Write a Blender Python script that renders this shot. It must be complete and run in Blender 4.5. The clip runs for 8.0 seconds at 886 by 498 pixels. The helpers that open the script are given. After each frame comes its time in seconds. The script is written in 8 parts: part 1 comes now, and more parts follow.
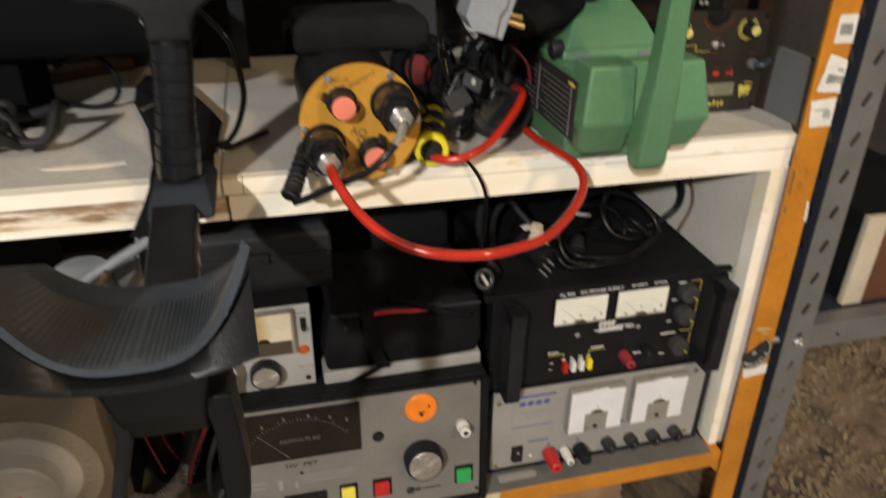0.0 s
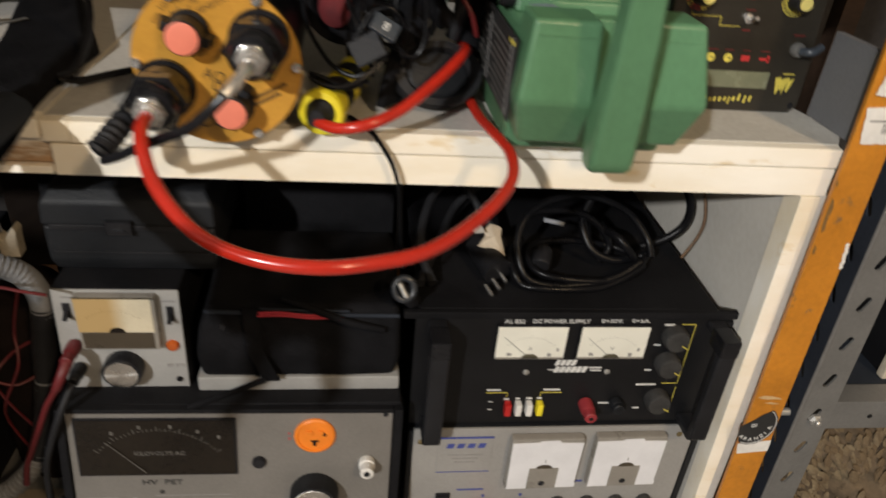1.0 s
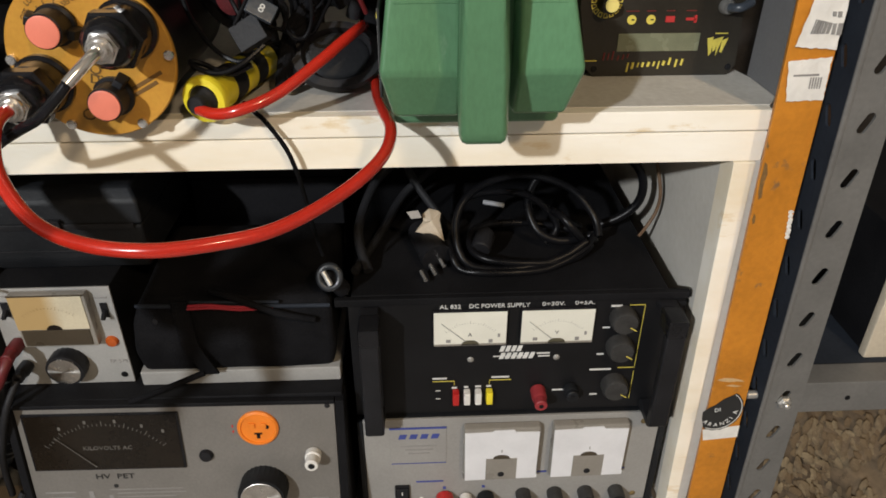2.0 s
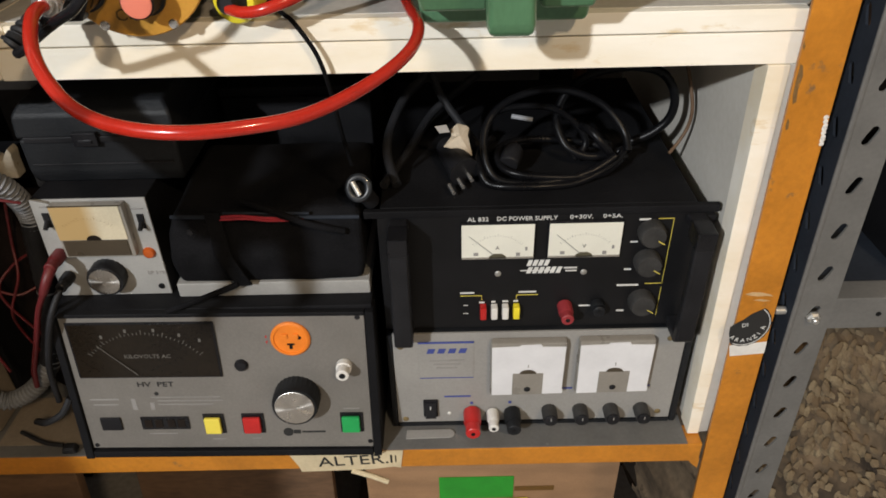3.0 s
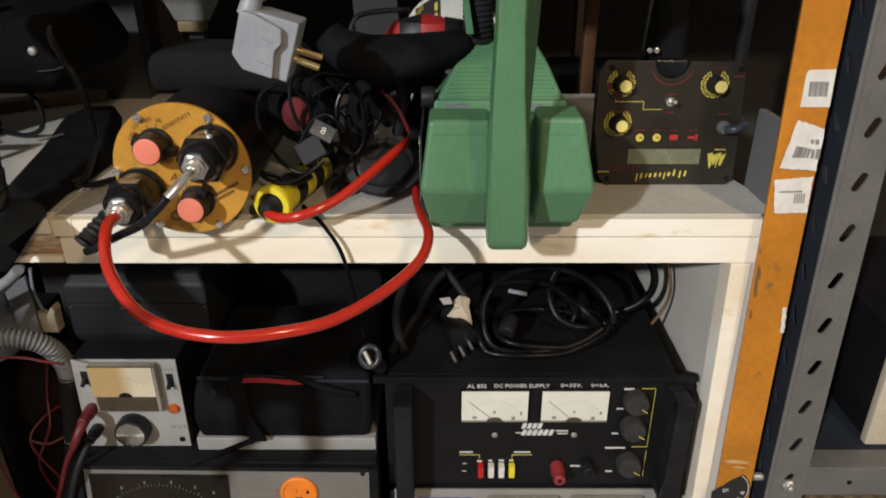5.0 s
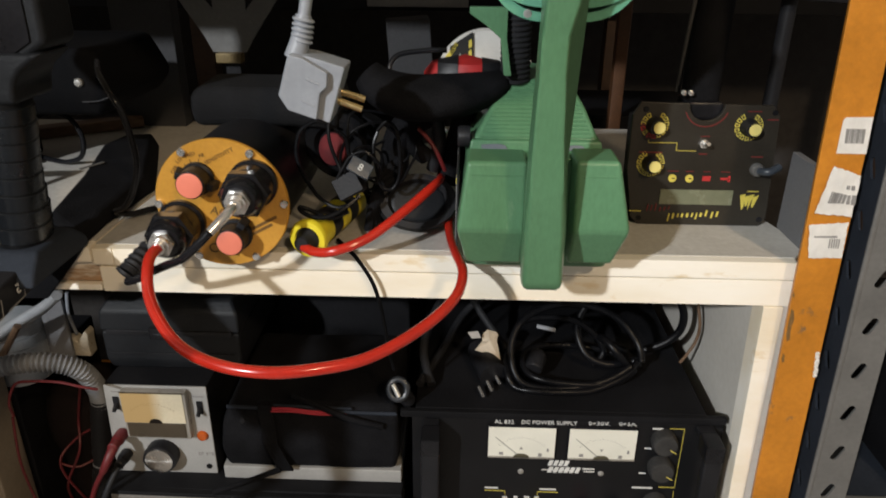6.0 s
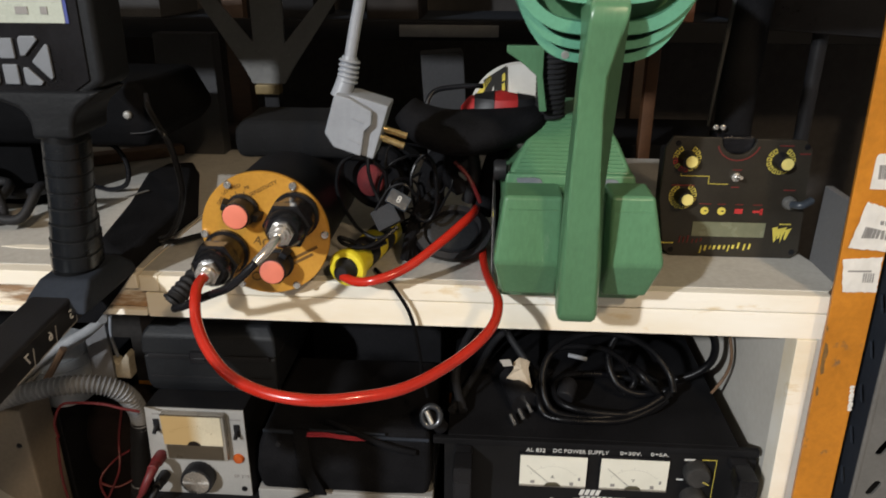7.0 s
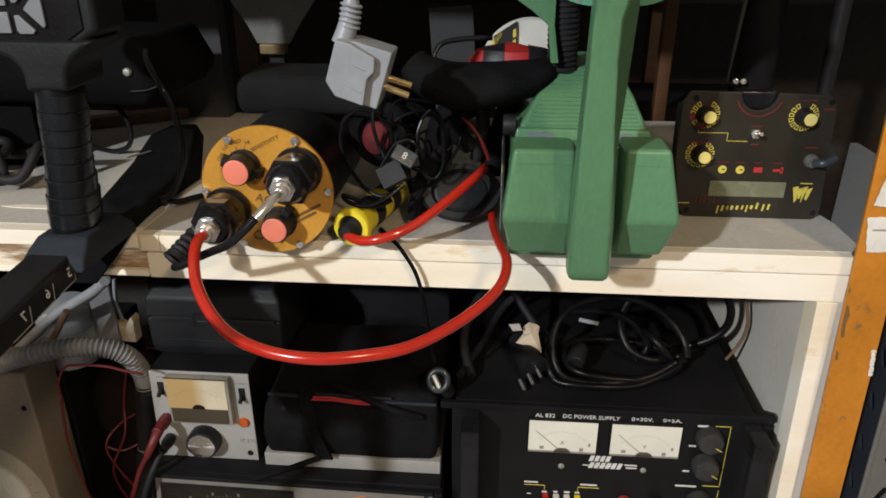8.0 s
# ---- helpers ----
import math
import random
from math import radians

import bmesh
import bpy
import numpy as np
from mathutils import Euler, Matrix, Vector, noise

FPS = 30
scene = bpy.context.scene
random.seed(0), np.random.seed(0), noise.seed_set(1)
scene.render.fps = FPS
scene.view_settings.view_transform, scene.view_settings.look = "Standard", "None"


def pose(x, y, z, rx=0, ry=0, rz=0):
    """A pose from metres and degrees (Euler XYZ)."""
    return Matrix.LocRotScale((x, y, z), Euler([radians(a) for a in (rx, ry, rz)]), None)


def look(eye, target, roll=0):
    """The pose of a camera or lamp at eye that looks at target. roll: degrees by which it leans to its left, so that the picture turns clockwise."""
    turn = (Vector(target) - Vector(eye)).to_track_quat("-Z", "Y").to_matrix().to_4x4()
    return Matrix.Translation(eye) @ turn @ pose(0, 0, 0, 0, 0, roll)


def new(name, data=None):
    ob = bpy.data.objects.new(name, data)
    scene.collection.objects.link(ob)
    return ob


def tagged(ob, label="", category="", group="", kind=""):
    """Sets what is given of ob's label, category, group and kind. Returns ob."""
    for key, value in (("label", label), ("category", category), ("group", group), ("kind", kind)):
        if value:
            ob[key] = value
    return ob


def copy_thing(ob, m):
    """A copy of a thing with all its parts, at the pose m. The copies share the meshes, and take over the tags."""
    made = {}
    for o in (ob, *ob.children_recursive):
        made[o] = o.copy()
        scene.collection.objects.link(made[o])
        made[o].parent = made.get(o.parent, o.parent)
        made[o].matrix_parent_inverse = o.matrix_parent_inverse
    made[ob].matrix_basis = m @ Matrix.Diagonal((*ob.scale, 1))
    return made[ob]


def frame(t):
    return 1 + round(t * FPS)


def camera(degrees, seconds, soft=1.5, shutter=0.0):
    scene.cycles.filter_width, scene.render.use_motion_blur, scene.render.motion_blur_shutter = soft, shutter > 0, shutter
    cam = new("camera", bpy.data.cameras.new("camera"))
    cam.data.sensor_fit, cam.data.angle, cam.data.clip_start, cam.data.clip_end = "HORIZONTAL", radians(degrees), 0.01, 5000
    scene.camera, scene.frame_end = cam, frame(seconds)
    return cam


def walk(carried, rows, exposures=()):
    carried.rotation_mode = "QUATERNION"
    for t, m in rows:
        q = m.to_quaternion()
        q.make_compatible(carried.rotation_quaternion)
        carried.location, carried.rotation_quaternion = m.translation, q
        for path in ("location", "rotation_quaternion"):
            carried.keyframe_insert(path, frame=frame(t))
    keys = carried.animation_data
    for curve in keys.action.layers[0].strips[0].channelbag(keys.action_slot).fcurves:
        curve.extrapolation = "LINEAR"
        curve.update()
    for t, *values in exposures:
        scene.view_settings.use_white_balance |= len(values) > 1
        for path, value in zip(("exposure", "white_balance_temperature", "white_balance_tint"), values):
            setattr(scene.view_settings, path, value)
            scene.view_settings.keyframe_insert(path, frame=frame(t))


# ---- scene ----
cam = camera(63.7, 8.0, soft=1.7, shutter=0.5)
PATH = [
    (0, (0.0646, -0.6053, 1.4546), (0.4927, 1.0800, 0.4847), 0.88),
    (0.2, (0.0578, -0.5870, 1.4363), (0.5417, 1.0394, 0.3950), 1.31),
    (0.3, (0.0600, -0.5693, 1.4289), (0.5368, 1.0334, 0.3486), 1.54),
    (0.5, (0.0859, -0.5426, 1.4167), (0.5163, 1.0680, 0.3285), 2.63),
    (0.7, (0.1381, -0.5051, 1.4068), (0.4625, 1.1290, 0.3129), 2.53),
    (0.8, (0.1626, -0.4909, 1.4014), (0.4389, 1.1632, 0.3239), 3.91),
    (0.9, (0.1904, -0.4772, 1.3991), (0.4834, 1.1865, 0.3414), 6.17),
    (1, (0.2242, -0.4752, 1.3939), (0.4830, 1.2129, 0.3651), 5.46),
    (1.2, (0.2747, -0.4758, 1.3730), (0.4281, 1.2067, 0.3313), 4.03),
    (2.3, (0.344, -0.482, 1.382), (0.41, 1.227, 0.345), -0.7),
    (2.5, (0.342, -0.492, 1.377), (0.371, 1.209, 0.325), -0.8),
    (3, (0.343, -0.503, 1.351), (0.335, 1.139, 0.209), -1.4),
    (3.5, (0.342, -0.518, 1.38), (0.301, 1.203, 0.362), -1.2),
    (4, (0.337, -0.527, 1.415), (0.339, 1.246, 0.489), 0.2),
    (4.2, (0.343, -0.526, 1.417), (0.366, 1.237, 0.472), 0.4),
    (5.3, (0.339, -0.538, 1.437), (0.327, 1.279, 0.6), -0.2),
    (5.5, (0.337, -0.536, 1.439), (0.329, 1.285, 0.613), 0.0),
    (6, (0.328, -0.536, 1.444), (0.274, 1.291, 0.632), 0.5),
    (6.5, (0.323, -0.545, 1.464), (0.248, 1.309, 0.719), 0.1),
    (7, (0.318, -0.546, 1.456), (0.198, 1.302, 0.699), 0.2),
    (7.5, (0.314, -0.538, 1.441), (0.17, 1.289, 0.64), 0.0),
    (8, (0.321, -0.534, 1.437), (0.17, 1.284, 0.615), -0.1),
]
walk(cam, [(t, look(eye, target, roll)) for t, eye, target, roll in PATH], [(0.0, 0.0, 6900, 11), (1.0, -0.05, 6700, 10.5), (2.3, 0.0, 6330, 9.5), (3.5, 0.08, 6330, 9.5), (4.2, -0.03, 6330, 9.5), (8.0, 0.0, 6330, 9.5)])

# ---- world and light ----
world = bpy.data.worlds.new("room_air")
scene.world = world
world.use_nodes = True
world.node_tree.nodes["Background"].inputs[0].default_value = (0.78, 0.80, 0.86, 1)
world.node_tree.nodes["Background"].inputs[1].default_value = 0.060
lamp_data = bpy.data.lights.new("ceiling_bulb", "AREA")
lamp_data.shape, lamp_data.size = "DISK", 0.12
lamp_data.energy, lamp_data.color = 119.0, (0.955, 0.965, 0.965)
new("ceiling_bulb", lamp_data).matrix_world = look((-1.42, -3.02, 2.85), (0.25, 0.0, 1.1))
lamp_two = bpy.data.lights.new("second_bulb", "AREA")
lamp_two.shape, lamp_two.size = "DISK", 0.20
lamp_two.energy, lamp_two.color = 21.0, (1.0, 0.74, 0.46)
new("second_bulb", lamp_two).matrix_world = look((1.15, -1.90, 2.75), (0.40, 0.0, 1.1))
scene.view_settings.exposure = 0.0

# ---- materials ----


def mat(name, col, rough=0.5, metal=0.0, var=0.18, scale=30.0, bump=0.05, fine=None, tint=None, stretch=(1, 1, 1), spots=0.0, spot_col=(0.1, 0.07, 0.05), spot_scale=25.0, coat=0.0, spec=0.5):
    """A surface with broad stains, fine grain, relief and, if wanted, worn spots of another colour."""
    m = bpy.data.materials.new(name)
    m.use_nodes = True
    nt = m.node_tree
    n, ln = nt.nodes, nt.links
    b = n["Principled BSDF"]
    tc = n.new("ShaderNodeTexCoord")
    mp = n.new("ShaderNodeMapping")
    mp.inputs["Scale"].default_value = stretch
    ln.new(tc.outputs["Object"], mp.inputs["Vector"])
    big = n.new("ShaderNodeTexNoise")
    big.inputs["Scale"].default_value, big.inputs["Detail"].default_value = scale, 5
    small = n.new("ShaderNodeTexNoise")
    small.inputs["Scale"].default_value, small.inputs["Detail"].default_value = fine or scale * 18, 3
    for t in (big, small):
        ln.new(mp.outputs[0], t.inputs["Vector"])
    dark = tint or tuple(c * (1 - var) for c in col)
    light = tuple(min(1.0, c * (1 + var * 0.5)) for c in col)
    ramp = n.new("ShaderNodeValToRGB")
    ramp.color_ramp.elements[0].position, ramp.color_ramp.elements[1].position = 0.32, 0.68
    ramp.color_ramp.elements[0].color, ramp.color_ramp.elements[1].color = (*dark, 1), (*light, 1)
    ln.new(big.outputs["Fac"], ramp.inputs["Fac"])
    mix = n.new("ShaderNodeMix")
    mix.data_type, mix.blend_type = "RGBA", "OVERLAY"
    mix.inputs[0].default_value = min(0.5, var * 1.2)
    ln.new(ramp.outputs["Color"], mix.inputs[6])
    ln.new(small.outputs["Fac"], mix.inputs[7])
    out = mix.outputs[2]
    if spots:
        sp = n.new("ShaderNodeTexNoise")
        sp.inputs["Scale"].default_value, sp.inputs["Detail"].default_value = spot_scale, 8
        sp.inputs["Roughness"].default_value = 0.65
        ln.new(mp.outputs[0], sp.inputs["Vector"])
        sr = n.new("ShaderNodeValToRGB")
        sr.color_ramp.elements[0].position, sr.color_ramp.elements[1].position = 0.72 - spots * 0.2, 0.78 - spots * 0.2
        ln.new(sp.outputs["Fac"], sr.inputs["Fac"])
        m2 = n.new("ShaderNodeMix")
        m2.data_type = "RGBA"
        ln.new(sr.outputs["Color"], m2.inputs[0])
        ln.new(out, m2.inputs[6])
        m2.inputs[7].default_value = (*spot_col, 1)
        out = m2.outputs[2]
    ln.new(out, b.inputs["Base Color"])
    rr = n.new("ShaderNodeMapRange")
    rr.inputs["To Min"].default_value, rr.inputs["To Max"].default_value = max(0.03, rough - 0.12), min(1, rough + 0.12)
    ln.new(big.outputs["Fac"], rr.inputs["Value"])
    ln.new(rr.outputs["Result"], b.inputs["Roughness"])
    b.inputs["Metallic"].default_value = metal
    b.inputs["Specular IOR Level"].default_value = spec
    b.inputs["Coat Weight"].default_value = coat
    if bump:
        bp = n.new("ShaderNodeBump")
        bp.inputs["Strength"].default_value, bp.inputs["Distance"].default_value = bump, 0.001
        ln.new(small.outputs["Fac"], bp.inputs["Height"])
        ln.new(bp.outputs["Normal"], b.inputs["Normal"])
    return m


def glass(name, col, rough=0.05, alpha=0.25):
    """A thin clear cover: mostly transparent, with a glossy face."""
    m = bpy.data.materials.new(name)
    m.use_nodes = True
    n, ln = m.node_tree.nodes, m.node_tree.links
    b = n["Principled BSDF"]
    b.inputs["Base Color"].default_value = (*col, 1)
    b.inputs["Roughness"].default_value = rough
    b.inputs["Alpha"].default_value = alpha
    return m


WHITE_WOOD = mat("white_painted_wood", (0.95, 0.905, 0.81), 0.55, 0, 0.10, 14, 0.3, 260, tint=(0.86, 0.76, 0.58), stretch=(0.35, 1, 1), spots=0.72, spot_col=(0.80, 0.66, 0.44), spot_scale=24)
# Greyer than the boards' white fronts, with brown spots.
SHELF_TOP = mat("greyish_painted_board", (0.54, 0.515, 0.47), 0.7, 0, 0.16, 9, 0.3, 200, spots=0.3, spot_col=(0.30, 0.24, 0.17), spot_scale=14)
WHITE_PANEL = mat("white_laminate_panel", (0.66, 0.63, 0.57), 0.5, 0, 0.12, 8, 0.1, 150, spots=0.2, spot_col=(0.36, 0.31, 0.25), spot_scale=12)
RAW_WOOD = mat("raw_split_wood", (0.40, 0.25, 0.14), 0.8, 0, 0.45, 45, 0.9, 300, stretch=(0.18, 1, 1), spots=1.05, spot_col=(0.80, 0.72, 0.60), spot_scale=26)
OLD_WOOD = mat("old_dark_wood", (0.055, 0.030, 0.017), 0.7, 0, 0.3, 20, 0.2, 160, stretch=(0.3, 1, 1))
BROWN_WOOD = mat("brown_wood", (0.15, 0.085, 0.045), 0.6, 0, 0.3, 20, 0.2, 160, stretch=(0.3, 1, 1))
OLIVE_SCUFF = mat("dark_olive_scuff", (0.20, 0.11, 0.035), 0.6, 0, 0.4, 120, 0.2, 500, spots=0.6, spot_col=(0.38, 0.16, 0.02), spot_scale=240)
ORANGE = mat("orange_enamel_paint", (0.54, 0.205, 0.018), 0.42, 0, 0.18, 18, 0.15, 200, spots=0.32, spot_col=(0.22, 0.12, 0.05), spot_scale=34)
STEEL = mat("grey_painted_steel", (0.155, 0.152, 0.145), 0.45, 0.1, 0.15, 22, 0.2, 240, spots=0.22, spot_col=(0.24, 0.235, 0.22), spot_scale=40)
# Darker copy of STEEL; side flange and bay plate carry shade in colour.
STEEL_DARK = mat("dark_blue_grey_steel", (0.022, 0.027, 0.037), 0.75, 0.0, 0.2, 22, 0.2, 240, spec=0.2)
ZINC = mat("zinc_plated_bolt", (0.58, 0.57, 0.54), 0.35, 0.7, 0.15, 60, 0.1)
CHROME = mat("polished_nickel", (0.80, 0.78, 0.75), 0.20, 0.85, 0.1, 80, 0.03)
BRASS = mat("brass_pin", (0.78, 0.60, 0.30), 0.22, 1.0, 0.1, 80, 0.03)
DULL_BRASS = mat("tarnished_brass", (0.22, 0.16, 0.07), 0.55, 0.3, 0.3, 60, 0.2)
BRUSHED = mat("turned_aluminium", (0.80, 0.76, 0.70), 0.24, 1.0, 0.12, 120, 0.02, 700)
spun = BRUSHED.node_tree.nodes.new("ShaderNodeTangent")
spun.direction_type, spun.axis = "RADIAL", "Y"
BRUSHED.node_tree.links.new(spun.outputs[0], BRUSHED.node_tree.nodes["Principled BSDF"].inputs["Tangent"])
BRUSHED.node_tree.nodes["Principled BSDF"].inputs["Anisotropic"].default_value = 0.95
BLACK_PLASTIC = mat("black_plastic", (0.015, 0.015, 0.017), 0.42, 0, 0.3, 25, 0.12, 500, spec=0.22)
BLACK_GLOSS = mat("black_glossy_plastic", (0.012, 0.012, 0.014), 0.22, 0, 0.3, 25, 0.05, 400, spec=0.3)
BLACK_CABLE = mat("black_cable_sheath", (0.0055, 0.0055, 0.0065), 0.30, 0, 0.3, 30, 0.08, 450, spec=0.16)
PINK_RED = mat("pinkish_red_wire", (0.42, 0.030, 0.045), 0.4, 0, 0.15, 60, 0.05)
# Dark red; for the lower left wires it holds the shade in the colour.
DULL_RED = mat("darkened_red_wire", (0.12, 0.010, 0.012), 0.5, 0, 0.2, 60, 0.1)
BLACK_RUBBER = mat("black_rubber", (0.016, 0.016, 0.018), 0.6, 0, 0.3, 30, 0.25, 450, spec=0.3)
BLACK_PANEL = mat("black_enamelled_panel", (0.009, 0.009, 0.0100), 0.40, 0, 0.25, 20, 0.05, 500, spec=0.22)
BLACK_CASE = mat("black_hammered_metal", (0.0085, 0.0085, 0.0098), 0.65, 0.0, 0.3, 18, 0.3, 380, spec=0.14)
CLOTH = mat("black_nylon_cloth", (0.0085, 0.0085, 0.0098), 0.85, 0, 0.4, 30, 0.8, 600, spec=0.08)
FOAM = mat("black_foam", (0.0095, 0.010, 0.0115), 0.95, 0, 0.3, 30, 0.7, 600, spec=0.2)
MATT_BLACK = mat("matt_black_plastic", (0.0055, 0.0055, 0.0062), 0.8, 0, 0.3, 25, 0.2, 350, spec=0.06)
# Darker copy of GREY_CARD, with the dimness at the back in its colour.
FAR_GREY = mat("shaded_grey_card", (0.045, 0.045, 0.048), 0.85, 0, 0.2, 18, 0.15)
DIM_RED = mat("faded_red_print", (0.16, 0.018, 0.016), 0.6, 0, 0.15, 90, 0.0)
CHARCOAL = mat("charcoal_plastic", (0.012, 0.013, 0.015), 0.5, 0, 0.2, 25, 0.25, 350, spec=0.22)
CUFF_GREY = mat("worn_dark_grey_plastic", (0.046, 0.056, 0.071), 0.34, 0, 0.25, 30, 0.2, 350)
RING_GLOSS = mat("glossy_bluish_black", (0.010, 0.012, 0.015), 0.26, 0, 0.25, 25, 0.08, 350)
DUSTY_KNOB = mat("dusty_grey_knob_plastic", (0.042, 0.041, 0.040), 0.55, 0, 0.3, 60, 0.1, 400, spec=0.3)
HANDLE_BLACK = mat("black_moulded_nylon", (0.0055, 0.006, 0.007), 0.38, 0, 0.3, 25, 0.15, 350, spec=0.25)
GREEN = mat("green_moulded_plastic", (0.106, 0.248, 0.134), 0.32, 0, 0.16, 9, 0.05, 420, tint=(0.082, 0.186, 0.092), stretch=(1, 1, 0.35), spots=0.30, spot_col=(0.16, 0.28, 0.16), spot_scale=34)
MINT = mat("pale_green_plastic", (0.135, 0.37, 0.245), 0.35, 0, 0.12, 14, 0.08, 400)
RED_RUBBER = mat("red_cable_sheath", (0.50, 0.024, 0.012), 0.20, 0, 0.12, 40, 0.03, 400, coat=0.4)
RED_PLASTIC = mat("red_plastic", (0.50, 0.020, 0.018), 0.35, 0, 0.15, 60, 0.05)
RED_SHADE = mat("dark_red_cloth", (0.11, 0.007, 0.010), 0.8, 0, 0.3, 60, 0.4)
RED_CLOTH = mat("red_rubber_mould", (0.42, 0.02, 0.02), 0.5, 0, 0.2, 60, 0.1)
CORAL = mat("coral_knob_cap", (0.82, 0.23, 0.15), 0.5, 0, 0.08, 60, 0.05)
DISC = mat("amber_anodised_plate", (0.62, 0.31, 0.045), 0.36, 0.15, 0.14, 25, 0.08, 350, spots=0.2, spot_col=(0.36, 0.17, 0.03), spot_scale=30)
YELLOW = mat("yellow_rubber", (0.80, 0.66, 0.03), 0.42, 0, 0.12, 60, 0.1)
PALE_YELLOW = mat("pale_yellow_plastic", (0.80, 0.68, 0.22), 0.45, 0, 0.1, 60, 0.05)
# ORANGE taken far down: the rear upright's shadow is in the colour.
DULL_ORANGE = mat("shaded_orange_paint", (0.10, 0.040, 0.013), 0.6, 0, 0.3, 18, 0.15)
YELLOW_INK = mat("yellow_ink", (0.72, 0.60, 0.10), 0.6, 0, 0.1, 90, 0.0)
RED_INK = mat("red_ink", (0.50, 0.03, 0.03), 0.6, 0, 0.1, 90, 0.0)
WHITE_INK = mat("white_ink", (0.68, 0.68, 0.66), 0.6, 0, 0.1, 90, 0.0)
BLUE_INK = mat("blue_ink", (0.05, 0.07, 0.28), 0.6, 0, 0.1, 90, 0.0)
BLACK_INK = mat("black_ink", (0.02, 0.02, 0.02), 0.6, 0, 0.1, 90, 0.0)
BROWN_INK = mat("faded_brown_ink", (0.16, 0.08, 0.015), 0.6, 0, 0.1, 90, 0.0)
GREY_INK = mat("faded_grey_ink", (0.27, 0.26, 0.25), 0.6, 0, 0.1, 90, 0.0)
SILVER_PANEL = mat("grey_anodised_panel", (0.222, 0.208, 0.190), 0.48, 0.3, 0.12, 16, 0.08, 420, spots=0.15, spot_col=(0.22, 0.20, 0.17), spot_scale=18)
LIGHT_PANEL = mat("light_grey_panel", (0.325, 0.315, 0.298), 0.5, 0.1, 0.10, 16, 0.06, 420)
EP_PANEL = mat("satin_aluminium_panel", (0.40, 0.395, 0.38), 0.45, 0.2, 0.10, 22, 0.06, 420, spots=0.12, spot_col=(0.35, 0.30, 0.24), spot_scale=22)
BEIGE_CASE = mat("beige_painted_case", (0.25, 0.205, 0.155), 0.55, 0, 0.15, 14, 0.12, 260, spots=0.2, spot_col=(0.30, 0.24, 0.17), spot_scale=14)
DIAL_PLATE = mat("yellowed_dial_plate", (0.46, 0.42, 0.35), 0.45, 0, 0.12, 30, 0.05, 300)
DIAL_KNOB = mat("white_dial_plastic", (0.72, 0.70, 0.67), 0.3, 0, 0.08, 30, 0.05, 300)
CREAM_DIAL = mat("cream_meter_dial", (0.76, 0.75, 0.66), 0.55, 0, 0.06, 30, 0.0)
AMBER_DIAL = mat("amber_lit_meter_dial", (0.62, 0.55, 0.40), 0.45, 0, 0.12, 28, 0.0)
# Blend from amber to pale along x paints light on the dial.
ad = AMBER_DIAL.node_tree
light_grad, light_map, light_mix = ad.nodes.new("ShaderNodeSeparateXYZ"), ad.nodes.new("ShaderNodeMapRange"), ad.nodes.new("ShaderNodeMix")
light_coord = ad.nodes.new("ShaderNodeTexCoord")
ad.links.new(light_coord.outputs["Generated"], light_grad.inputs[0])
ad.links.new(light_grad.outputs["X"], light_map.inputs["Value"])
light_map.inputs["From Min"].default_value, light_map.inputs["From Max"].default_value = 0.44, 0.66
light_mix.data_type = "RGBA"
light_mix.inputs[6].default_value = (0.44, 0.30, 0.13, 1)
ad.links.new(light_map.outputs["Result"], light_mix.inputs[0])
ad.links.new(ad.nodes["Principled BSDF"].inputs["Base Color"].links[0].from_socket, light_mix.inputs[7])
ad.links.new(light_mix.outputs[2], ad.nodes["Principled BSDF"].inputs["Base Color"])
WHITE_PLASTIC = mat("white_plastic", (0.72, 0.70, 0.66), 0.4, 0, 0.1, 40, 0.05)
CLEAR_GREY = mat("grey_smoked_plastic", (0.26, 0.24, 0.21), 0.3, 0, 0.12, 40, 0.03)
DARK_GLASS = mat("smoked_meter_window", (0.015, 0.011, 0.0075), 0.10, 0, 0.3, 15, 0.0, spec=0.25)
PLUG_GREY = mat("light_grey_plug_plastic", (0.285, 0.305, 0.340), 0.36, 0, 0.10, 40, 0.08, 300)
LCD = mat("grey_green_display", (0.19, 0.20, 0.13), 0.25, 0, 0.15, 60, 0.0)
LCD_PALE = mat("pale_display", (0.50, 0.54, 0.47), 0.3, 0, 0.12, 30, 0.0)
KEY_GREY = mat("grey_keypad_rubber", (0.19, 0.205, 0.23), 0.5, 0, 0.12, 50, 0.05)
ORANGE_PLASTIC = mat("orange_socket_plastic", (0.85, 0.23, 0.02), 0.4, 0, 0.1, 60, 0.05)
CARD = mat("brown_cardboard", (0.36, 0.21, 0.11), 0.85, 0, 0.18, 14, 0.2, 300, stretch=(1, 1, 3))
GREEN_TAPE = mat("green_tape", (0.03, 0.33, 0.03), 0.4, 0, 0.12, 40, 0.05)
YELLOW_PAPER = mat("yellow_paper_note", (0.80, 0.66, 0.08), 0.6, 0, 0.08, 40, 0.05)
MASK_TAPE = mat("cream_masking_tape", (0.62, 0.52, 0.34), 0.7, 0, 0.12, 40, 0.3, 300)
PAPER = mat("white_paper_label", (0.76, 0.74, 0.70), 0.65, 0, 0.12, 60, 0.5, 220, spots=0.42, spot_col=(0.45, 0.33, 0.20), spot_scale=70)
TAG_PAPER = mat("crumpled_cream_paper", (0.55, 0.47, 0.36), 0.7, 0, 0.18, 60, 0.3)
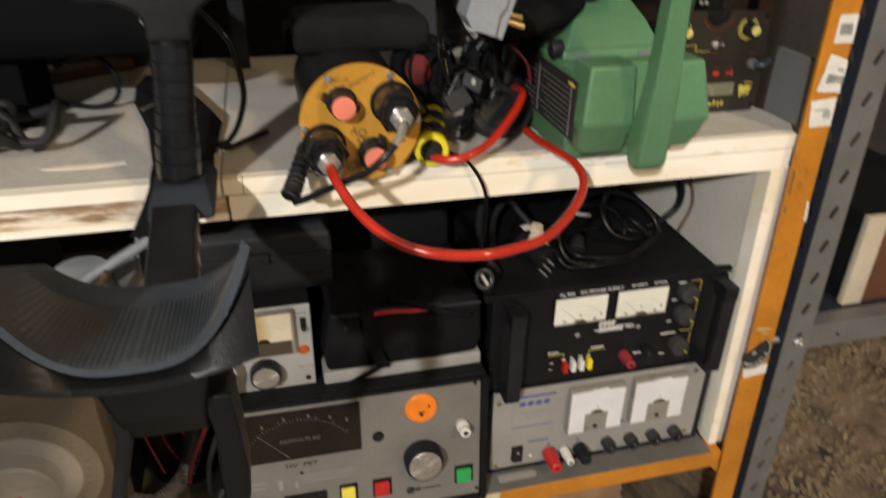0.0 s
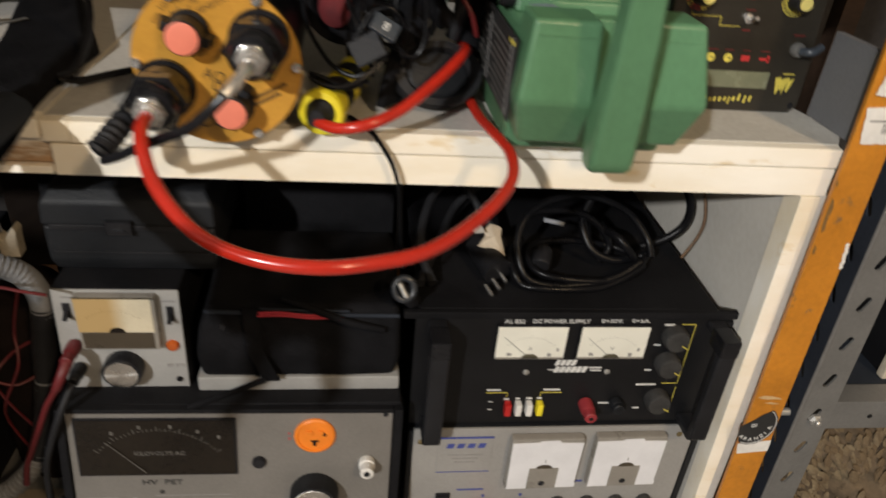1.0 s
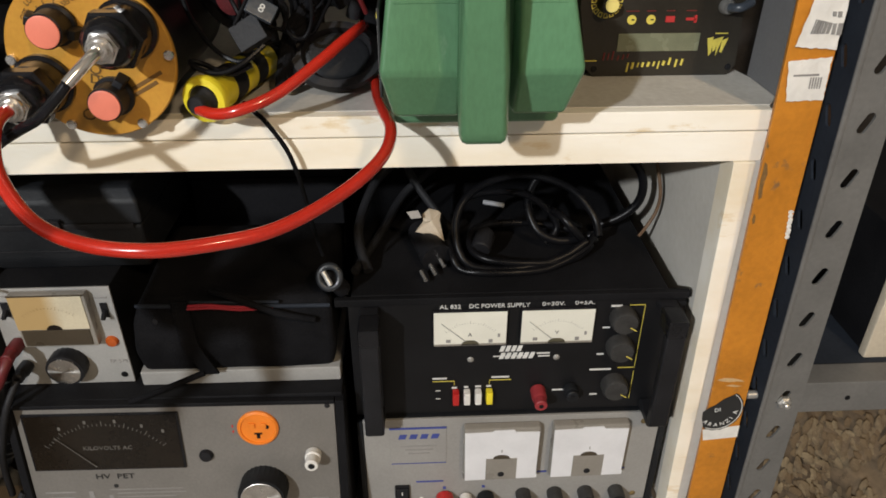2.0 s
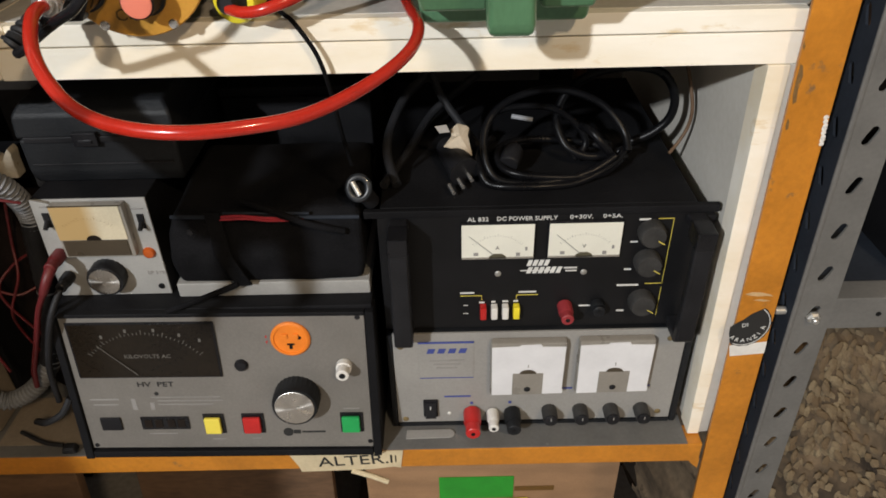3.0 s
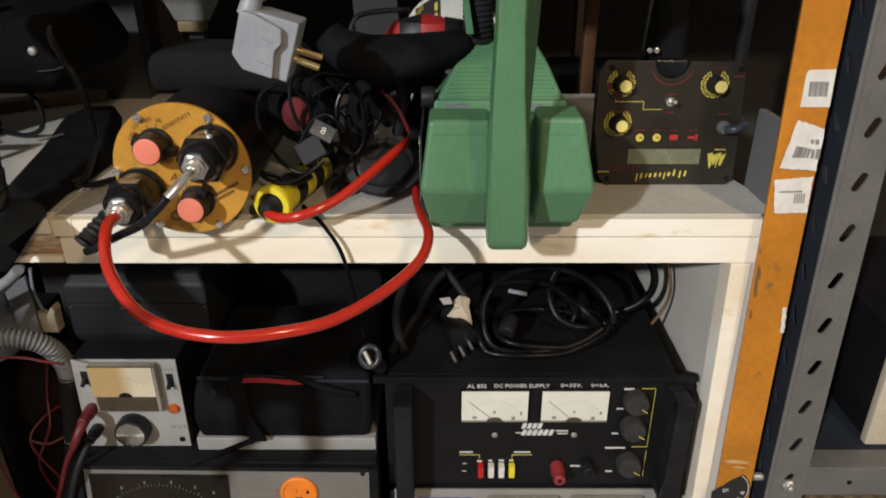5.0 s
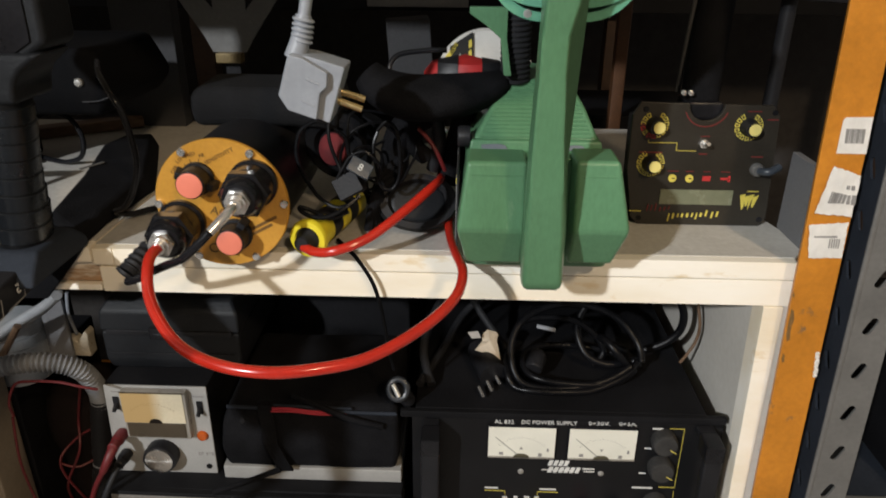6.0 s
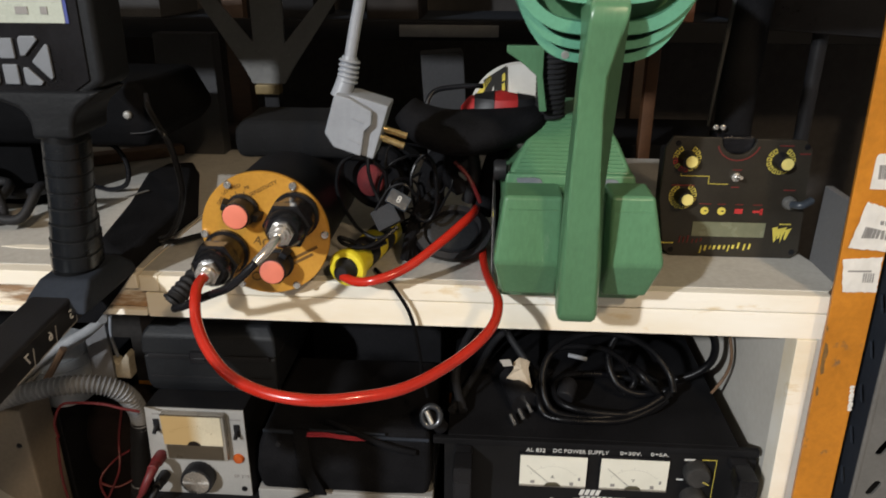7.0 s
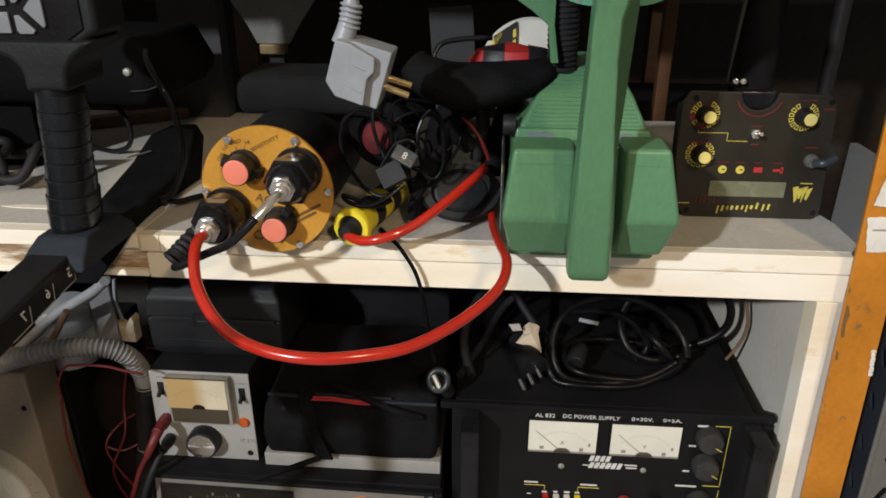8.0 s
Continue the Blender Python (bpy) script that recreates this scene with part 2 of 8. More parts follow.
FLEECE = mat("matted_beige_sacking", (0.13, 0.092, 0.055), 0.95, 0, 0.5, 14, 1.0, 110, tint=(0.04, 0.027, 0.016), spots=0.6, spot_col=(0.03, 0.02, 0.012), spot_scale=15)
TUFT = mat("cream_wool", (0.20, 0.155, 0.092), 0.95, 0, 0.3, 60, 1.0, 400, tint=(0.12, 0.085, 0.05))
tuft_geo, tuft_mul = TUFT.node_tree.nodes.new("ShaderNodeNewGeometry"), TUFT.node_tree.nodes.new("ShaderNodeMix")
tuft_mul.data_type, tuft_mul.blend_type = "RGBA", "MIX"
TUFT.node_tree.links.new(tuft_geo.outputs["Random Per Island"], tuft_mul.inputs[0])
tuft_mul.inputs[6].default_value = (0.12, 0.080, 0.042, 1)
TUFT.node_tree.links.new(TUFT.node_tree.nodes["Principled BSDF"].inputs["Base Color"].links[0].from_socket, tuft_mul.inputs[7])
TUFT.node_tree.links.new(tuft_mul.outputs[2], TUFT.node_tree.nodes["Principled BSDF"].inputs["Base Color"])
CONDUIT = mat("grey_corrugated_plastic", (0.20, 0.205, 0.215), 0.42, 0, 0.15, 40, 0.08, spots=0.25, spot_col=(0.16, 0.14, 0.11), spot_scale=50)
PALE_CABLE = mat("pale_grey_cable_sheath", (0.33, 0.34, 0.355), 0.4, 0, 0.2, 40, 0.08, spots=0.3, spot_col=(0.18, 0.15, 0.12), spot_scale=40)
BOTTLE = mat("milky_plastic", (0.36, 0.385, 0.41), 0.4, 0, 0.15, 30, 0.05, spots=0.2, spot_col=(0.24, 0.21, 0.17), spot_scale=40)
GAP_BROWN = mat("dark_brown_filler", (0.012, 0.008, 0.007), 0.9, 0, 0.35, 30, 0.5, 500, spec=0.1)
BROWN_SMOKE = mat("brown_smoked_plastic", (0.060, 0.046, 0.030), 0.3, 0, 0.15, 40, 0.03)
DIM_INK = mat("dim_grey_print", (0.13, 0.122, 0.11), 0.6, 0, 0.2, 90, 0.0)
SCUFF = mat("scuffed_pale_orange", (0.60, 0.40, 0.20), 0.7, 0, 0.3, 60, 0.1)
DARK_BROWN = mat("dark_brown_bakelite", (0.012, 0.008, 0.006), 0.4, 0, 0.3, 30, 0.1, spec=0.3)
# Plaster of the back wall only, darkened to hold the shade there.
SHADED_WALL = mat("shaded_plaster", (0.050, 0.045, 0.042), 0.9, 0, 0.3, 3, 0.4, 60)
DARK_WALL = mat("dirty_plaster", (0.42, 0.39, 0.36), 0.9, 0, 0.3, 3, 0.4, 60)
CEIL = mat("dull_ceiling_plaster", (0.50, 0.47, 0.42), 0.9, 0, 0.2, 3, 0.3, 60)
FLOOR = mat("worn_concrete", (0.30, 0.28, 0.26), 0.8, 0, 0.3, 3, 0.4, 80)
SHADE = mat("white_enamel_shade", (0.7, 0.68, 0.62), 0.4, 0, 0.1, 20, 0.05)
CREAM_BOARD = mat("cream_board", (0.55, 0.48, 0.37), 0.6, 0, 0.12, 14, 0.1)
RED_BROWN = mat("red_brown_leatherette", (0.13, 0.05, 0.025), 0.6, 0, 0.25, 30, 0.2)
GREY_CARD = mat("grey_card_box", (0.15, 0.15, 0.157), 0.7, 0, 0.12, 18, 0.1)

# ---- mesh helpers ----


def merge(*bms):
    """All the given bmeshes in one; the given ones are freed."""
    out = bmesh.new()
    for b in bms:
        me = bpy.data.meshes.new("tmp")
        b.to_mesh(me)
        b.free()
        out.from_mesh(me)
        bpy.data.meshes.remove(me)
    return out


def moved(bm, m):
    bmesh.ops.transform(bm, matrix=m, verts=bm.verts)
    return bm


def box(x0, x1, y0, y1, z0, z1, bev=0.0012, seg=2):
    bm = bmesh.new()
    bmesh.ops.create_cube(bm, size=1.0)
    bmesh.ops.transform(bm, matrix=Matrix.Translation(((x0 + x1) / 2, (y0 + y1) / 2, (z0 + z1) / 2)) @ Matrix.Diagonal((x1 - x0, y1 - y0, z1 - z0, 1)), verts=bm.verts)
    if bev:
        bmesh.ops.bevel(bm, geom=bm.edges[:], offset=min(bev, 0.45 * min(x1 - x0, y1 - y0, z1 - z0)), segments=seg, affect="EDGES", profile=0.5)
    return bm


def hexa(low, high, bev=0.0012, seg=2):
    """A solid between two four-cornered rings of points."""
    bm = bmesh.new()
    a = [bm.verts.new(p) for p in low]
    b = [bm.verts.new(p) for p in high]
    bm.faces.new(a[::-1])
    bm.faces.new(b)
    k = len(a)
    for i in range(k):
        bm.faces.new((a[i], a[(i + 1) % k], b[(i + 1) % k], b[i]))
    bmesh.ops.recalc_face_normals(bm, faces=bm.faces)
    if bev:
        bmesh.ops.bevel(bm, geom=bm.edges[:], offset=bev, segments=seg, affect="EDGES", profile=0.5)
    return bm


def prism(outline, d0, d1, plane="xz", bev=0.0, seg=2):
    """A flat outline given a thickness from d0 to d1 along the third axis."""
    def at(u, v, d):
        return {"xz": (u, d, v), "xy": (u, v, d), "yz": (d, u, v)}[plane]
    return hexa([at(u, v, d0) for u, v in outline], [at(u, v, d1) for u, v in outline], bev, seg)


AXIS = {"x": Matrix.Rotation(radians(90), 4, "Y"), "y": Matrix.Rotation(radians(-90), 4, "X"), "-y": Matrix.Rotation(radians(90), 4, "X"), "z": Matrix.Identity(4), "-z": Matrix.Rotation(radians(180), 4, "X"), "-x": Matrix.Rotation(radians(-90), 4, "Y")}


def lathe(profile, at=(0, 0, 0), axis="z", n=28):
    """Turns (radius, height) pairs round the axis; ends with radius above zero are closed."""
    bm = bmesh.new()
    rings = []
    for r, h in profile:
        if r < 1e-6:
            rings.append([bm.verts.new((0, 0, h))])
        else:
            rings.append([bm.verts.new((r * math.cos(2 * math.pi * i / n), r * math.sin(2 * math.pi * i / n), h)) for i in range(n)])
    for a, b in zip(rings, rings[1:]):
        for i in range(n):
            j = (i + 1) % n
            if len(a) == 1 and len(b) > 1:
                bm.faces.new((a[0], b[j], b[i]))
            elif len(b) == 1 and len(a) > 1:
                bm.faces.new((a[i], a[j], b[0]))
            elif len(a) > 1:
                bm.faces.new((a[i], a[j], b[j], b[i]))
    if len(rings[0]) > 1:
        bm.faces.new(rings[0][::-1])
    if len(rings[-1]) > 1:
        bm.faces.new(rings[-1])
    bmesh.ops.recalc_face_normals(bm, faces=bm.faces)
    rot = AXIS[axis] if isinstance(axis, str) else Vector(axis).to_track_quat("Z", "Y").to_matrix().to_4x4()
    return moved(bm, Matrix.Translation(at) @ rot)


def rod(r, h, at, axis="z", n=24, bev=0.0008):
    b = min(bev, r * 0.4, abs(h) * 0.4)
    return lathe([(r - b, 0), (r, b), (r, h - b), (r - b, h)], at, axis, n)


def spline(pts, per=8, closed=False):
    """Points along a smooth curve through the given ones."""
    p = [Vector(q) for q in pts]
    k = len(p)
    out = []
    for i in range(k if closed else k - 1):
        p0, p1, p2, p3 = (p[(i - 1) % k] if closed or i else p[0], p[i], p[(i + 1) % k], p[(i + 2) % k] if closed or i + 2 < k else p[-1])
        for s in range(per):
            t = s / per
            out.append(0.5 * ((2 * p1) + (p2 - p0) * t + (2 * p0 - 5 * p1 + 4 * p2 - p3) * t * t + (3 * p1 - p0 - 3 * p2 + p3) * t ** 3))
    if not closed:
        out.append(p[-1])
    return out


def tube(pts, r, n=10, per=8, closed=False, smooth=True, radii=None):
    """A round cable or rod along a curve. radii: a function of 0..1 that scales the radius."""
    path = spline(pts, per, closed) if smooth else [Vector(p) for p in pts]
    bm = bmesh.new()
    k = len(path)
    side = None
    rings = []
    for i, p in enumerate(path):
        a, b = path[(i - 1) % k] if closed or i else path[0], path[(i + 1) % k] if closed or i + 1 < k else path[-1]
        d = (b - a).normalized()
        if side is None:
            side = d.orthogonal().normalized()
        side = (side - d * side.dot(d)).normalized()
        up = d.cross(side)
        rr = r * (radii(i / (k - 1)) if radii else 1)
        rings.append([bm.verts.new(p + rr * (math.cos(2 * math.pi * j / n) * side + math.sin(2 * math.pi * j / n) * up)) for j in range(n)])
    for i in range(k if closed else k - 1):
        a, b = rings[i], rings[(i + 1) % k]
        off = 0
        if closed and i == k - 1:
            off = min(range(n), key=lambda o: (a[0].co - b[o].co).length)
        for j in range(n):
            bm.faces.new((a[j], a[(j + 1) % n], b[(j + 1 + off) % n], b[(j + off) % n]))
    if not closed:
        bm.faces.new(rings[0][::-1])
        bm.faces.new(rings[-1])
    bmesh.ops.recalc_face_normals(bm, faces=bm.faces)
    return bm


def finish(me, material, angle=38):
    me.materials.append(material)
    for p in me.polygons:
        p.use_smooth = True
    me.set_sharp_from_angle(angle=radians(angle))
    return me


INVERSE = {}


def thing(name, at=(0, 0, 0), label="", category="", group="", kind="", turn=(0, 0, 0), own=False):
    """An empty at the base of a thing, which its parts hang on. Parts are modelled in world places, or in its own frame."""
    ob = new(name)
    if not own:
        INVERSE[ob] = pose(*at, *turn).inverted()
    ob.empty_display_size = 0.02
    ob.matrix_basis = pose(*at, *turn)
    return tagged(ob, label, category, group, kind)


def part(name, bm, material, parent, label="", angle=38):
    top = parent
    while top.parent:
        top = top.parent
    if top in INVERSE:
        moved(bm, INVERSE[top])
    me = bpy.data.meshes.new(name)
    bm.to_mesh(me)
    bm.free()
    ob = new(name, finish(me, material, angle))
    ob.modifiers.new("even_faces", "WEIGHTED_NORMAL").keep_sharp = True
    ob.parent = parent
    return tagged(ob, label)


def solo(name, bm, material, label="", category="", group="", kind="", angle=38):
    """A thing of one mesh, modelled in world places, with its origin at its base."""
    lo = Vector([min(v.co[i] for v in bm.verts) for i in range(3)])
    hi = Vector([max(v.co[i] for v in bm.verts) for i in range(3)])
    base = Vector(((lo.x + hi.x) / 2, (lo.y + hi.y) / 2, lo.z))
    moved(bm, Matrix.Translation(-base))
    me = bpy.data.meshes.new(name)
    bm.to_mesh(me)
    bm.free()
    ob = new(name, finish(me, material, angle))
    ob.modifiers.new("even_faces", "WEIGHTED_NORMAL").keep_sharp = True
    ob.location = base
    return tagged(ob, label, category, group, kind)


def letters(words, size, at, material, parent, name="lettering", up="xz", wide=None, spin=0.0, thick=0.0003):
    """Raised letters in the built-in font on a face that looks along -y (or up along z). at: the lower left corner; wide: the width to fit."""
    cu = bpy.data.curves.new("tmp_words", "FONT")
    cu.body, cu.size, cu.extrude = words, size, thick
    cu.resolution_u = 2
    ob = bpy.data.objects.new("tmp_words", cu)
    me = bpy.data.meshes.new_from_object(ob)
    bpy.data.objects.remove(ob)
    bpy.data.curves.remove(cu)
    bm = bmesh.new()
    bm.from_mesh(me)
    bpy.data.meshes.remove(me)
    if wide:
        w = max(v.co.x for v in bm.verts) or 1
        moved(bm, Matrix.Diagonal((wide / w, 1, 1, 1)))
    turn = Matrix.Rotation(radians(90), 4, "X") if up == "xz" else Matrix.Identity(4)
    moved(bm, Matrix.Translation(at) @ turn @ Matrix.Rotation(radians(spin), 4, "Z"))
    return part(name, bm, material, parent)


def bars(rows, y, material, parent, name="print_bar", t=0.0004):
    """Plain bars (x0, x1, z0, z1) that stand for writing too small to read."""
    return [part(name, box(x0, x1, y - t, y + t, z0, z1, 0), material, parent) for x0, x1, z0, z1 in rows]


def dial_scale(cx, cz, r, a0, a1, k, y, material, parent, ln=0.004, w=0.0004, name="scale_mark"):
    """The ticks of a dial as one printed mesh."""
    bm = bmesh.new()
    for i in range(k):
        a = radians(a0 + (a1 - a0) * i / (k - 1))
        lo, hi = r, r + (ln if i % 5 == 0 else ln * 0.55)
        s, c = math.sin(a), math.cos(a)
        q = [(cx + rr * c + ww * s, y, cz + rr * s - ww * c) for rr, ww in ((lo, -w), (hi, -w), (hi, w), (lo, w))]
        bm.faces.new([bm.verts.new(p) for p in q])
    return part(name, bm, material, parent)


def needle(x0, z0, x1, z1, y, material, parent, w=0.0004):
    d = Vector((x1 - x0, 0, z1 - z0)).normalized()
    s = Vector((-d.z, 0, d.x)) * w
    a, b = Vector((x0, y, z0)), Vector((x1, y, z1))
    return part("needle", hexa([a - s, b - s * 0.5, b + s * 0.5, a + s], [p + Vector((0, -0.0005, 0)) for p in (a - s, b - s * 0.5, b + s * 0.5, a + s)], 0), material, parent)

# ---- the room ----
tagged(solo("floor", box(-2.6, 2.8, -4.2, 1.6, -0.10, 0.0, 0), FLOOR), "worn grey concrete floor of a storeroom", "floor", kind="structure")
tagged(solo("ceiling", box(-2.6, 2.8, -4.2, 1.6, 3.1, 3.2, 0), CEIL), "dull plaster ceiling of a storeroom", "ceiling", kind="structure")
tagged(solo("wall_north", box(-2.6, 2.8, 1.2, 1.32, 0.0, 3.1, 0), SHADED_WALL), "plaster wall behind the shelves, darkened for its shade", "wall", kind="structure")
tagged(solo("wall_south", box(-2.6, 2.8, -4.2, -4.08, 0.0, 3.1, 0), DARK_WALL), "dark dirty plaster wall", "wall", kind="structure")
tagged(solo("wall_west", box(-2.6, -2.48, -4.08, 1.2, 0.0, 3.1, 0), DARK_WALL), "dark dirty plaster wall", "wall", kind="structure")
tagged(solo("wall_east", box(2.68, 2.8, -4.08, 1.2, 0.0, 3.1, 0), DARK_WALL), "dark dirty plaster wall", "wall", kind="structure")

# unseen wall, added to keep the main lamp off the lower left
tagged(solo("light_block_wall", box(-2.48, -0.350, -0.680, -0.600, 0.0, 1.455, 0), DARK_WALL), "unseen plaster block added to shade the lower left", "wall", kind="structure")
ceiling_lamp = thing("ceiling_lamp", (-1.45, -3.10, 3.1), "white enamel reflector lamp hanging from the ceiling", "lamp")
part("shade", moved(lathe([(0.02, 0.17), (0.05, 0.16), (0.13, 0.05), (0.135, 0.045), (0.055, 0.15), (0.02, 0.16)]), Matrix.Translation((-1.45, -3.10, 2.81)) @ pose(0, 0, 0, 35, 0, -22)), SHADE, ceiling_lamp)
part("stem", rod(0.008, 0.15, (-1.47, -3.14, 2.95)), SHADE, ceiling_lamp)
second_lamp = copy_thing(ceiling_lamp, pose(1.18, -1.98, 3.1, 0, 0, 60))

# ---- shelving frame ----
frame_orange = thing("shelving_frame", (0.62, 0.0, 0.0), "orange-painted steel shelving frame with scuffed uprights", "shelf frame")


def lean(z):
    """The left edge of the orange upright, which leans a little."""
    return 0.5965 - 0.030 * (z - 1.185)


def upright(dx, y0, z0, z1):
    return hexa([(lean(z0) + dx, y0, z0), (lean(z0) + dx + 0.034, y0, z0), (lean(z0) + dx + 0.034, y0 + 0.007, z0), (lean(z0) + dx + 0.002, y0 + 0.007, z0)],
                [(lean(z1) + dx, y0, z1), (lean(z1) + dx + 0.034, y0, z1), (lean(z1) + dx + 0.034, y0 + 0.007, z1), (lean(z1) + dx + 0.002, y0 + 0.007, z1)], 0.0015)


part("upright", upright(0, -0.012, 0.0, 2.15), ORANGE, frame_orange)
part("upright", box(0.535, 0.552, 0.485, 0.505, 0.0, 2.15, 0.002), DULL_ORANGE, frame_orange, "rear upright with its shade in the paint colour")
part("beam", box(-1.0, 0.606, -0.013, 0.014, 0.729, 0.7560, 0.002), ORANGE, frame_orange, "orange beam with chipped paint")
part("gusset", prism([(0.607, 0.731), (0.607, 0.716), (0.601, 0.722), (0.594, 0.731)], -0.0115, 0.012), ORANGE, frame_orange)
part("shelf_plate", box(-1.0, 0.590, -0.0125, 0.47, 0.7562, 0.7574, 0.0004), STEEL, frame_orange, "dusty grey steel shelf plate")
part("beam", box(-1.0, 0.575, 0.471, 0.50, 0.731, 0.7605, 0.002), ORANGE, frame_orange)

# unseen upper shelf, added to block lamp light from the background
upper = thing("wooden_shelf", (0.0, 0.2, 1.50), "unseen shelf board added above to shade the back", "shelf")
part("top_board", box(-1.0, 0.585, 0.0, 0.45, 1.500, 1.525, 0.002), WHITE_WOOD, upper)
part("shade_board", box(-1.0, 0.585, -0.020, -0.0005, 1.500, 1.680, 0.002), WHITE_WOOD, upper)

# the barcode labels and the round seal on the upright
label_1 = solo("barcode_label", prism([(0.6043, 1.3196), (0.6048, 1.3218), (0.6063, 1.3230), (0.6252, 1.3235), (0.6268, 1.2957), (0.6048, 1.2958)], -0.0126, -0.0122), PAPER, "white barcode label stuck on the orange upright", "label", "labels on the upright")
label_2 = thing("barcode_label", (0.612, -0.0125, 1.25), "torn white barcode labels stuck over each other on the upright", "label", "labels on the upright")


def crumpled(c00, c10, c11, c01, y, amp, seed, n=12):
    """A creased, torn-edged sheet stuck on the upright's front."""
    rng = random.Random(seed)
    bm = bmesh.new()
    folds = [(rng.uniform(-1, 1), rng.uniform(-1, 1), rng.uniform(0, 6.3), rng.uniform(7, 15)) for _ in range(5)]
    rows = []
    for i in range(n + 1):
        row = []
        for j in range(n + 1):
            u, v = j / n, i / n
            x = (1 - v) * ((1 - u) * c00[0] + u * c10[0]) + v * ((1 - u) * c01[0] + u * c11[0])
            z = (1 - v) * ((1 - u) * c00[1] + u * c10[1]) + v * ((1 - u) * c01[1] + u * c11[1])
            rim = i in (0, n) or j in (0, n)
            lift = sum(abs(math.sin((a * u + b * v) * k + p)) for a, b, p, k in folds) / 5
            x += rng.uniform(-0.00035, 0.00035)
            z += rng.uniform(-0.0004, 0.0004)
            row.append(bm.verts.new((x, y - amp * lift, z)))
        rows.append(row)
    for i in range(n):
        for j in range(n):
            bm.faces.new((rows[i][j], rows[i][j + 1], rows[i + 1][j + 1], rows[i + 1][j]))
    rim_faces = bmesh.ops.extrude_face_region(bm, geom=bm.faces[:])
    for v in rim_faces["geom"]:
        if isinstance(v, bmesh.types.BMVert):
            v.co.y += 0.0003
    bmesh.ops.recalc_face_normals(bm, faces=bm.faces)
    return bm


part("paper", crumpled((0.5985, 1.2484), (0.6273, 1.2462), (0.6266, 1.2794), (0.6049, 1.2861), -0.0125, 0.0022, 4), PAPER, label_2, angle=20)
part("paper", crumpled((0.6023, 1.2101), (0.6281, 1.2111), (0.6264, 1.2410), (0.5971, 1.2385), -0.0125, 0.0010, 9), PAPER, label_2, angle=20)
for i in range(11):
    bx = 0.6088 + i * 0.0013
    part("print_bar", prism([(bx - 0.001, 1.3146), (bx + 0.0000 + 0.0005 * (i % 3 == 0), 1.3146), (bx + 0.0009 + 0.0005 * (i % 3 == 0), 1.3037), (bx + 0.0001, 1.3037)], -0.0129, -0.0126), GREY_INK, label_2)
for i in range(9):
    bx = 0.6064 + i * 0.0014
    part("print_bar", prism([(bx + 0.0012, 1.2665 - 0.0003 * i), (bx + 0.0019 + 0.0004 * (i % 2), 1.2662 - 0.0003 * i), (bx + 0.0008 + 0.0004 * (i % 2), 1.2570), (bx, 1.2570)], -0.0146, -0.0127), GREY_INK, label_2)
for x0, x1, z0, z1 in ((0.6200, 0.6222, 1.2565, 1.2636), (0.6236, 0.6266, 1.2562, 1.2637), (0.6178, 0.6200, 1.2682, 1.2712), (0.6212, 0.6238, 1.2676, 1.2712)):
    part("print_bar", prism([(x0, z1), (x1, z1), (x1 + 0.0005, z0), (x0 + 0.0005, z0)], -0.0146, -0.0127), GREY_INK, label_2)
part("print_bar", prism([(0.6026, 1.2292), (0.6205, 1.2297), (0.6206, 1.2283), (0.6027, 1.2279)], -0.0135, -0.0126), GREY_INK, label_2)
for i in range(5):
    bx = 0.6150 + i * 0.0018
    part("print_bar", prism([(bx, 1.2272), (bx + 0.0010, 1.2272), (bx + 0.0015, 1.2192), (bx + 0.0006, 1.2192)], -0.0135, -0.0126), GREY_INK, label_2)

seal = thing("warranty_seal", (0.617, -0.0125, 0.915), "torn black round warranty sticker on the orange upright", "sticker")
SEAL = (0.6150, 0.9175)


def seal_at(r, deg):
    """A point of the round sticker, which is torn off above a slanting edge."""
    return SEAL[0] + 0.95 * r * math.cos(radians(deg)), SEAL[1] + 1.05 * r * math.sin(radians(deg))


part("sticker", prism([(0.6005, 0.9160), (0.6012, 0.9080), (0.6040, 0.8975)] + [seal_at(0.0238 * (1 - 0.03 * (k % 2)), 246 + k * 10) for k in range(18)] + [(0.6225, 0.9345), (0.6170, 0.9312), (0.6110, 0.9248), (0.6050, 0.9205)], -0.0127, -0.0122), BLACK_INK, seal)
part("ring_line", prism([seal_at(0.0222, 246 + k * 10) for k in range(18)] + [seal_at(0.0215, 416 - k * 10) for k in range(18)], -0.0130, -0.0127), WHITE_INK, seal)
letters("DI", 0.0060, (0.6110, -0.0128, 0.9160), WHITE_INK, seal, spin=12)
for i, ch in enumerate("ARANZIA"):
    a = 230 + i * 20.3
    gx, gz = seal_at(0.0185, a)
    letters(ch, 0.0060, (gx - 0.0019 * math.cos(radians(a - 270)), -0.0128, gz - 0.0019 * math.sin(radians(a - 270))), WHITE_INK, seal, spin=a - 270)
solo("paper_strip", prism([(0.6045, 0.8935), (0.6385, 0.8975), (0.6392, 0.8830), (0.6075, 0.8800)], -0.0126, -0.0122), PAPER, "strip of white paper tape on the orange upright", "tape")
solo("paint_scuff", merge(prism([(0.6060, 0.9540), (0.6120, 0.9562), (0.6200, 0.9556), (0.6290, 0.9530), (0.6315, 0.9510), (0.6250, 0.9518), (0.6180, 0.9512), (0.6100, 0.9524)], -0.0122, -0.0119), prism([(0.6150, 0.9470), (0.6210, 0.9482), (0.6300, 0.9460), (0.6240, 0.9452)], -0.0122, -0.0119)), SCUFF, "pale scuffed paint on the orange upright", "scuff")

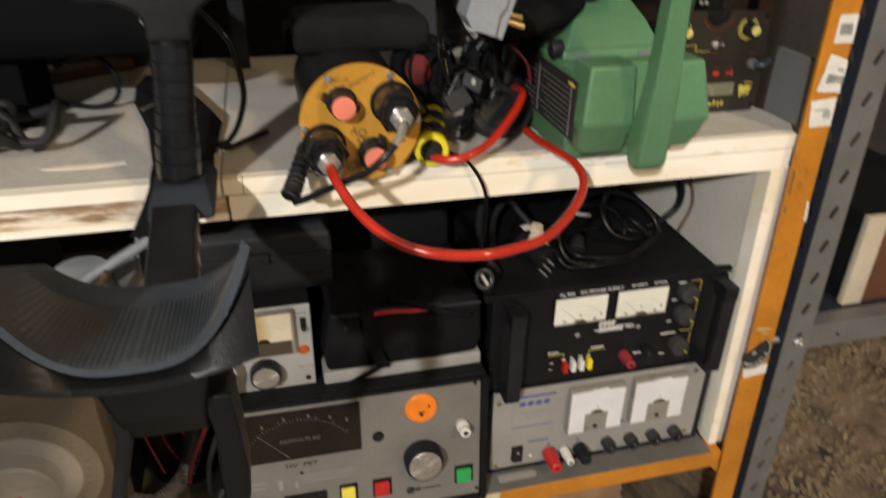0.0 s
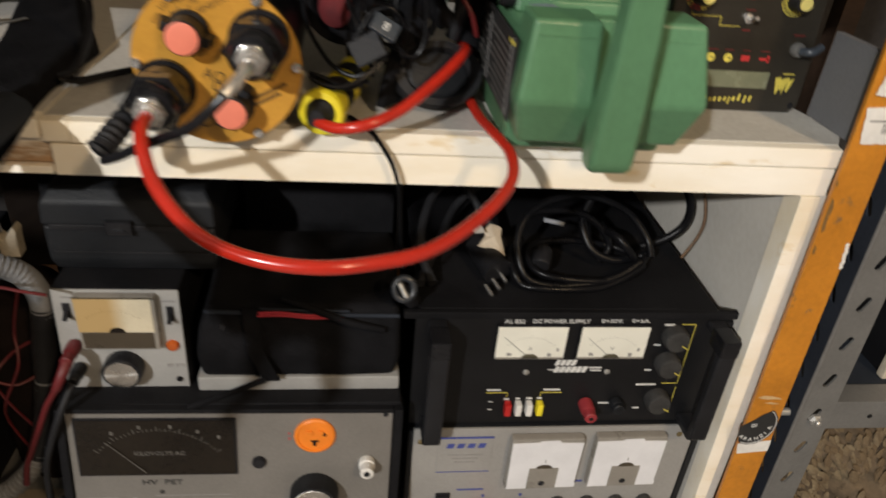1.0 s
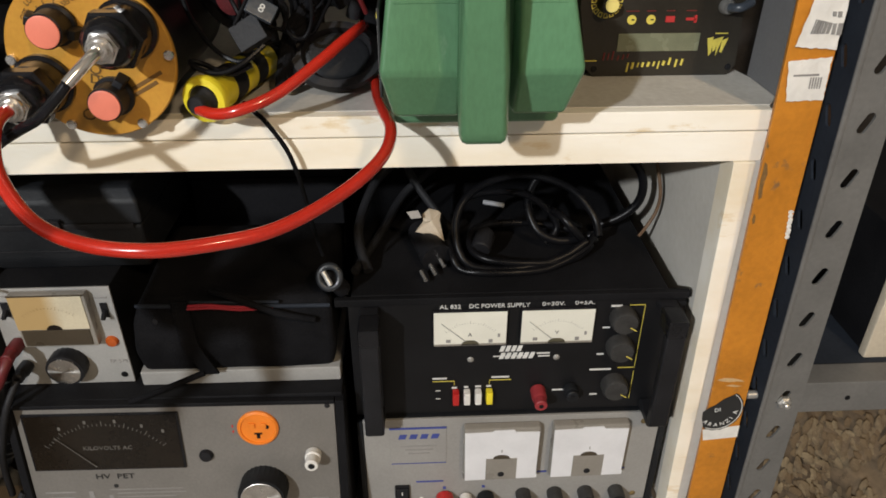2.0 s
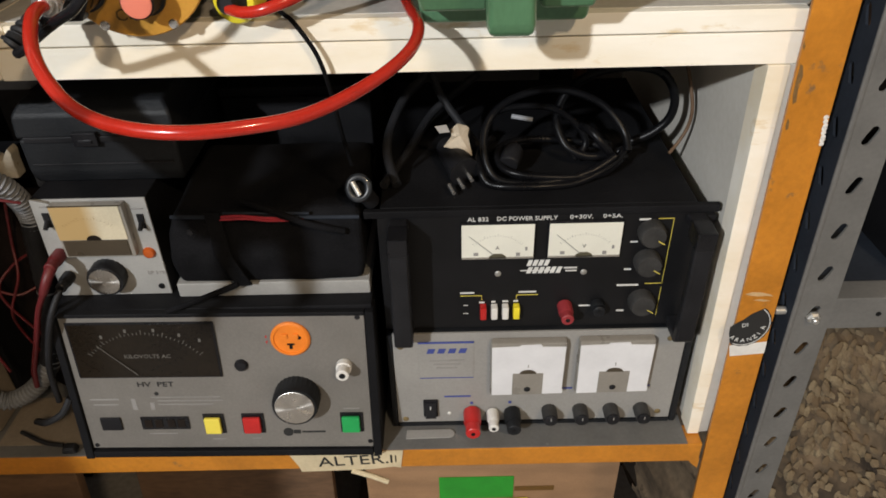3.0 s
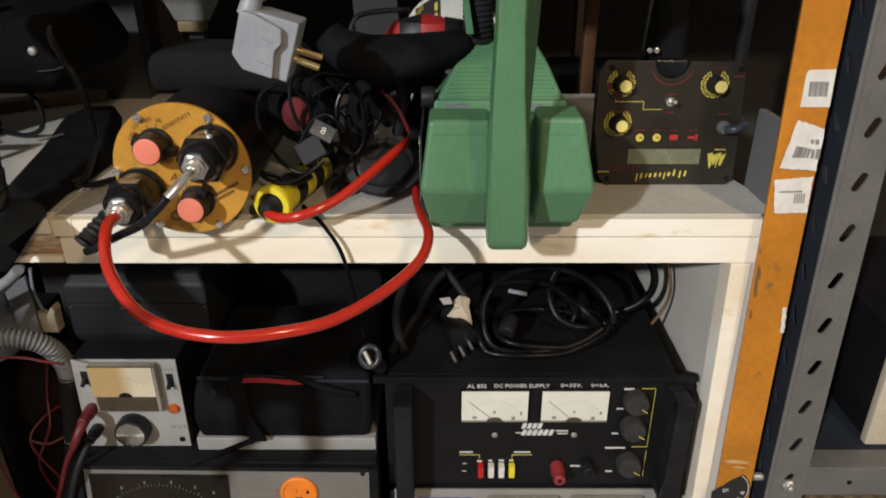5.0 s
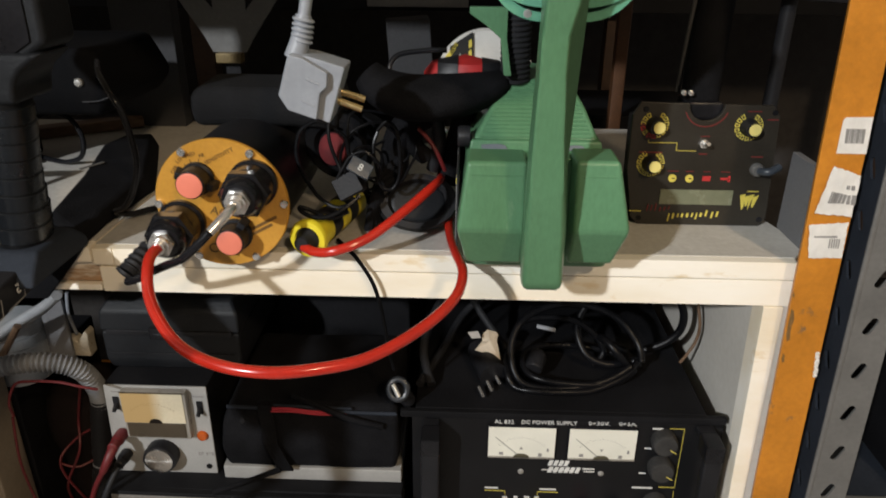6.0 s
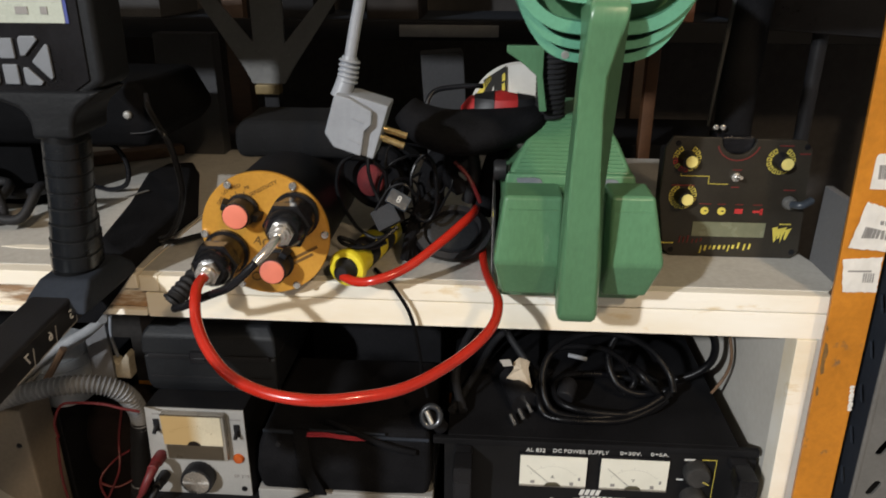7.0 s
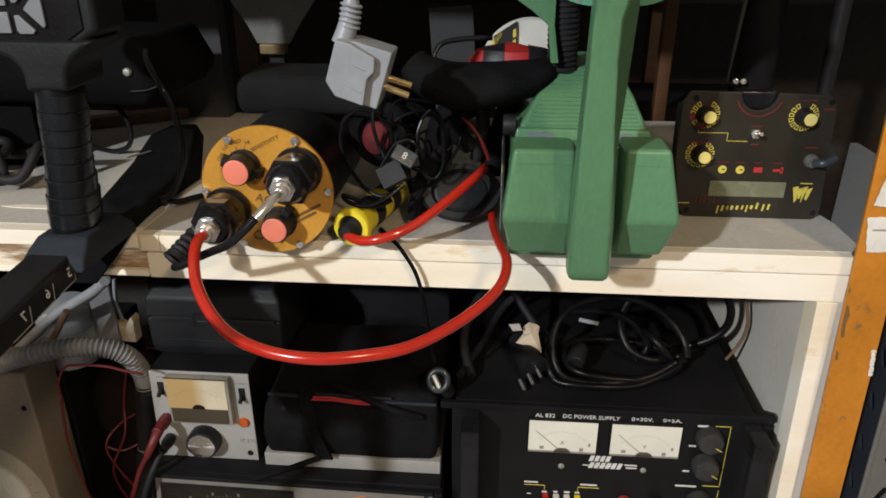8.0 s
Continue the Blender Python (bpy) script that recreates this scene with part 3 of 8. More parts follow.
# slotted steel angle and the neighbouring shelf
angle = thing("slotted_steel_upright", (0.650, -0.0145, 0.0), "grey slotted steel angle upright with bolts", "shelf frame")


def slotted(width, z0, z1, pitch, thick, turned):
    """A flat flange with a row of slanting slots that go through it."""
    bm = bmesh.new()
    u0, u1 = 0.0, width
    z = z0
    while z < z1 - 1e-6:
        zt = min(z + pitch, z1)
        cu, cz = 0.0170, (z + zt) / 2
        n = 16
        ring = []
        for i in range(n):
            a = 2 * math.pi * i / n
            du, dz = 0.0036 * math.cos(a), 0.0036 * math.sin(a) + 0.0050 * max(-1.0, min(1.0, 4 * math.sin(a)))
            ring.append((cu + du * 0.90 + dz * 0.43, cz - du * 0.43 + dz * 0.90))
        outer = []
        for i in range(n):
            a = 2 * math.pi * i / n
            c, s = math.cos(a), math.sin(a)
            k = max(abs(c), abs(s))
            outer.append(((u0 + u1) / 2 + c / k * (u1 - u0) / 2, cz + s / k * (zt - z) / 2))
        for i in range(n):
            j = (i + 1) % n
            p = [outer[i], outer[j], ring[j], ring[i]]
            f0 = [bm.verts.new((u, 0, v)) for u, v in p]
            f1 = [bm.verts.new((u, thick, v)) for u, v in p]
            bm.faces.new(f0)
            bm.faces.new(f1[::-1])
            bm.faces.new((f0[3], f0[2], f1[2], f1[3]))
            bm.faces.new((f0[1], f0[0], f1[0], f1[1]))
        z = zt
    if turned:
        moved(bm, Matrix.Rotation(radians(90), 4, "Z"))
    bmesh.ops.remove_doubles(bm, verts=bm.verts, dist=1e-5)
    bmesh.ops.recalc_face_normals(bm, faces=bm.faces)
    return bm


def leaned(bm):
    """The steel angle leans like the orange upright beside it."""
    for v in bm.verts:
        v.co.x -= 0.024 * (v.co.z - 1.1)
    return bm


part("front_flange", leaned(moved(slotted(0.0345, 0.0, 2.170, 0.0434, 0.002, False), Matrix.Translation((0.6492, -0.0145, 0.0)))), STEEL, angle, angle=25)
part("side_flange", leaned(moved(slotted(0.0345, 0.0, 2.170, 0.0434, -0.002, True), Matrix.Translation((0.6476, -0.0140, 0.0)))), STEEL_DARK, angle, "side flange with slots, its shade in a darker colour", angle=25)
part("fold", leaned(box(0.6475, 0.6520, -0.0153, -0.0122, 0.0, 2.17, 0.0016, 3)), STEEL, angle)
part("bolt", merge(lathe([(0.0062, 0), (0.0062, 0.003), (0.0045, 0.0045), (0, 0.005)], (0.6708, -0.0147, 0.9290), "-y", 6), rod(0.0028, 0.009, (0.6708, -0.0147, 0.9290), "-y", 10)), ZINC, angle, "zinc-plated bolt")
part("bolt", rod(0.004, 0.010, (0.6514, -0.0040, 0.9280), "-x", 10), ZINC, angle, "zinc-plated bolt")
solo("paint_drip", merge(*[lathe([(0, 0), (0.0020 + 0.0006 * (i % 3 == 1), 0.0007), (0, 0.0014)], (0.6292 + 0.00034 * (7 - i), -0.0118 + 0.0008 * math.sin(i * 2.1), 1.1000 + i * 0.0031), "-y", 8) for i in range(8)]), PAPER, "dried white paint drip on the orange upright's edge", "paint")
solo("paint_scuff", merge(prism([(0.5990, 1.1640), (0.6012, 1.1620), (0.6030, 1.1545), (0.6022, 1.1440), (0.6034, 1.1350), (0.6012, 1.1330), (0.5995, 1.1400), (0.5990, 1.1510)], -0.0123, -0.0119), prism([(0.6008, 1.1215), (0.6024, 1.1190), (0.6030, 1.1130), (0.6014, 1.1120), (0.6004, 1.1160)], -0.0123, -0.0119), prism([(0.5972, 1.1800), (0.5990, 1.1770), (0.5986, 1.1740), (0.5973, 1.1760)], -0.0123, -0.0119)), OLIVE_SCUFF, "dark olive scuffs on the orange upright", "scuff")

bay = thing("steel_shelf", (1.0, 0.0, 0.91), "grey steel shelf of the neighbouring bay", "shelf")
part("beam", box(0.6860, 1.9, -0.0120, 0.014, 0.9110, 0.9465, 0.0015), STEEL, bay)
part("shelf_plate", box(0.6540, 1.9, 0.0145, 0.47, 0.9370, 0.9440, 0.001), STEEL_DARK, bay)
part("hole", rod(0.0025, 0.0008, (0.7317, -0.0118, 0.9280), "-y", 10, 0), BLACK_PANEL, bay)
binder = thing("binder_box", (0.84, 0.13, 0.9442), "cream box file with a red-brown front on the steel shelf", "box")
part("spine", box(0.7600, 0.7900, 0.022, 0.032, 0.9443, 1.0720, 0.002), CREAM_BOARD, binder, "cream spine")
# black body: the shade on the file's left side is in its colour
part("body", box(0.7640, 0.942, 0.0325, 0.25, 0.9445, 1.0700, 0.002), BLACK_CASE, binder)
part("cover", box(0.7905, 0.942, 0.026, 0.0322, 0.9443, 1.0720, 0.001), RED_BROWN, binder, "red-brown leatherette cover")

# ---- wooden shelf ----
shelf_r = thing("wooden_shelf", (0.31, 0.2, 1.159), "white-painted double wooden shelf board with a greyer top", "shelf")
part("top_board", prism([(0.0345, 0.0), (0.6022, 0.0), (0.6030, 0.008), (0.6230, 0.0385), (0.6125, 0.0852), (0.6050, 0.12), (0.6050, 0.43), (0.0345, 0.43)], 1.1838, 1.1996, "xy", 0.0010), WHITE_WOOD, shelf_r)
part("end_block", box(0.0165, 0.0340, 0.0005, 0.06, 1.1838, 1.1994, 0.0016), WHITE_WOOD, shelf_r)
part("end_block", box(0.0165, 0.0340, 0.0605, 0.43, 1.1838, 1.1994, 0.0012), WHITE_WOOD, shelf_r)
part("lower_board", box(0.0205, 0.6026, 0.0012, 0.43, 1.159, 1.1825, 0.0006), WHITE_WOOD, shelf_r)
part("grey_top", prism([(0.0166, 0.010), (0.6035, 0.010), (0.6222, 0.0387), (0.6118, 0.0850), (0.6044, 0.12), (0.6044, 0.428), (0.0166, 0.428)], 1.1990, 1.2002, "xy", 0.0004), SHELF_TOP, shelf_r, "greyer worn upper face of the board")
shelf_l = thing("wooden_shelf", (-0.4, 0.2, 1.163), "white-painted shelf board on a split raw wood edge", "shelf")
part("top_board", box(-1.0, 0.0150, 0.0, 0.43, 1.1865, 1.2006, 0.0012), WHITE_WOOD, shelf_l)
part("raw_edge", box(-1.0, 0.0185, 0.006, 0.43, 1.1655, 1.1860, 0.0025), RAW_WOOD, shelf_l, "split raw wood edge with flaking paint")
part("bottom_ply", box(-1.0, 0.0185, 0.002, 0.43, 1.1590, 1.1650, 0.001), WHITE_WOOD, shelf_l)
part("grey_top", box(-1.0, 0.0149, 0.014, 0.428, 1.2000, 1.2012, 0.0004), SHELF_TOP, shelf_l, "greyer worn upper face of the board")
part("paint_chip", prism([(-0.140, 0.052), (-0.120, 0.058), (-0.09, 0.056), (-0.070, 0.060), (-0.068, 0.053), (-0.095, 0.048), (-0.125, 0.049)], 1.2010, 1.2017, "xy"), WHITE_WOOD, shelf_l, "flaked patch of white paint")

side = thing("shelf_side_panel", (0.6, 0.2, 0.757), "white laminate side panel with a cream wooden post", "panel")
part("panel", hexa([(0.5945, 0.0235, 0.7577), (0.6060, 0.0235, 0.7577), (0.6060, 0.43, 0.7577), (0.5945, 0.43, 0.7577)], [(0.5840, 0.0235, 1.1585), (0.6060, 0.0235, 1.1585), (0.6060, 0.43, 1.1585), (0.5840, 0.43, 1.1585)], 0.001), WHITE_PANEL, side)
part("post", hexa([(0.5925, 0.0, 0.7575), (0.6045, 0.0, 0.7575), (0.6045, 0.023, 0.7575), (0.5925, 0.023, 0.7575)], [(0.5820, 0.0, 1.1585), (0.5990, 0.0, 1.1585), (0.5990, 0.023, 1.1585), (0.5820, 0.023, 1.1585)], 0.0010), WHITE_WOOD, side)
part("edge_strip", hexa([(0.6047, 0.002, 0.7575), (0.6150, 0.003, 0.7575), (0.6150, 0.023, 0.7575), (0.6047, 0.023, 0.7575)], [(0.5992, 0.002, 1.1585), (0.6110, 0.003, 1.1585), (0.6110, 0.023, 1.1585), (0.5992, 0.023, 1.1585)], 0.0008), WHITE_PANEL, side, "greyed laminate edge")
solo("grey_side_board", prism([(0.0020, 1.2004), (0.0760, 1.2004), (0.0750, 1.2720), (0.0020, 1.2720)], 0.6135, 0.6205, "yz", 0.001), GREY_CARD, "grey painted side board standing on the shelf", "board")

# ---- instruments on the lower shelf ----


def screw(x, y, z, r, parent, material=ZINC, name="screw"):
    return part(name, lathe([(r, 0), (r, 0.0006), (r * 0.6, 0.0013), (0, 0.0015)], (x, y, z), "-y", 14), material, parent)


def ribbed(r, h, at, n=30, axis="-y", top=0.86):
    """A knob with a finely ribbed grip."""
    bm = lathe([(r, 0), (r, h * 0.8), (r * top, h), (0, h)], (0, 0, 0), "z", n)
    for v in bm.verts:
        rr = math.hypot(v.co.x, v.co.y)
        if rr > r * 0.95 and round(math.atan2(v.co.y, v.co.x) / (2 * math.pi / n)) % 2:
            v.co.x *= 0.965
            v.co.y *= 0.965
    return moved(bm, Matrix.Translation(at) @ AXIS[axis])


def post_terminal(x, y, z, material, parent, r=0.0058, h=0.022, name="binding_post"):
    p = part(name, merge(ribbed(r, h * 0.62, (x, y - 0.002, z), 20), rod(r * 0.82, h * 0.4, (x, y - 0.002 - h * 0.6, z), "-y", 16)), material, parent)
    part("socket_hole", rod(0.0021, 0.0006, (x, y - 0.002 - h, z), "-y", 12, 0), BLACK_PANEL, p)
    return p


# black bench supply with two meters
Y = 0.024
psu = thing("bench_power_supply", (0.43, 0.15, 0.891), "black bench power supply with two cream meters and rack handles", "power supply")
part("case", box(0.289, 0.562, Y + 0.0045, 0.315, 0.893, 1.0225, 0.002), BLACK_CASE, psu)
part("lid", box(0.2860, 0.5640, Y + 0.0045, 0.317, 1.0228, 1.0262, 0.0012), BLACK_CASE, psu, "dull black sheet metal lid")
part("top_lip", box(0.2720, 0.5815, Y - 0.0025, Y + 0.0040, 1.0190, 1.0264, 0.0012), BLACK_CASE, psu, "black lip along the front panel")
part("front_panel", box(0.283, 0.5700, Y, Y + 0.004, 0.8905, 1.0187, 0.0008), BLACK_PANEL, psu)
part("side_flange", box(0.5703, 0.5805, Y - 0.001, Y + 0.012, 0.8905, 1.0150, 0.001), BLACK_CASE, psu)
for hx in (0.302, 0.562):
    handle = part("handle", prism([(Y, 1.018), (Y - 0.030, 1.018), (Y - 0.036, 1.012), (Y - 0.036, 0.899), (Y - 0.030, 0.893), (Y, 0.893), (Y, 0.902), (Y - 0.026, 0.902), (Y - 0.026, 1.009), (Y, 1.009)], hx - 0.0085, hx + 0.0085, "yz", 0.0022, 3), BLACK_PLASTIC, psu, "black moulded rack handle")
    part("handle_cap", box(hx - 0.0088, hx + 0.0088, Y - 0.0366, Y - 0.012, 1.0005, 1.0190, 0.002), BLACK_GLOSS, handle)
OLIVE_COVER = mat("olive_meter_cover", (0.09, 0.08, 0.05), 0.4, 0, 0.15, 60, 0.05)
for mx, mark in ((0.3893, "A"), (0.4668, "V")):
    meter = part("meter", box(mx - 0.0335, mx + 0.0335, Y - 0.0035, Y, 0.9742, 1.0130, 0.0012), BLACK_GLOSS, psu, "rectangular panel meter")
    part("dial", box(mx - 0.0322, mx + 0.0322, Y - 0.0045, Y - 0.0037, 0.9757, 1.0117, 0.0004), CREAM_DIAL, meter, "cream dial with a fine scale")
    dial_scale(mx, 0.972, 0.0275, 42, 138, 21, Y - 0.0047, GREY_INK, meter, 0.003, 0.00014)
    needle(mx - 0.004, 0.9805, mx - 0.0255, 1.0005, Y - 0.0048, GREY_INK, meter, 0.00028)
    part("pivot_cover", prism([(mx - 0.0085, 0.9760), (mx + 0.0085, 0.9760), (mx + 0.0068, 0.9792), (mx + 0.0035, 0.9812), (mx - 0.0035, 0.9812), (mx - 0.0068, 0.9792)], Y - 0.0052, Y - 0.0045, "xz", 0.0002), OLIVE_COVER, meter)
    part("cover_lip", box(mx - 0.0322, mx + 0.0322, Y - 0.0052, Y - 0.0046, 0.9757, 0.9776, 0.0002), CLEAR_GREY, meter)
    letters(mark, 0.0052, (mx - 0.002, Y - 0.0049, 0.9860), GREY_INK, meter)
    bars([(mx - 0.0215, mx - 0.0175, 0.9795, 0.9825), (mx + 0.0165, mx + 0.020, 0.9785, 0.982), (mx + 0.0245, mx + 0.0265, 0.9845, 0.988)], Y - 0.0047, GREY_INK, meter)
letters("AL 832", 0.0060, (0.3625, Y - 0.0003, 1.0133), WHITE_INK, psu, wide=0.0185)
letters("DC POWER SUPPLY", 0.0060, (0.3880, Y - 0.0003, 1.0135), WHITE_INK, psu, wide=0.0535)
letters("0÷30V.", 0.0060, (0.4520, Y - 0.0003, 1.0140), WHITE_INK, psu, wide=0.0205)
letters("0÷5A.", 0.0060, (0.4810, Y - 0.0003, 1.0143), WHITE_INK, psu, wide=0.0175)
part("logo", merge(*[prism([(0.4165 + i * 0.0052, 0.9640), (0.4185 + i * 0.0052, 0.9703), (0.4222 + i * 0.0052, 0.9703), (0.4202 + i * 0.0052, 0.9640)], Y - 0.0007, Y) for i in range(4)], *[prism([(0.4165 + i * 0.0054, 0.9555), (0.4188 + i * 0.0054, 0.9622), (0.4226 + i * 0.0054, 0.9622), (0.4203 + i * 0.0054, 0.9555)], Y - 0.0007, Y) for i in range(6)], box(0.4110, 0.4420, Y - 0.0008, Y, 0.9582, 0.9589, 0)), WHITE_INK, psu, "white maker's mark as plain slanted bars")
bars([(0.4510, 0.4630, 0.9602, 0.9616), (0.4525, 0.4630, 0.9570, 0.9582)], Y - 0.0003, WHITE_INK, psu)
for sx in (0.3905, 0.4695):
    screw(sx, Y, 0.9555, 0.0030, psu, ZINC)
for kx, kz in ((0.5250, 1.0000), (0.5255, 0.9680), (0.5262, 0.9220)):
    knob = part("knob", ribbed(0.0122, 0.013, (kx, Y, kz), 36), DUSTY_KNOB, psu, "dusty black ribbed control knob")
    part("pointer", hexa([(kx + 0.004, Y - 0.0132, kz - 0.0035), (kx + 0.0098, Y - 0.0132, kz - 0.0072), (kx + 0.0102, Y - 0.0132, kz - 0.0066), (kx + 0.0045, Y - 0.0132, kz - 0.0028)], [(kx + 0.004, Y - 0.0136, kz - 0.0035), (kx + 0.0098, Y - 0.0136, kz - 0.0072), (kx + 0.0102, Y - 0.0136, kz - 0.0066), (kx + 0.0045, Y - 0.0136, kz - 0.0028)], 0), YELLOW_INK, knob)
bars([(0.5300, 0.5440, 1.0121, 1.0125), (0.5436, 0.5440, 0.942, 1.0123), (0.5280, 0.5440, 0.9405, 0.9409), (0.5436, 0.5440, 0.902, 0.936)], Y - 0.0003, YELLOW_INK, psu)
bars([(0.5135, 0.5235, 1.0110, 1.0127), (0.5085, 0.5150, 0.9875, 0.9890), (0.5065, 0.5130, 0.9570, 0.9585), (0.5020, 0.5220, 0.9385, 0.9402), (0.5050, 0.5120, 0.9080, 0.9095)], Y - 0.0003, WHITE_INK, psu)
for i, bmat in enumerate((RED_PLASTIC, WHITE_PLASTIC, WHITE_PLASTIC, YELLOW)):
    bx = 0.3772 + i * 0.0105
    part("push_button", box(bx - 0.0030, bx + 0.0030, Y - 0.0085, Y, 0.9065, 0.9205, 0.001), bmat, psu, ("red", "white", "white", "yellow")[i] + " push button")
bars([(0.3555, 0.3690, 0.9330, 0.9345), (0.4105, 0.4270, 0.9330, 0.9345), (0.3735, 0.3785, 0.9212, 0.9228), (0.3850, 0.3890, 0.9218, 0.9234), (0.3955, 0.4010, 0.9220, 0.9238), (0.4060, 0.4105, 0.9222, 0.9238), (0.3585, 0.3630, 0.9185, 0.9190), (0.3585, 0.3630, 0.9085, 0.9090), (0.4685, 0.4810, 0.9150, 0.9164)], Y - 0.0003, WHITE_INK, psu)
bars([(0.3555, 0.3760, 0.9300, 0.9304), (0.3757, 0.3761, 0.925, 0.930), (0.4085, 0.4290, 0.9300, 0.9304), (0.4085, 0.4089, 0.925, 0.930)], Y - 0.0003, YELLOW_INK, psu)
post_terminal(0.4545, Y, 0.9175, mat("faded_red_plastic", (0.30, 0.030, 0.036), 0.55, 0, 0.15, 60, 0.05), psu, 0.0072, 0.022)
post_terminal(0.4855, Y, 0.9180, CHARCOAL, psu, 0.0072, 0.012)

# grey supply below it
Y = 0.018
kp = thing("bench_power_supply", (0.43, 0.15, 0.757), "light grey bench supply with two white meters and dusty knobs", "power supply")
part("case", box(0.289, 0.580, Y + 0.003, 0.30, 0.763, 0.8885, 0.002), CHARCOAL, kp)
part("bezel", merge(box(0.283, 0.288, Y - 0.002, Y + 0.02, 0.760, 0.889, 0.001), box(0.577, 0.583, Y - 0.002, Y + 0.02, 0.760, 0.889, 0.001), box(0.2885, 0.5765, Y - 0.002, Y + 0.02, 0.7595, 0.7635, 0.001)), CHARCOAL, kp)
part("front_panel", box(0.2885, 0.5765, Y, Y + 0.003, 0.764, 0.8885, 0.0008), LIGHT_PANEL, kp)
for fx in (0.31, 0.55):
    part("foot", rod(0.009, 0.006, (fx, Y + 0.02, 0.7566), "z", 16), BLACK_RUBBER, kp)
part("logo_plate", box(0.3135, 0.3685, Y - 0.0006, Y, 0.830, 0.878, 0.0002), LIGHT_PANEL, kp, "printed plate with blue bars")
bars([(0.3135, 0.3685, 0.8765, 0.8785), (0.3140, 0.3680, 0.8295, 0.8300)], Y - 0.0008, BLUE_INK, kp)
part("logo", merge(*[prism([(0.3215 + i * 0.0105, 0.8635), (0.3235 + i * 0.0105, 0.8695), (0.3305 + i * 0.0105, 0.8695), (0.3285 + i * 0.0105, 0.8635)], Y - 0.0010, Y - 0.0006) for i in range(4)]), BLUE_INK, kp, "blue maker's mark as plain slanted bars")
bars([(0.324, 0.359, 0.853, 0.8545), (0.328, 0.355, 0.848, 0.8495), (0.331, 0.352, 0.843, 0.8445)], Y - 0.0007, GREY_INK, kp)
bars([(0.338, 0.3655, 0.8015, 0.8030)], Y - 0.0004, BLUE_INK, kp)
PAPER_WHITE = mat("white_card_meter_face", (0.74, 0.74, 0.76), 0.6, 0, 0.06, 40, 0.15, 260)
for mx, dz in ((0.4218, 0.0), (0.5076, 0.0006)):
    meter = part("meter", box(mx - 0.0370, mx + 0.0370, Y - 0.010, Y, 0.8125 + dz, 0.8828 + dz, 0.0025), CLEAR_GREY, kp, "square panel meter with a clear cover")
    part("dial", prism([(mx - 0.0355, 0.8140 + dz), (mx + 0.0358, 0.8150 + dz), (mx + 0.0362, 0.8200 + dz), (mx + 0.0352, 0.8210 + dz), (mx + 0.0356, 0.8780 + dz), (mx + 0.0130, 0.8786 + dz), (mx + 0.0110, 0.8818 + dz), (mx - 0.0080, 0.8812 + dz), (mx - 0.0095, 0.8795 + dz), (mx - 0.0362, 0.8786 + dz)], Y - 0.0112, Y - 0.0102, "xz", 0.0002), PAPER_WHITE, meter, "white card with uneven cut edges")
    part("window", box(mx - 0.0152, mx + 0.0152, Y - 0.0118, Y - 0.0113, 0.8150 + dz, 0.8440 + dz, 0.0002), CLEAR_GREY, meter, "smoked window over the movement")
    part("pivot_cover", prism([(mx + 0.0082 * math.cos(radians(a)), 0.8440 + dz + 0.0048 * math.sin(radians(a))) for a in range(0, 181, 15)], Y - 0.0122, Y - 0.0113), BROWN_SMOKE, meter)
    screw(mx, Y - 0.0118, 0.8225 + dz, 0.0032, meter, BLACK_PLASTIC, "adjuster")
    bars([(mx - 0.0004, mx + 0.0004, 0.8520 + dz, 0.8555 + dz)], Y - 0.0113, GREY_INK, meter)
bars([(0.4595, 0.4700, 0.8105, 0.8122), (0.5450, 0.5495, 0.8120, 0.8136)], Y - 0.0006, BLUE_INK, kp)
for sx, sz in ((0.2962, 0.8725), (0.5610, 0.8768), (0.2965, 0.7695), (0.5635, 0.7735)):
    screw(sx, Y, sz, 0.0032, kp, DULL_BRASS)
sw = part("rocker_switch", box(0.3160, 0.3312, Y - 0.003, Y, 0.7745, 0.7985, 0.001), BLACK_GLOSS, kp)
part("rocker", prism([(Y - 0.003, 0.7765), (Y - 0.003, 0.7960), (Y - 0.0045, 0.7960), (Y - 0.0075, 0.7765)], 0.3180, 0.3292, "yz", 0.0005), BLACK_PLASTIC, sw)
bars([(0.3230, 0.3240, 0.7895, 0.7935)], Y - 0.0062, WHITE_INK, sw)
screw(0.3430, Y, 0.7770, 0.0020, kp, WHITE_PLASTIC, "indicator")
post_terminal(0.3668, Y, 0.7800, RED_PLASTIC, kp, 0.0092, 0.030)
post_terminal(0.3885, Y, 0.7790, WHITE_PLASTIC, kp, 0.0064, 0.023)
post_terminal(0.4090, Y, 0.7790, CHARCOAL, kp, 0.0088, 0.026)
bars([(0.3650, 0.3680, 0.7905, 0.7935), (0.4050, 0.4080, 0.7905, 0.7935)], Y - 0.0004, BLUE_INK, kp)
for kx in (0.4480, 0.4805, 0.5125, 0.5445):
    knob = part("knob", ribbed(0.0080, 0.0150, (kx, Y, 0.7800), 26, "-y", 0.94), DUSTY_KNOB, kp, "dusty grey ribbed control knob")
    part("end_cap", lathe([(0.0070, 0), (0.0068, 0.0022), (0.0058, 0.0030), (0, 0.0032)], (kx, Y - 0.0150, 0.7800), "-y", 22), BLACK_PLASTIC, knob, "black end cap")
    part("pointer", box(kx - 0.0005, kx + 0.0005, Y - 0.0186, Y - 0.0182, 0.781, 0.785, 0), GREY_INK, knob)
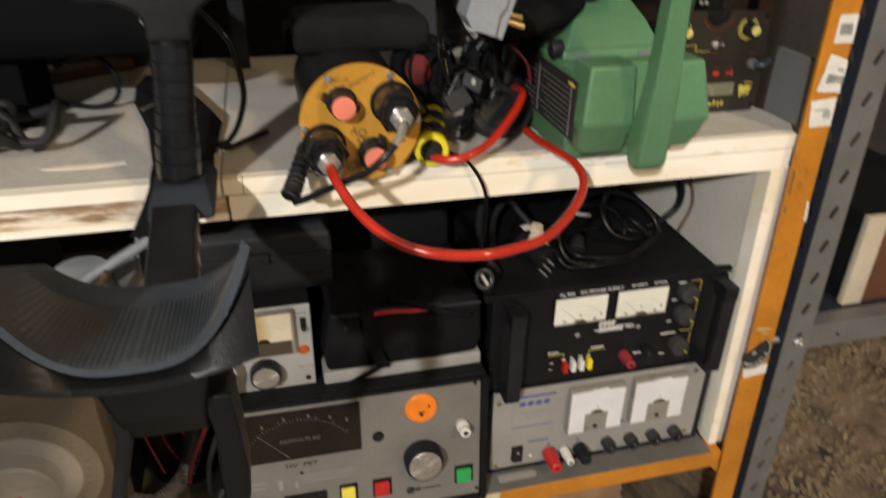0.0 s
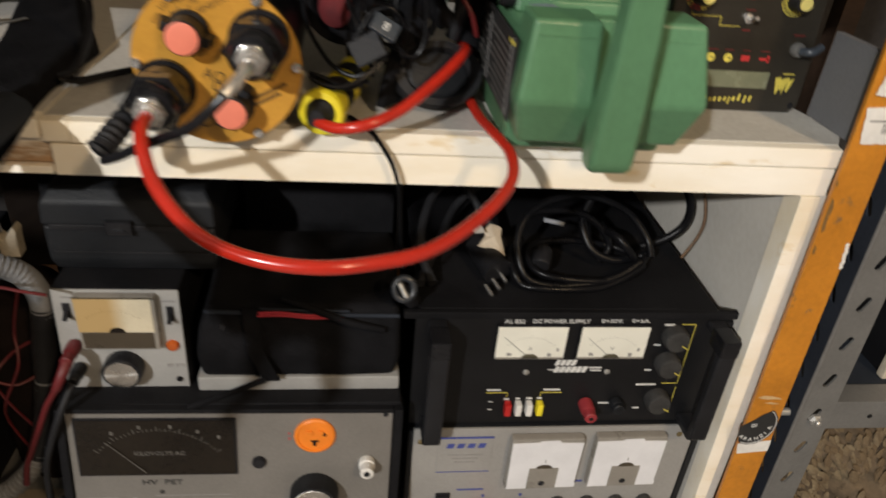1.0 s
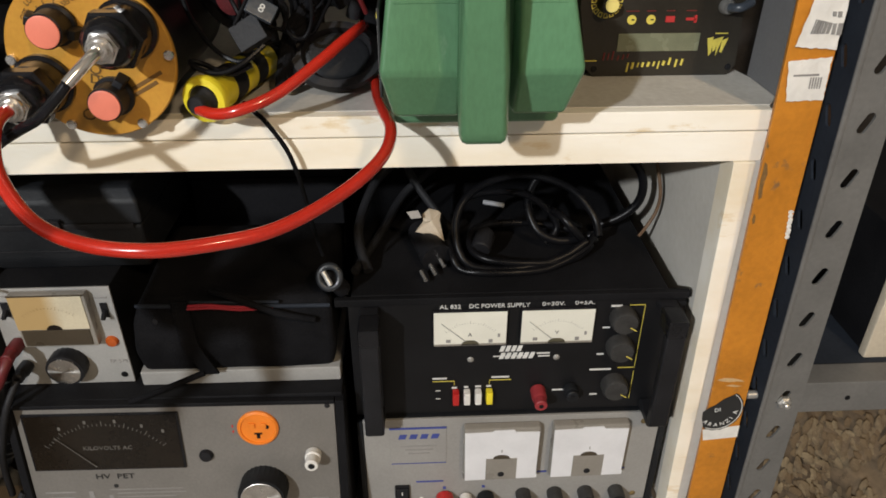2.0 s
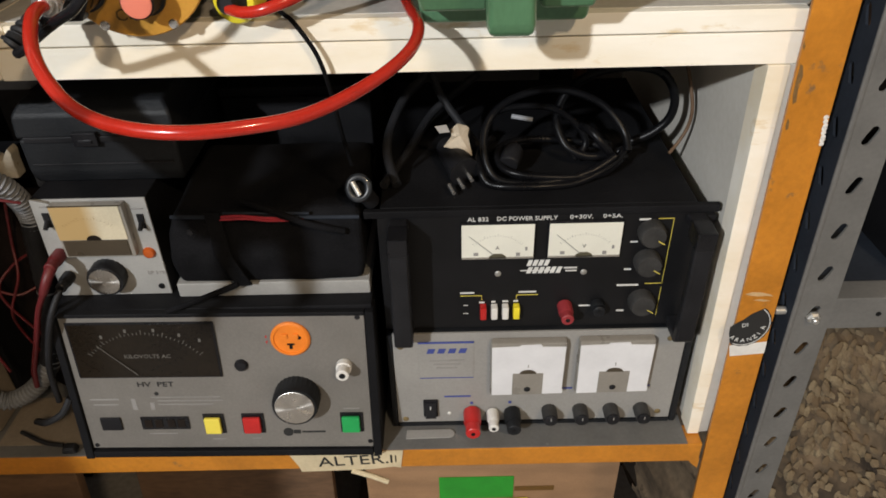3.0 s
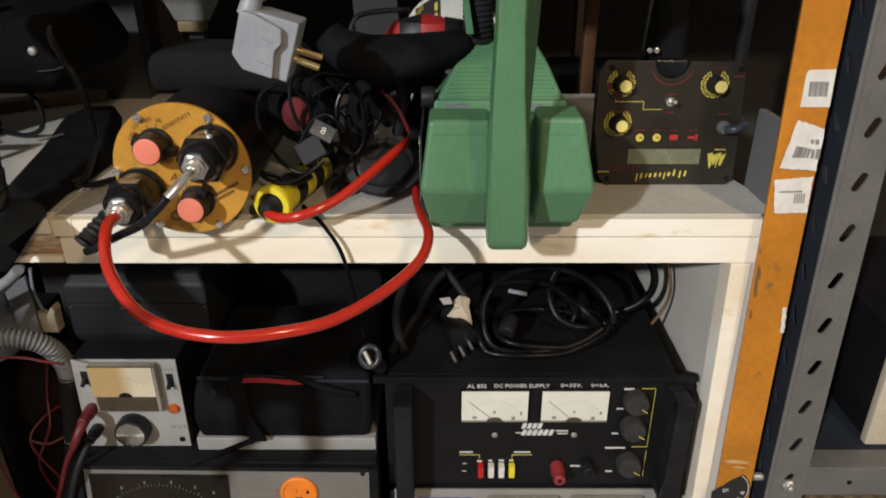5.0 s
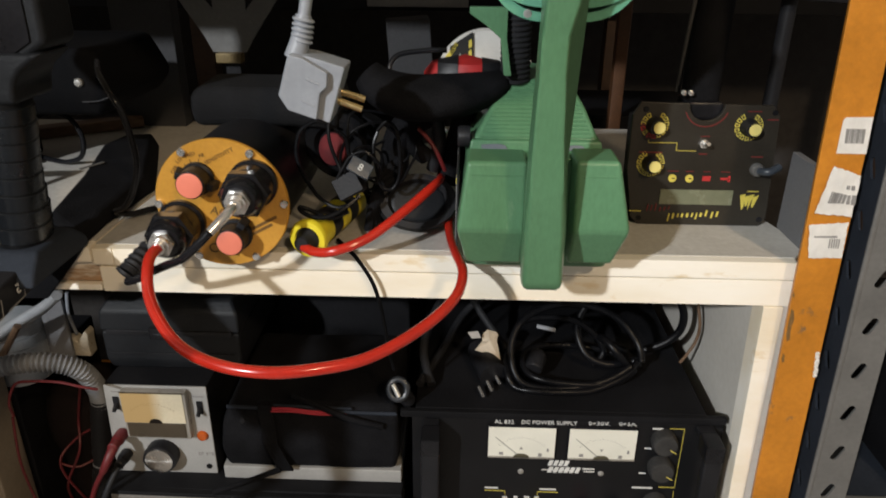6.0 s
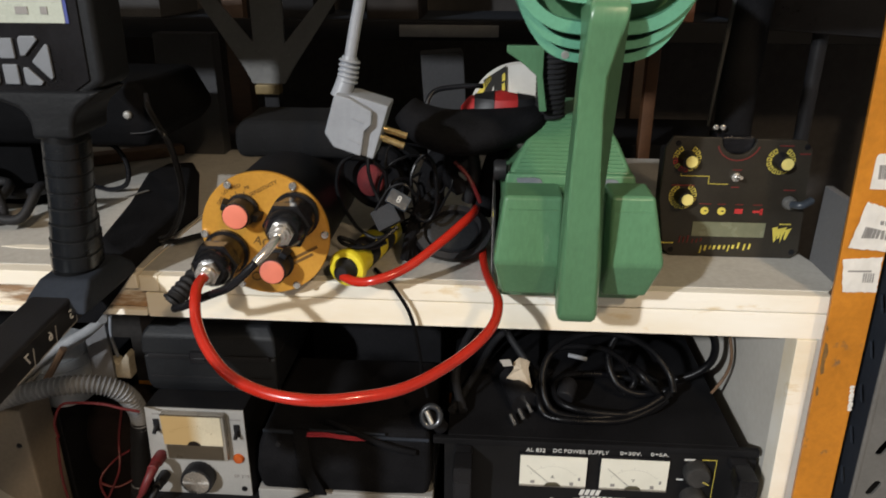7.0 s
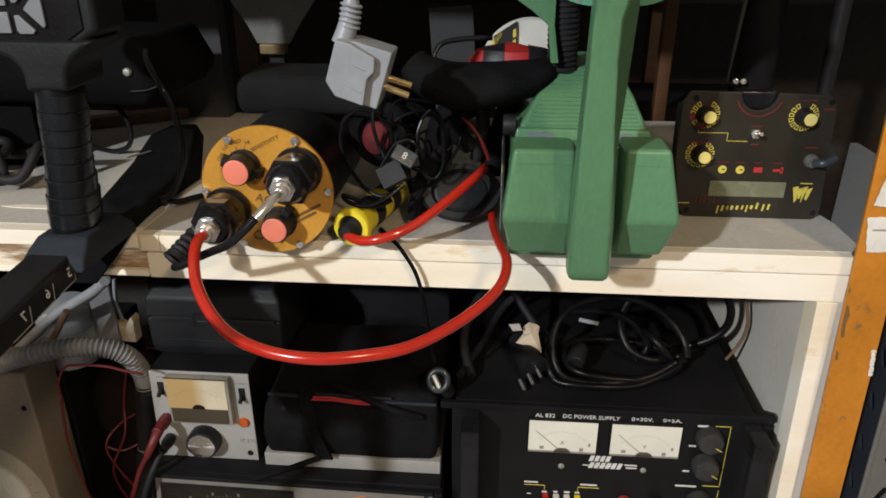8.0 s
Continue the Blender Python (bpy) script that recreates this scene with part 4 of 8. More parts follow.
solo("metal_strip", prism([(0.2965, 0.0), (0.3440, 0.0008), (0.3475, 0.003), (0.3485, 0.006), (0.3470, 0.0095), (0.3435, 0.0118), (0.2975, 0.0115)], 0.7576, 0.7592, "xy", 0.0004), LIGHT_PANEL, "short aluminium strip lying before the grey supply", "strip")

# high-voltage tester, its face leaning slightly back
tester = thing("high_voltage_tester", (0.12, 0.14, 0.7575), "grey high-voltage tester in a black case with a dark meter", "test instrument")
TILT_M = Matrix.Translation((0, -0.0165, 0.765)) @ Matrix.Rotation(radians(-7.0), 4, "X") @ Matrix.Translation((0.12, 0, 0.085)) @ Matrix.Rotation(radians(0.75), 4, "Y") @ Matrix.Translation((-0.12, 0, -0.850))


def on_face(bm):
    return moved(bm, TILT_M)


def face_part(name, bm, material, parent, label=""):
    return part(name, on_face(bm), material, parent, label)


def face_letters(words, size, x, z, material, parent, wide=None, y=-0.0003):
    ob = letters(words, size, (x, y, z), material, parent, wide=wide)
    ob.data.transform(INVERSE[tester] @ TILT_M @ INVERSE[tester].inverted())
    return ob


part("case", hexa([(-0.0275, -0.012, 0.758), (0.2735, -0.012, 0.758), (0.2735, 0.29, 0.758), (-0.0275, 0.29, 0.758)], [(-0.0260, 0.0085, 0.9348), (0.2735, 0.0085, 0.9348), (0.2735, 0.29, 0.9348), (-0.0260, 0.29, 0.9348)], 0.002), BLACK_CASE, tester)
face_part("front_panel", prism([(-0.0210, 0.7715), (0.2655, 0.7695), (0.2650, 0.9300), (-0.0180, 0.9300)], -0.0005, 0.006, "xz", 0.0008), SILVER_PANEL, tester)
face_part("bezel", merge(prism([(-0.0300, 0.7595), (-0.0215, 0.7595), (-0.0185, 0.9350), (-0.0250, 0.9350)], -0.004, 0.02, "xz", 0.001), box(0.2660, 0.2740, -0.004, 0.02, 0.7600, 0.9350, 0.001), box(-0.0210, 0.2655, -0.004, 0.02, 0.7610, 0.7690, 0.001), box(-0.0180, 0.2655, -0.003, 0.02, 0.9306, 0.9350, 0.001)), BLACK_CASE, tester)
meter = face_part("meter", box(-0.0125, 0.1252, -0.0025, 0.0, 0.8618, 0.9250, 0.0008), BLACK_GLOSS, tester, "large dark panel meter")
face_part("dial", box(-0.0105, 0.1232, -0.0031, -0.0026, 0.8635, 0.9234, 0.0), DARK_GLASS, meter, "smoky dark dial")
bm = bmesh.new()
for i in range(31):
    a = radians(140 - 100 * i / 30)
    lo, hi = (0.066, 0.071) if i % 5 == 0 else (0.066, 0.0685)
    c, s = math.cos(a), math.sin(a)
    quad = [(0.057 + r * c + w * s, -0.0034, 0.8465 + r * s - w * c) for r, w in ((lo, -0.0003), (hi, -0.0003), (hi, 0.0003), (lo, 0.0003))]
    bm.faces.new([bm.verts.new(p) for p in quad])
face_part("scale_mark", bm, DIM_INK, meter)
for dx, dz in ((0.0180, 0.9085), (0.0415, 0.9150), (0.0680, 0.9155), (0.0910, 0.9100), (0.1090, 0.9040)):
    face_part("print_bar", box(dx, dx + 0.0022, -0.0036, -0.0033, dz, dz + 0.0035, 0), DIM_INK, meter)
face_letters("KILOVOLTS AC", 0.0058, 0.0360, 0.8860, DIM_INK, meter, 0.044, -0.0034)
face_part("needle", hexa([(0.0450, -0.0040, 0.8665), (0.0454, -0.0040, 0.8672), (0.0131, -0.0040, 0.9014), (0.0128, -0.0040, 0.9010)], [(0.0450, -0.0044, 0.8665), (0.0454, -0.0044, 0.8672), (0.0131, -0.0044, 0.9014), (0.0128, -0.0044, 0.9010)], 0), DIM_INK, meter)
face_letters("HV  PET", 0.0080, 0.0395, 0.8500, BLACK_INK, tester, 0.036, -0.0009)
sock = face_part("mains_socket", lathe([(0.0187, 0), (0.0187, 0.002), (0.0170, 0.0035), (0.0155, 0.0035), (0.0150, 0.0022), (0, 0.0022)], (0.1948, -0.0005, 0.9050), "-y", 36), ORANGE_PLASTIC, tester, "round orange mains socket")
for dx, dz, w, h in ((-0.008, 0.0015, 0.0060, 0.0050), (0.0030, 0.0015, 0.0050, 0.0050)):
    face_part("slot_rib", box(0.1948 + dx, 0.1948 + dx + w, -0.0042, -0.0026, 0.9050 + dz, 0.9050 + dz + h, 0.0008), ORANGE_PLASTIC, sock)
face_part("slot", merge(box(0.1933, 0.1963, -0.0032, -0.0026, 0.8945, 0.9000, 0), box(0.1913, 0.1983, -0.0032, -0.0026, 0.8990, 0.9007, 0)), BLACK_PANEL, sock)
face_part("slot", rod(0.0018, 0.0006, (0.2033, -0.0027, 0.9070), "-y", 12, 0), BLACK_PANEL, sock)
face_part("indicator", lathe([(0.0065, 0), (0.0065, 0.002), (0.005, 0.004), (0, 0.0045)], (0.1445, -0.0005, 0.8750), "-y", 20), BLACK_GLOSS, tester)
wp = face_part("white_terminal", merge(rod(0.0075, 0.008, (0.2430, -0.0005, 0.8740), "-y", 20), rod(0.0062, 0.018, (0.2430, -0.0005, 0.8740), "-y", 20)), WHITE_PLASTIC, tester)
face_part("socket_hole", rod(0.003, 0.0005, (0.2430, -0.0186, 0.8740), "-y", 14, 0), CHARCOAL, wp)
knob = face_part("knob", ribbed(0.0226, 0.020, (0.1950, -0.0005, 0.8385), 60, "-y", 0.93), CHARCOAL, tester, "large dusty black knob with a turned aluminium cap")
face_part("cap", lathe([(0.0190, 0), (0.0190, 0.0008), (0.0182, 0.0014), (0, 0.0016)], (0.1950, -0.0206, 0.8385), "-y", 40), BRUSHED, knob, "turned aluminium cap")
for i, (x0, x1, bmat, lab) in enumerate(((0.0982, 0.1172, YELLOW_PAPER, "yellow"), (0.1366, 0.1570, RED_PLASTIC, "red"), (0.2352, 0.2562, None, "green"))):
    if bmat is None:
        bmat = mat("green_push_cap", (0.02, 0.36, 0.09), 0.4, 0, 0.1, 60, 0.05)
    btn = face_part("button_frame", box(x0 - 0.0010, x1 + 0.0010, -0.002, -0.0005, 0.7905, 0.8155, 0.0008), BLACK_GLOSS, tester)
    face_part("button_cap", box(x0 + 0.0008, x1 - 0.0022, -0.0065, -0.0021, 0.7930, 0.8125, 0.0016), bmat, btn, "square " + lab + " push button")
face_part("fuse_holder", box(-0.0055, 0.0152, -0.003, -0.0005, 0.7962, 0.8122, 0.0012), BLACK_PLASTIC, tester)
ctr = face_part("hour_counter", box(0.0347, 0.0828, -0.002, -0.0005, 0.7964, 0.8124, 0.0012), BLACK_GLOSS, tester)
for cx in (0.0385, 0.0490, 0.0615, 0.0715):
    face_part("digit_window", box(cx, cx + 0.0075, -0.0026, -0.0021, 0.7995, 0.8095, 0.0004), DARK_BROWN, ctr)
for row in ((-0.010, 0.018, 0.8335, 0.8350), (-0.008, 0.016, 0.8270, 0.8283), (0.0500, 0.1180, 0.8360, 0.8368), (0.0560, 0.1200, 0.8315, 0.8325), (0.0560, 0.1100, 0.8270, 0.8280), (0.0300, 0.0345, 0.8210, 0.8350), (0.0480, 0.0520, 0.8210, 0.8300), (0.040, 0.068, 0.7895, 0.7905), (0.103, 0.116, 0.7815, 0.7825), (0.143, 0.152, 0.7820, 0.7830), (0.238, 0.254, 0.8195, 0.8205)):
    face_part("print_bar", box(row[0], row[1], -0.0008, -0.0004, row[2], row[3], 0), GREY_INK, tester)
face_part("logo", merge(lathe([(0.0052, 0), (0.0052, 0.0004)], (0.1805, -0.0005, 0.7905), "-y", 18), box(0.1860, 0.1930, -0.0010, -0.0005, 0.7885, 0.7930, 0), box(0.1945, 0.2180, -0.0009, -0.0005, 0.7895, 0.7915, 0)), BLACK_INK, tester, "dark round maker's mark with bars")
face_part("mark", lathe([(0.0022, 0), (0.0022, 0.0004)], (0.0565, -0.0005, 0.8410), "-y", 14), BLACK_INK, tester)
for zz in (0.0, 0.006):
    face_part("print_bar", prism([(0.172 + zz * 0.2, 0.909 - zz), (0.1725, 0.9065 - zz), (0.1715, 0.905 - zz), (0.1710, 0.9075 - zz)], -0.0009, -0.0005), RED_INK, tester)
for sx, sz in ((-0.0165, 0.7755), (0.2625, 0.7770), (0.2585, 0.9275)):
    face_part("screw", lathe([(0.0026, 0), (0.0020, 0.001), (0, 0.0012)], (sx, -0.0005, sz), "-y", 12), BLACK_PLASTIC, tester)

# small supply with a sloping look and amber meter, on the tester
Y = 0.031
ep = thing("small_power_supply", (0.035, 0.1, 0.9350), "small aluminium-faced supply with an amber meter on the tester", "power supply")
part("case", box(-0.0185, 0.083, Y + 0.002, 0.17, 0.9352, 1.0405, 0.002), BLACK_CASE, ep)
part("front_panel", prism([(-0.0215, 0.9352), (0.0825, 0.9352), (0.0830, 1.0405), (-0.0175, 1.0405)], Y, Y + 0.002, "xz", 0.0006), EP_PANEL, ep)
meter = part("meter", box(0.0012, 0.0650, Y - 0.008, Y, 0.9840, 1.0390, 0.0015), CLEAR_GREY, ep, "square meter with a clear grey cover")
part("dial", box(0.0018, 0.0622, Y - 0.0088, Y - 0.0082, 1.0035, 1.0375, 0.0004), AMBER_DIAL, meter, "amber dial with paler light painted on its right")
dial_scale(0.031, 0.994, 0.031, 50, 130, 16, Y - 0.0091, BROWN_INK, meter, 0.003, 0.00012)
part("pivot_cover", prism([(0.0325 + 0.0065 * math.cos(radians(a)), 1.0036 + 0.0050 * math.sin(radians(a))) for a in range(0, 181, 20)], Y - 0.0094, Y - 0.0089), DARK_BROWN, meter)
part("top_lip", box(0.0014, 0.0640, Y - 0.0092, Y - 0.0082, 1.0377, 1.0390, 0.0003), BROWN_SMOKE, meter)
part("window", box(0.0040, 0.0610, Y - 0.0092, Y - 0.0082, 0.9865, 1.0030, 0.0004), BROWN_SMOKE, meter, "smoked lower cover")
knob = part("knob", ribbed(0.0168, 0.013, (0.0305, Y, 0.9605), 44, "-y", 0.95), BLACK_PLASTIC, ep, "black knob with a turned aluminium cap")
part("cap", lathe([(0.0138, 0), (0.0138, 0.0008), (0, 0.0012)], (0.0305, Y - 0.0132, 0.9605), "-y", 32), BRUSHED, knob, "turned aluminium cap")
part("indicator_lamp", lathe([(0.0058, 0), (0.0058, 0.001), (0.0045, 0.003), (0, 0.004)], (0.0730, Y, 0.9830), "-y", 20), mat("amber_lamp_lens", (0.45, 0.09, 0.015), 0.25, 0, 0.15, 60, 0.05), ep, "amber indicator lens")
for tx, tz in ((-0.0075, 1.0200), (0.0748, 1.0170)):
    part("toggle_switch", merge(box(tx - 0.003, tx + 0.003, Y - 0.0015, Y, tz - 0.0075, tz + 0.0075, 0.0005), tube([(tx, Y - 0.001, tz), (tx, Y - 0.008, tz - 0.005)], 0.0020, 10, 2, smooth=False)), BLACK_PLASTIC, ep)
bars([(0.0685, 0.0790, 1.0290, 1.0305), (-0.0105, -0.003, 1.0325, 1.0340)], Y - 0.0003, GREY_INK, ep)
letters("EP 575", 0.0052, (0.0655, Y - 0.0003, 0.9585), GREY_INK, ep, wide=0.0160)
part("socket_hole", rod(0.0030, 0.0008, (0.0750, Y, 0.9445), "-y", 14, 0), BLACK_PANEL, ep)
post_terminal(-0.0065, Y, 0.9850, DULL_RED, ep, 0.0062, 0.024)
post_terminal(-0.0065, Y, 0.9600, BLACK_PLASTIC, ep, 0.006, 0.020)

# ---- things on the wooden shelf ----


def hexnut(r, h, at, axis="-y"):
    return lathe([(r * 0.9, 0), (r, h * 0.12), (r, h * 0.88), (r * 0.9, h)], at, axis, 6)


# amber-faced diving detector housing
FX, FY, FZ = 0.1395, -0.018, 1.2480
diver = thing("diving_detector_housing", (FX, 0.08, 1.2003), "black cylindrical detector housing with a round amber control plate", "metal detector")
part("housing", lathe([(0.0470, 0), (0.0478, 0.002), (0.0478, 0.150), (0.044, 0.158), (0.0, 0.160)], (FX, FY + 0.0042, FZ), "y", 44), BLACK_PLASTIC, diver)
plate = part("face_plate", lathe([(0.0525, 0), (0.0525, 0.0030), (0.0517, 0.0040), (0, 0.0040)], (FX, FY + 0.0041, FZ), "-y", 64), DISC, diver, "round amber control plate")
for a in (122, 58, 180, 2, -62, -118):
    bx, bz = FX + 0.0492 * math.cos(radians(a)), FZ + 0.0492 * math.sin(radians(a))
    part("screw", merge(lathe([(0.0033, 0), (0.0033, 0.0022), (0.0026, 0.0030), (0, 0.0032)], (bx, FY, bz), "-y", 18)), CHROME, plate)
for kx, kz, tilt in ((0.1235, 1.2695, 20), (0.1485, 1.2235, -55)):
    knob = part("knob", merge(lathe([(0.0130, 0), (0.0130, 0.003), (0.0112, 0.0045), (0.0108, 0.0185), (0.0102, 0.019), (0, 0.019)], (kx, FY, kz), "-y", 30),
                              moved(hexa([(-0.0172, 0, -0.004), (0.0172, 0, -0.004), (0.0172, 0, 0.004), (-0.0172, 0, 0.004)], [(-0.0150, -0.011, -0.003), (0.0150, -0.011, -0.003), (0.0150, -0.011, 0.003), (-0.0150, -0.011, 0.003)], 0.001), Matrix.Translation((kx, FY, kz)) @ Matrix.Rotation(radians(tilt), 4, "Y"))), BLACK_PLASTIC, diver, "black pointer knob with a coral cap")
    part("cap", lathe([(0.0098, 0), (0.0098, 0.0009), (0.0090, 0.0014), (0, 0.0016)], (kx, FY - 0.0190, kz), "-y", 30), CORAL, knob, "coral knob cap")
for gx, gz in ((0.1065, 1.2325), (0.1665, 1.2665)):
    gland = part("cable_gland", merge(lathe([(0.0190, 0), (0.0190, 0.004), (0.0170, 0.006), (0.0170, 0.020)], (gx, FY, gz), "-y", 30), hexnut(0.0190, 0.012, (gx, FY - 0.019, gz)), lathe([(0.0150, 0), (0.0150, 0.006), (0.0120, 0.010), (0.0095, 0.0105)], (gx, FY - 0.031, gz), "-y", 30)), BLACK_GLOSS, diver, "black screwed cable gland")
    part("collar_nut", merge(hexnut(0.0098, 0.005, (gx, FY - 0.0415, gz)), rod(0.0080, 0.004, (gx, FY - 0.0462, gz), "-y", 24), rod(0.0058, 0.0035, (gx, FY - 0.050, gz), "-y", 20)), CHROME, gland, "bright steel collar nut")
letters("SENSITIVITY", 0.0044, (0.1305, FY - 0.0002, 1.2800), BROWN_INK, plate, spin=27, wide=0.026, thick=0.0002)
for ch, lx, lz, sp in (("OFF", 0.1045, 1.2720, 50), ("LO", 0.1090, 1.2805, 38), ("MED", 0.1160, 1.2850, 22), ("HI", 0.1265, 1.2858, 12)):
    letters(ch, 0.0042, (lx, FY - 0.0002, lz), BROWN_INK, plate, spin=sp, thick=0.0002)
for lx, lz, sp in ((0.1150, 1.2795, 40), (0.1190, 1.2828, 20), (0.1255, 1.2832, -10)):
    part("print_bar", moved(box(-0.0003, 0.0003, FY - 0.0004, FY, -0.0014, 0.0014, 0), Matrix.Translation((lx, 0, lz)) @ Matrix.Rotation(radians(-sp), 4, "Y")), BROWN_INK, plate)
letters("AQ", 0.0100, (0.1290, FY - 0.0002, 1.2405), BROWN_INK, plate, spin=-14, thick=0.0002)
letters("DX", 0.0090, (0.1345, FY - 0.0002, 1.2325), BROWN_INK, plate, spin=-14, thick=0.0002)
letters("CE", 0.0115, (0.1250, FY - 0.0002, 1.2060), BROWN_INK, plate, spin=12, thick=0.0002)
for i in range(2):
    part("print_bar", moved(box(-0.012, 0.012, FY - 0.0004, FY, -0.0012, 0.0012, 0), Matrix.Translation((0.1710 - i * 0.004, 0, 1.2330 - i * 0.0065)) @ Matrix.Rotation(radians(-28), 4, "Y")), BROWN_INK, plate)
lead = thing("spring_lead", (0.1665, -0.10, 1.20), "short steel-sleeved lead with a black cable and rubber cap", "cable")
part("sleeve", tube([(0.1666, -0.0690, 1.2668), (0.1655, -0.077, 1.2655), (0.1610, -0.085, 1.2610), (0.1550, -0.0915, 1.2550)], 0.0034, 14, 10), CHROME, lead, "bright steel strain sleeve")
part("wire", tube([(0.1550, -0.0915, 1.2550), (0.1460, -0.0935, 1.2460), (0.1340, -0.0920, 1.2355), (0.1180, -0.086, 1.2265), (0.1000, -0.076, 1.2155), (0.0870, -0.068, 1.2065), (0.0760, -0.062, 1.2010)], 0.0031, 12, 8), BLACK_GLOSS, lead)
part("rubber_boot", merge(tube([(0.0735, -0.0570, 1.2050), (0.0765, -0.0500, 1.2085), (0.0805, -0.0385, 1.2130), (0.0860, -0.0220, 1.2190), (0.0920, -0.0040, 1.2260)], 0.0078, 20, 24, radii=lambda s: (1.0 - 0.10 * s) * (1 + 0.08 * math.sin(s * 2 * math.pi * 9) * (s > 0.15))),
                         tube([(0.0728, -0.0576, 1.2042), (0.0742, -0.0563, 1.2058)], 0.0086, 20, 2, smooth=False)), BLACK_RUBBER, lead, "ribbed black rubber boot")
part("boot_hole", tube([(0.0722, -0.0582, 1.2035), (0.0732, -0.0572, 1.2046)], 0.0062, 18, 2, smooth=False), CLOTH, lead)
red = [(0.1065, -0.0675, 1.2325), (0.1078, -0.088, 1.2310), (0.1165, -0.114, 1.2205), (0.130, -0.133, 1.2090), (0.150, -0.150, 1.1992), (0.178, -0.162, 1.1945), (0.210, -0.166, 1.1930), (0.240, -0.159, 1.1922), (0.266, -0.146, 1.1915), (0.290, -0.125, 1.1940), (0.312, -0.100, 1.1992), (0.3255, -0.075, 1.2045), (0.3285, -0.045, 1.2080), (0.3225, -0.012, 1.2085), (0.3180, 0.020, 1.2070), (0.3150, 0.060, 1.2080), (0.3130, 0.110, 1.2140)]
solo("red_cable", tube(red, 0.0040, 16, 8), RED_RUBBER, "thick glossy red cable looping out over the shelf edge", "cable")

# yellow and black torch
torch = thing("torch", (0.21, 0.05, 1.2003), "yellow and black rubber torch lying on the shelf", "torch")
TX, TY, TZ = 0.2030, -0.0125, 1.2168
td = Vector((0.0300, 0.125, -0.001)).normalized()
part("bezel", lathe([(0.0098, 0.002), (0.0108, 0.0), (0.0150, 0.0006), (0.0163, 0.003), (0.0160, 0.0065), (0.0130, 0.0085)], (TX, TY, TZ), td, 32), YELLOW, torch, "yellow rubber ring")
part("boot", lathe([(0.0055, -0.011), (0.0064, -0.010), (0.0070, -0.006), (0.0066, -0.0055), (0.0078, -0.003), (0.0074, -0.0025), (0.0092, -0.0005), (0.0106, 0.002), (0.0106, 0.008)], (TX, TY, TZ), td, 24), BLACK_RUBBER, torch)
for k in range(5):
    part("barrel_band", lathe([(0.0120, 0.0), (0.0132, 0.002), (0.0132, 0.015), (0.0120, 0.0175)], Vector((TX, TY, TZ)) + td * (0.012 + k * 0.0178), td, 28), YELLOW if k % 2 == 0 else BLACK_RUBBER, torch)
part("barrel", lathe([(0.0105, 0), (0.0105, 0.105), (0.009, 0.108)], Vector((TX, TY, TZ)) + td * 0.010, td, 24), BLACK_RUBBER, torch)
part("cord", tube([(TX - 0.001, TY - 0.008, TZ - 0.003), (0.2150, -0.0300, 1.2140), (0.2330, -0.0330, 1.2180), (0.2560, -0.0220, 1.2250), (0.2800, -0.0010, 1.2380), (0.2960, 0.0180, 1.2470), (0.3060, 0.040, 1.2500), (0.3080, 0.070, 1.2440), (0.3040, 0.100, 1.2250)], 0.0040, 14, 8), RED_RUBBER, torch, "thick glossy red cord")

# black rubber earpiece lying behind the torch
ear = thing("rubber_earpiece", (0.29, 0.06, 1.2003), "black rubber earpiece with a grey foam pad lying on the shelf", "headphones")
em = Matrix.Translation((0.288, 0.052, 1.2270)) @ pose(0, 0, 0, -122, 0, 12)
part("cup", moved(lathe([(0.012, 0.022), (0.026, 0.018), (0.034, 0.008), (0.036, 0.0), (0.034, -0.006), (0.027, -0.007), (0.024, 0.0), (0, 0.002)], (0, 0, 0), "z", 36), em @ Matrix.Diagonal((1.0, 0.72, 1, 1))), BLACK_RUBBER, ear)
part("pad", moved(lathe([(0.0235, -0.002), (0.020, -0.0035), (0, -0.004)], (0, 0, 0), "z", 28), em @ Matrix.Diagonal((1.0, 0.72, 1, 1))), CHARCOAL, ear, "dark grey foam pad")
part("arm", tube([(0.300, 0.075, 1.250), (0.306, 0.072, 1.280), (0.300, 0.075, 1.305)], 0.006, 10, 6), BLACK_RUBBER, ear)

# tangle of thin black wire with a small tag
random.seed(5)
tangle = thing("wire_tangle", (0.245, 0.03, 1.2003), "tangle of thin glossy black wire with a numbered tag", "cable")
for k in range(4):
    cx, cy, cz = 0.248 + random.uniform(-0.010, 0.022), 0.034 + random.uniform(-0.01, 0.030), 1.268 + random.uniform(-0.016, 0.014)
    rr = random.uniform(0.020, 0.034)
    nrm = Vector((random.uniform(-0.7, 0.7), -1, random.uniform(-0.3, 0.6))).normalized()
    u = nrm.orthogonal().normalized()
    v = nrm.cross(u)
    pts = [Vector((cx, cy, cz)) + rr * (1 + random.uniform(-0.18, 0.18)) * (math.cos(a) * u + math.sin(a) * v) for a in (2 * math.pi * j / 8 + random.uniform(-0.2, 0.2) for j in range(8))]
    part("strand", tube(pts, random.choice((0.0012, 0.0015)), 8, 6, closed=True), BLACK_CABLE, tangle)
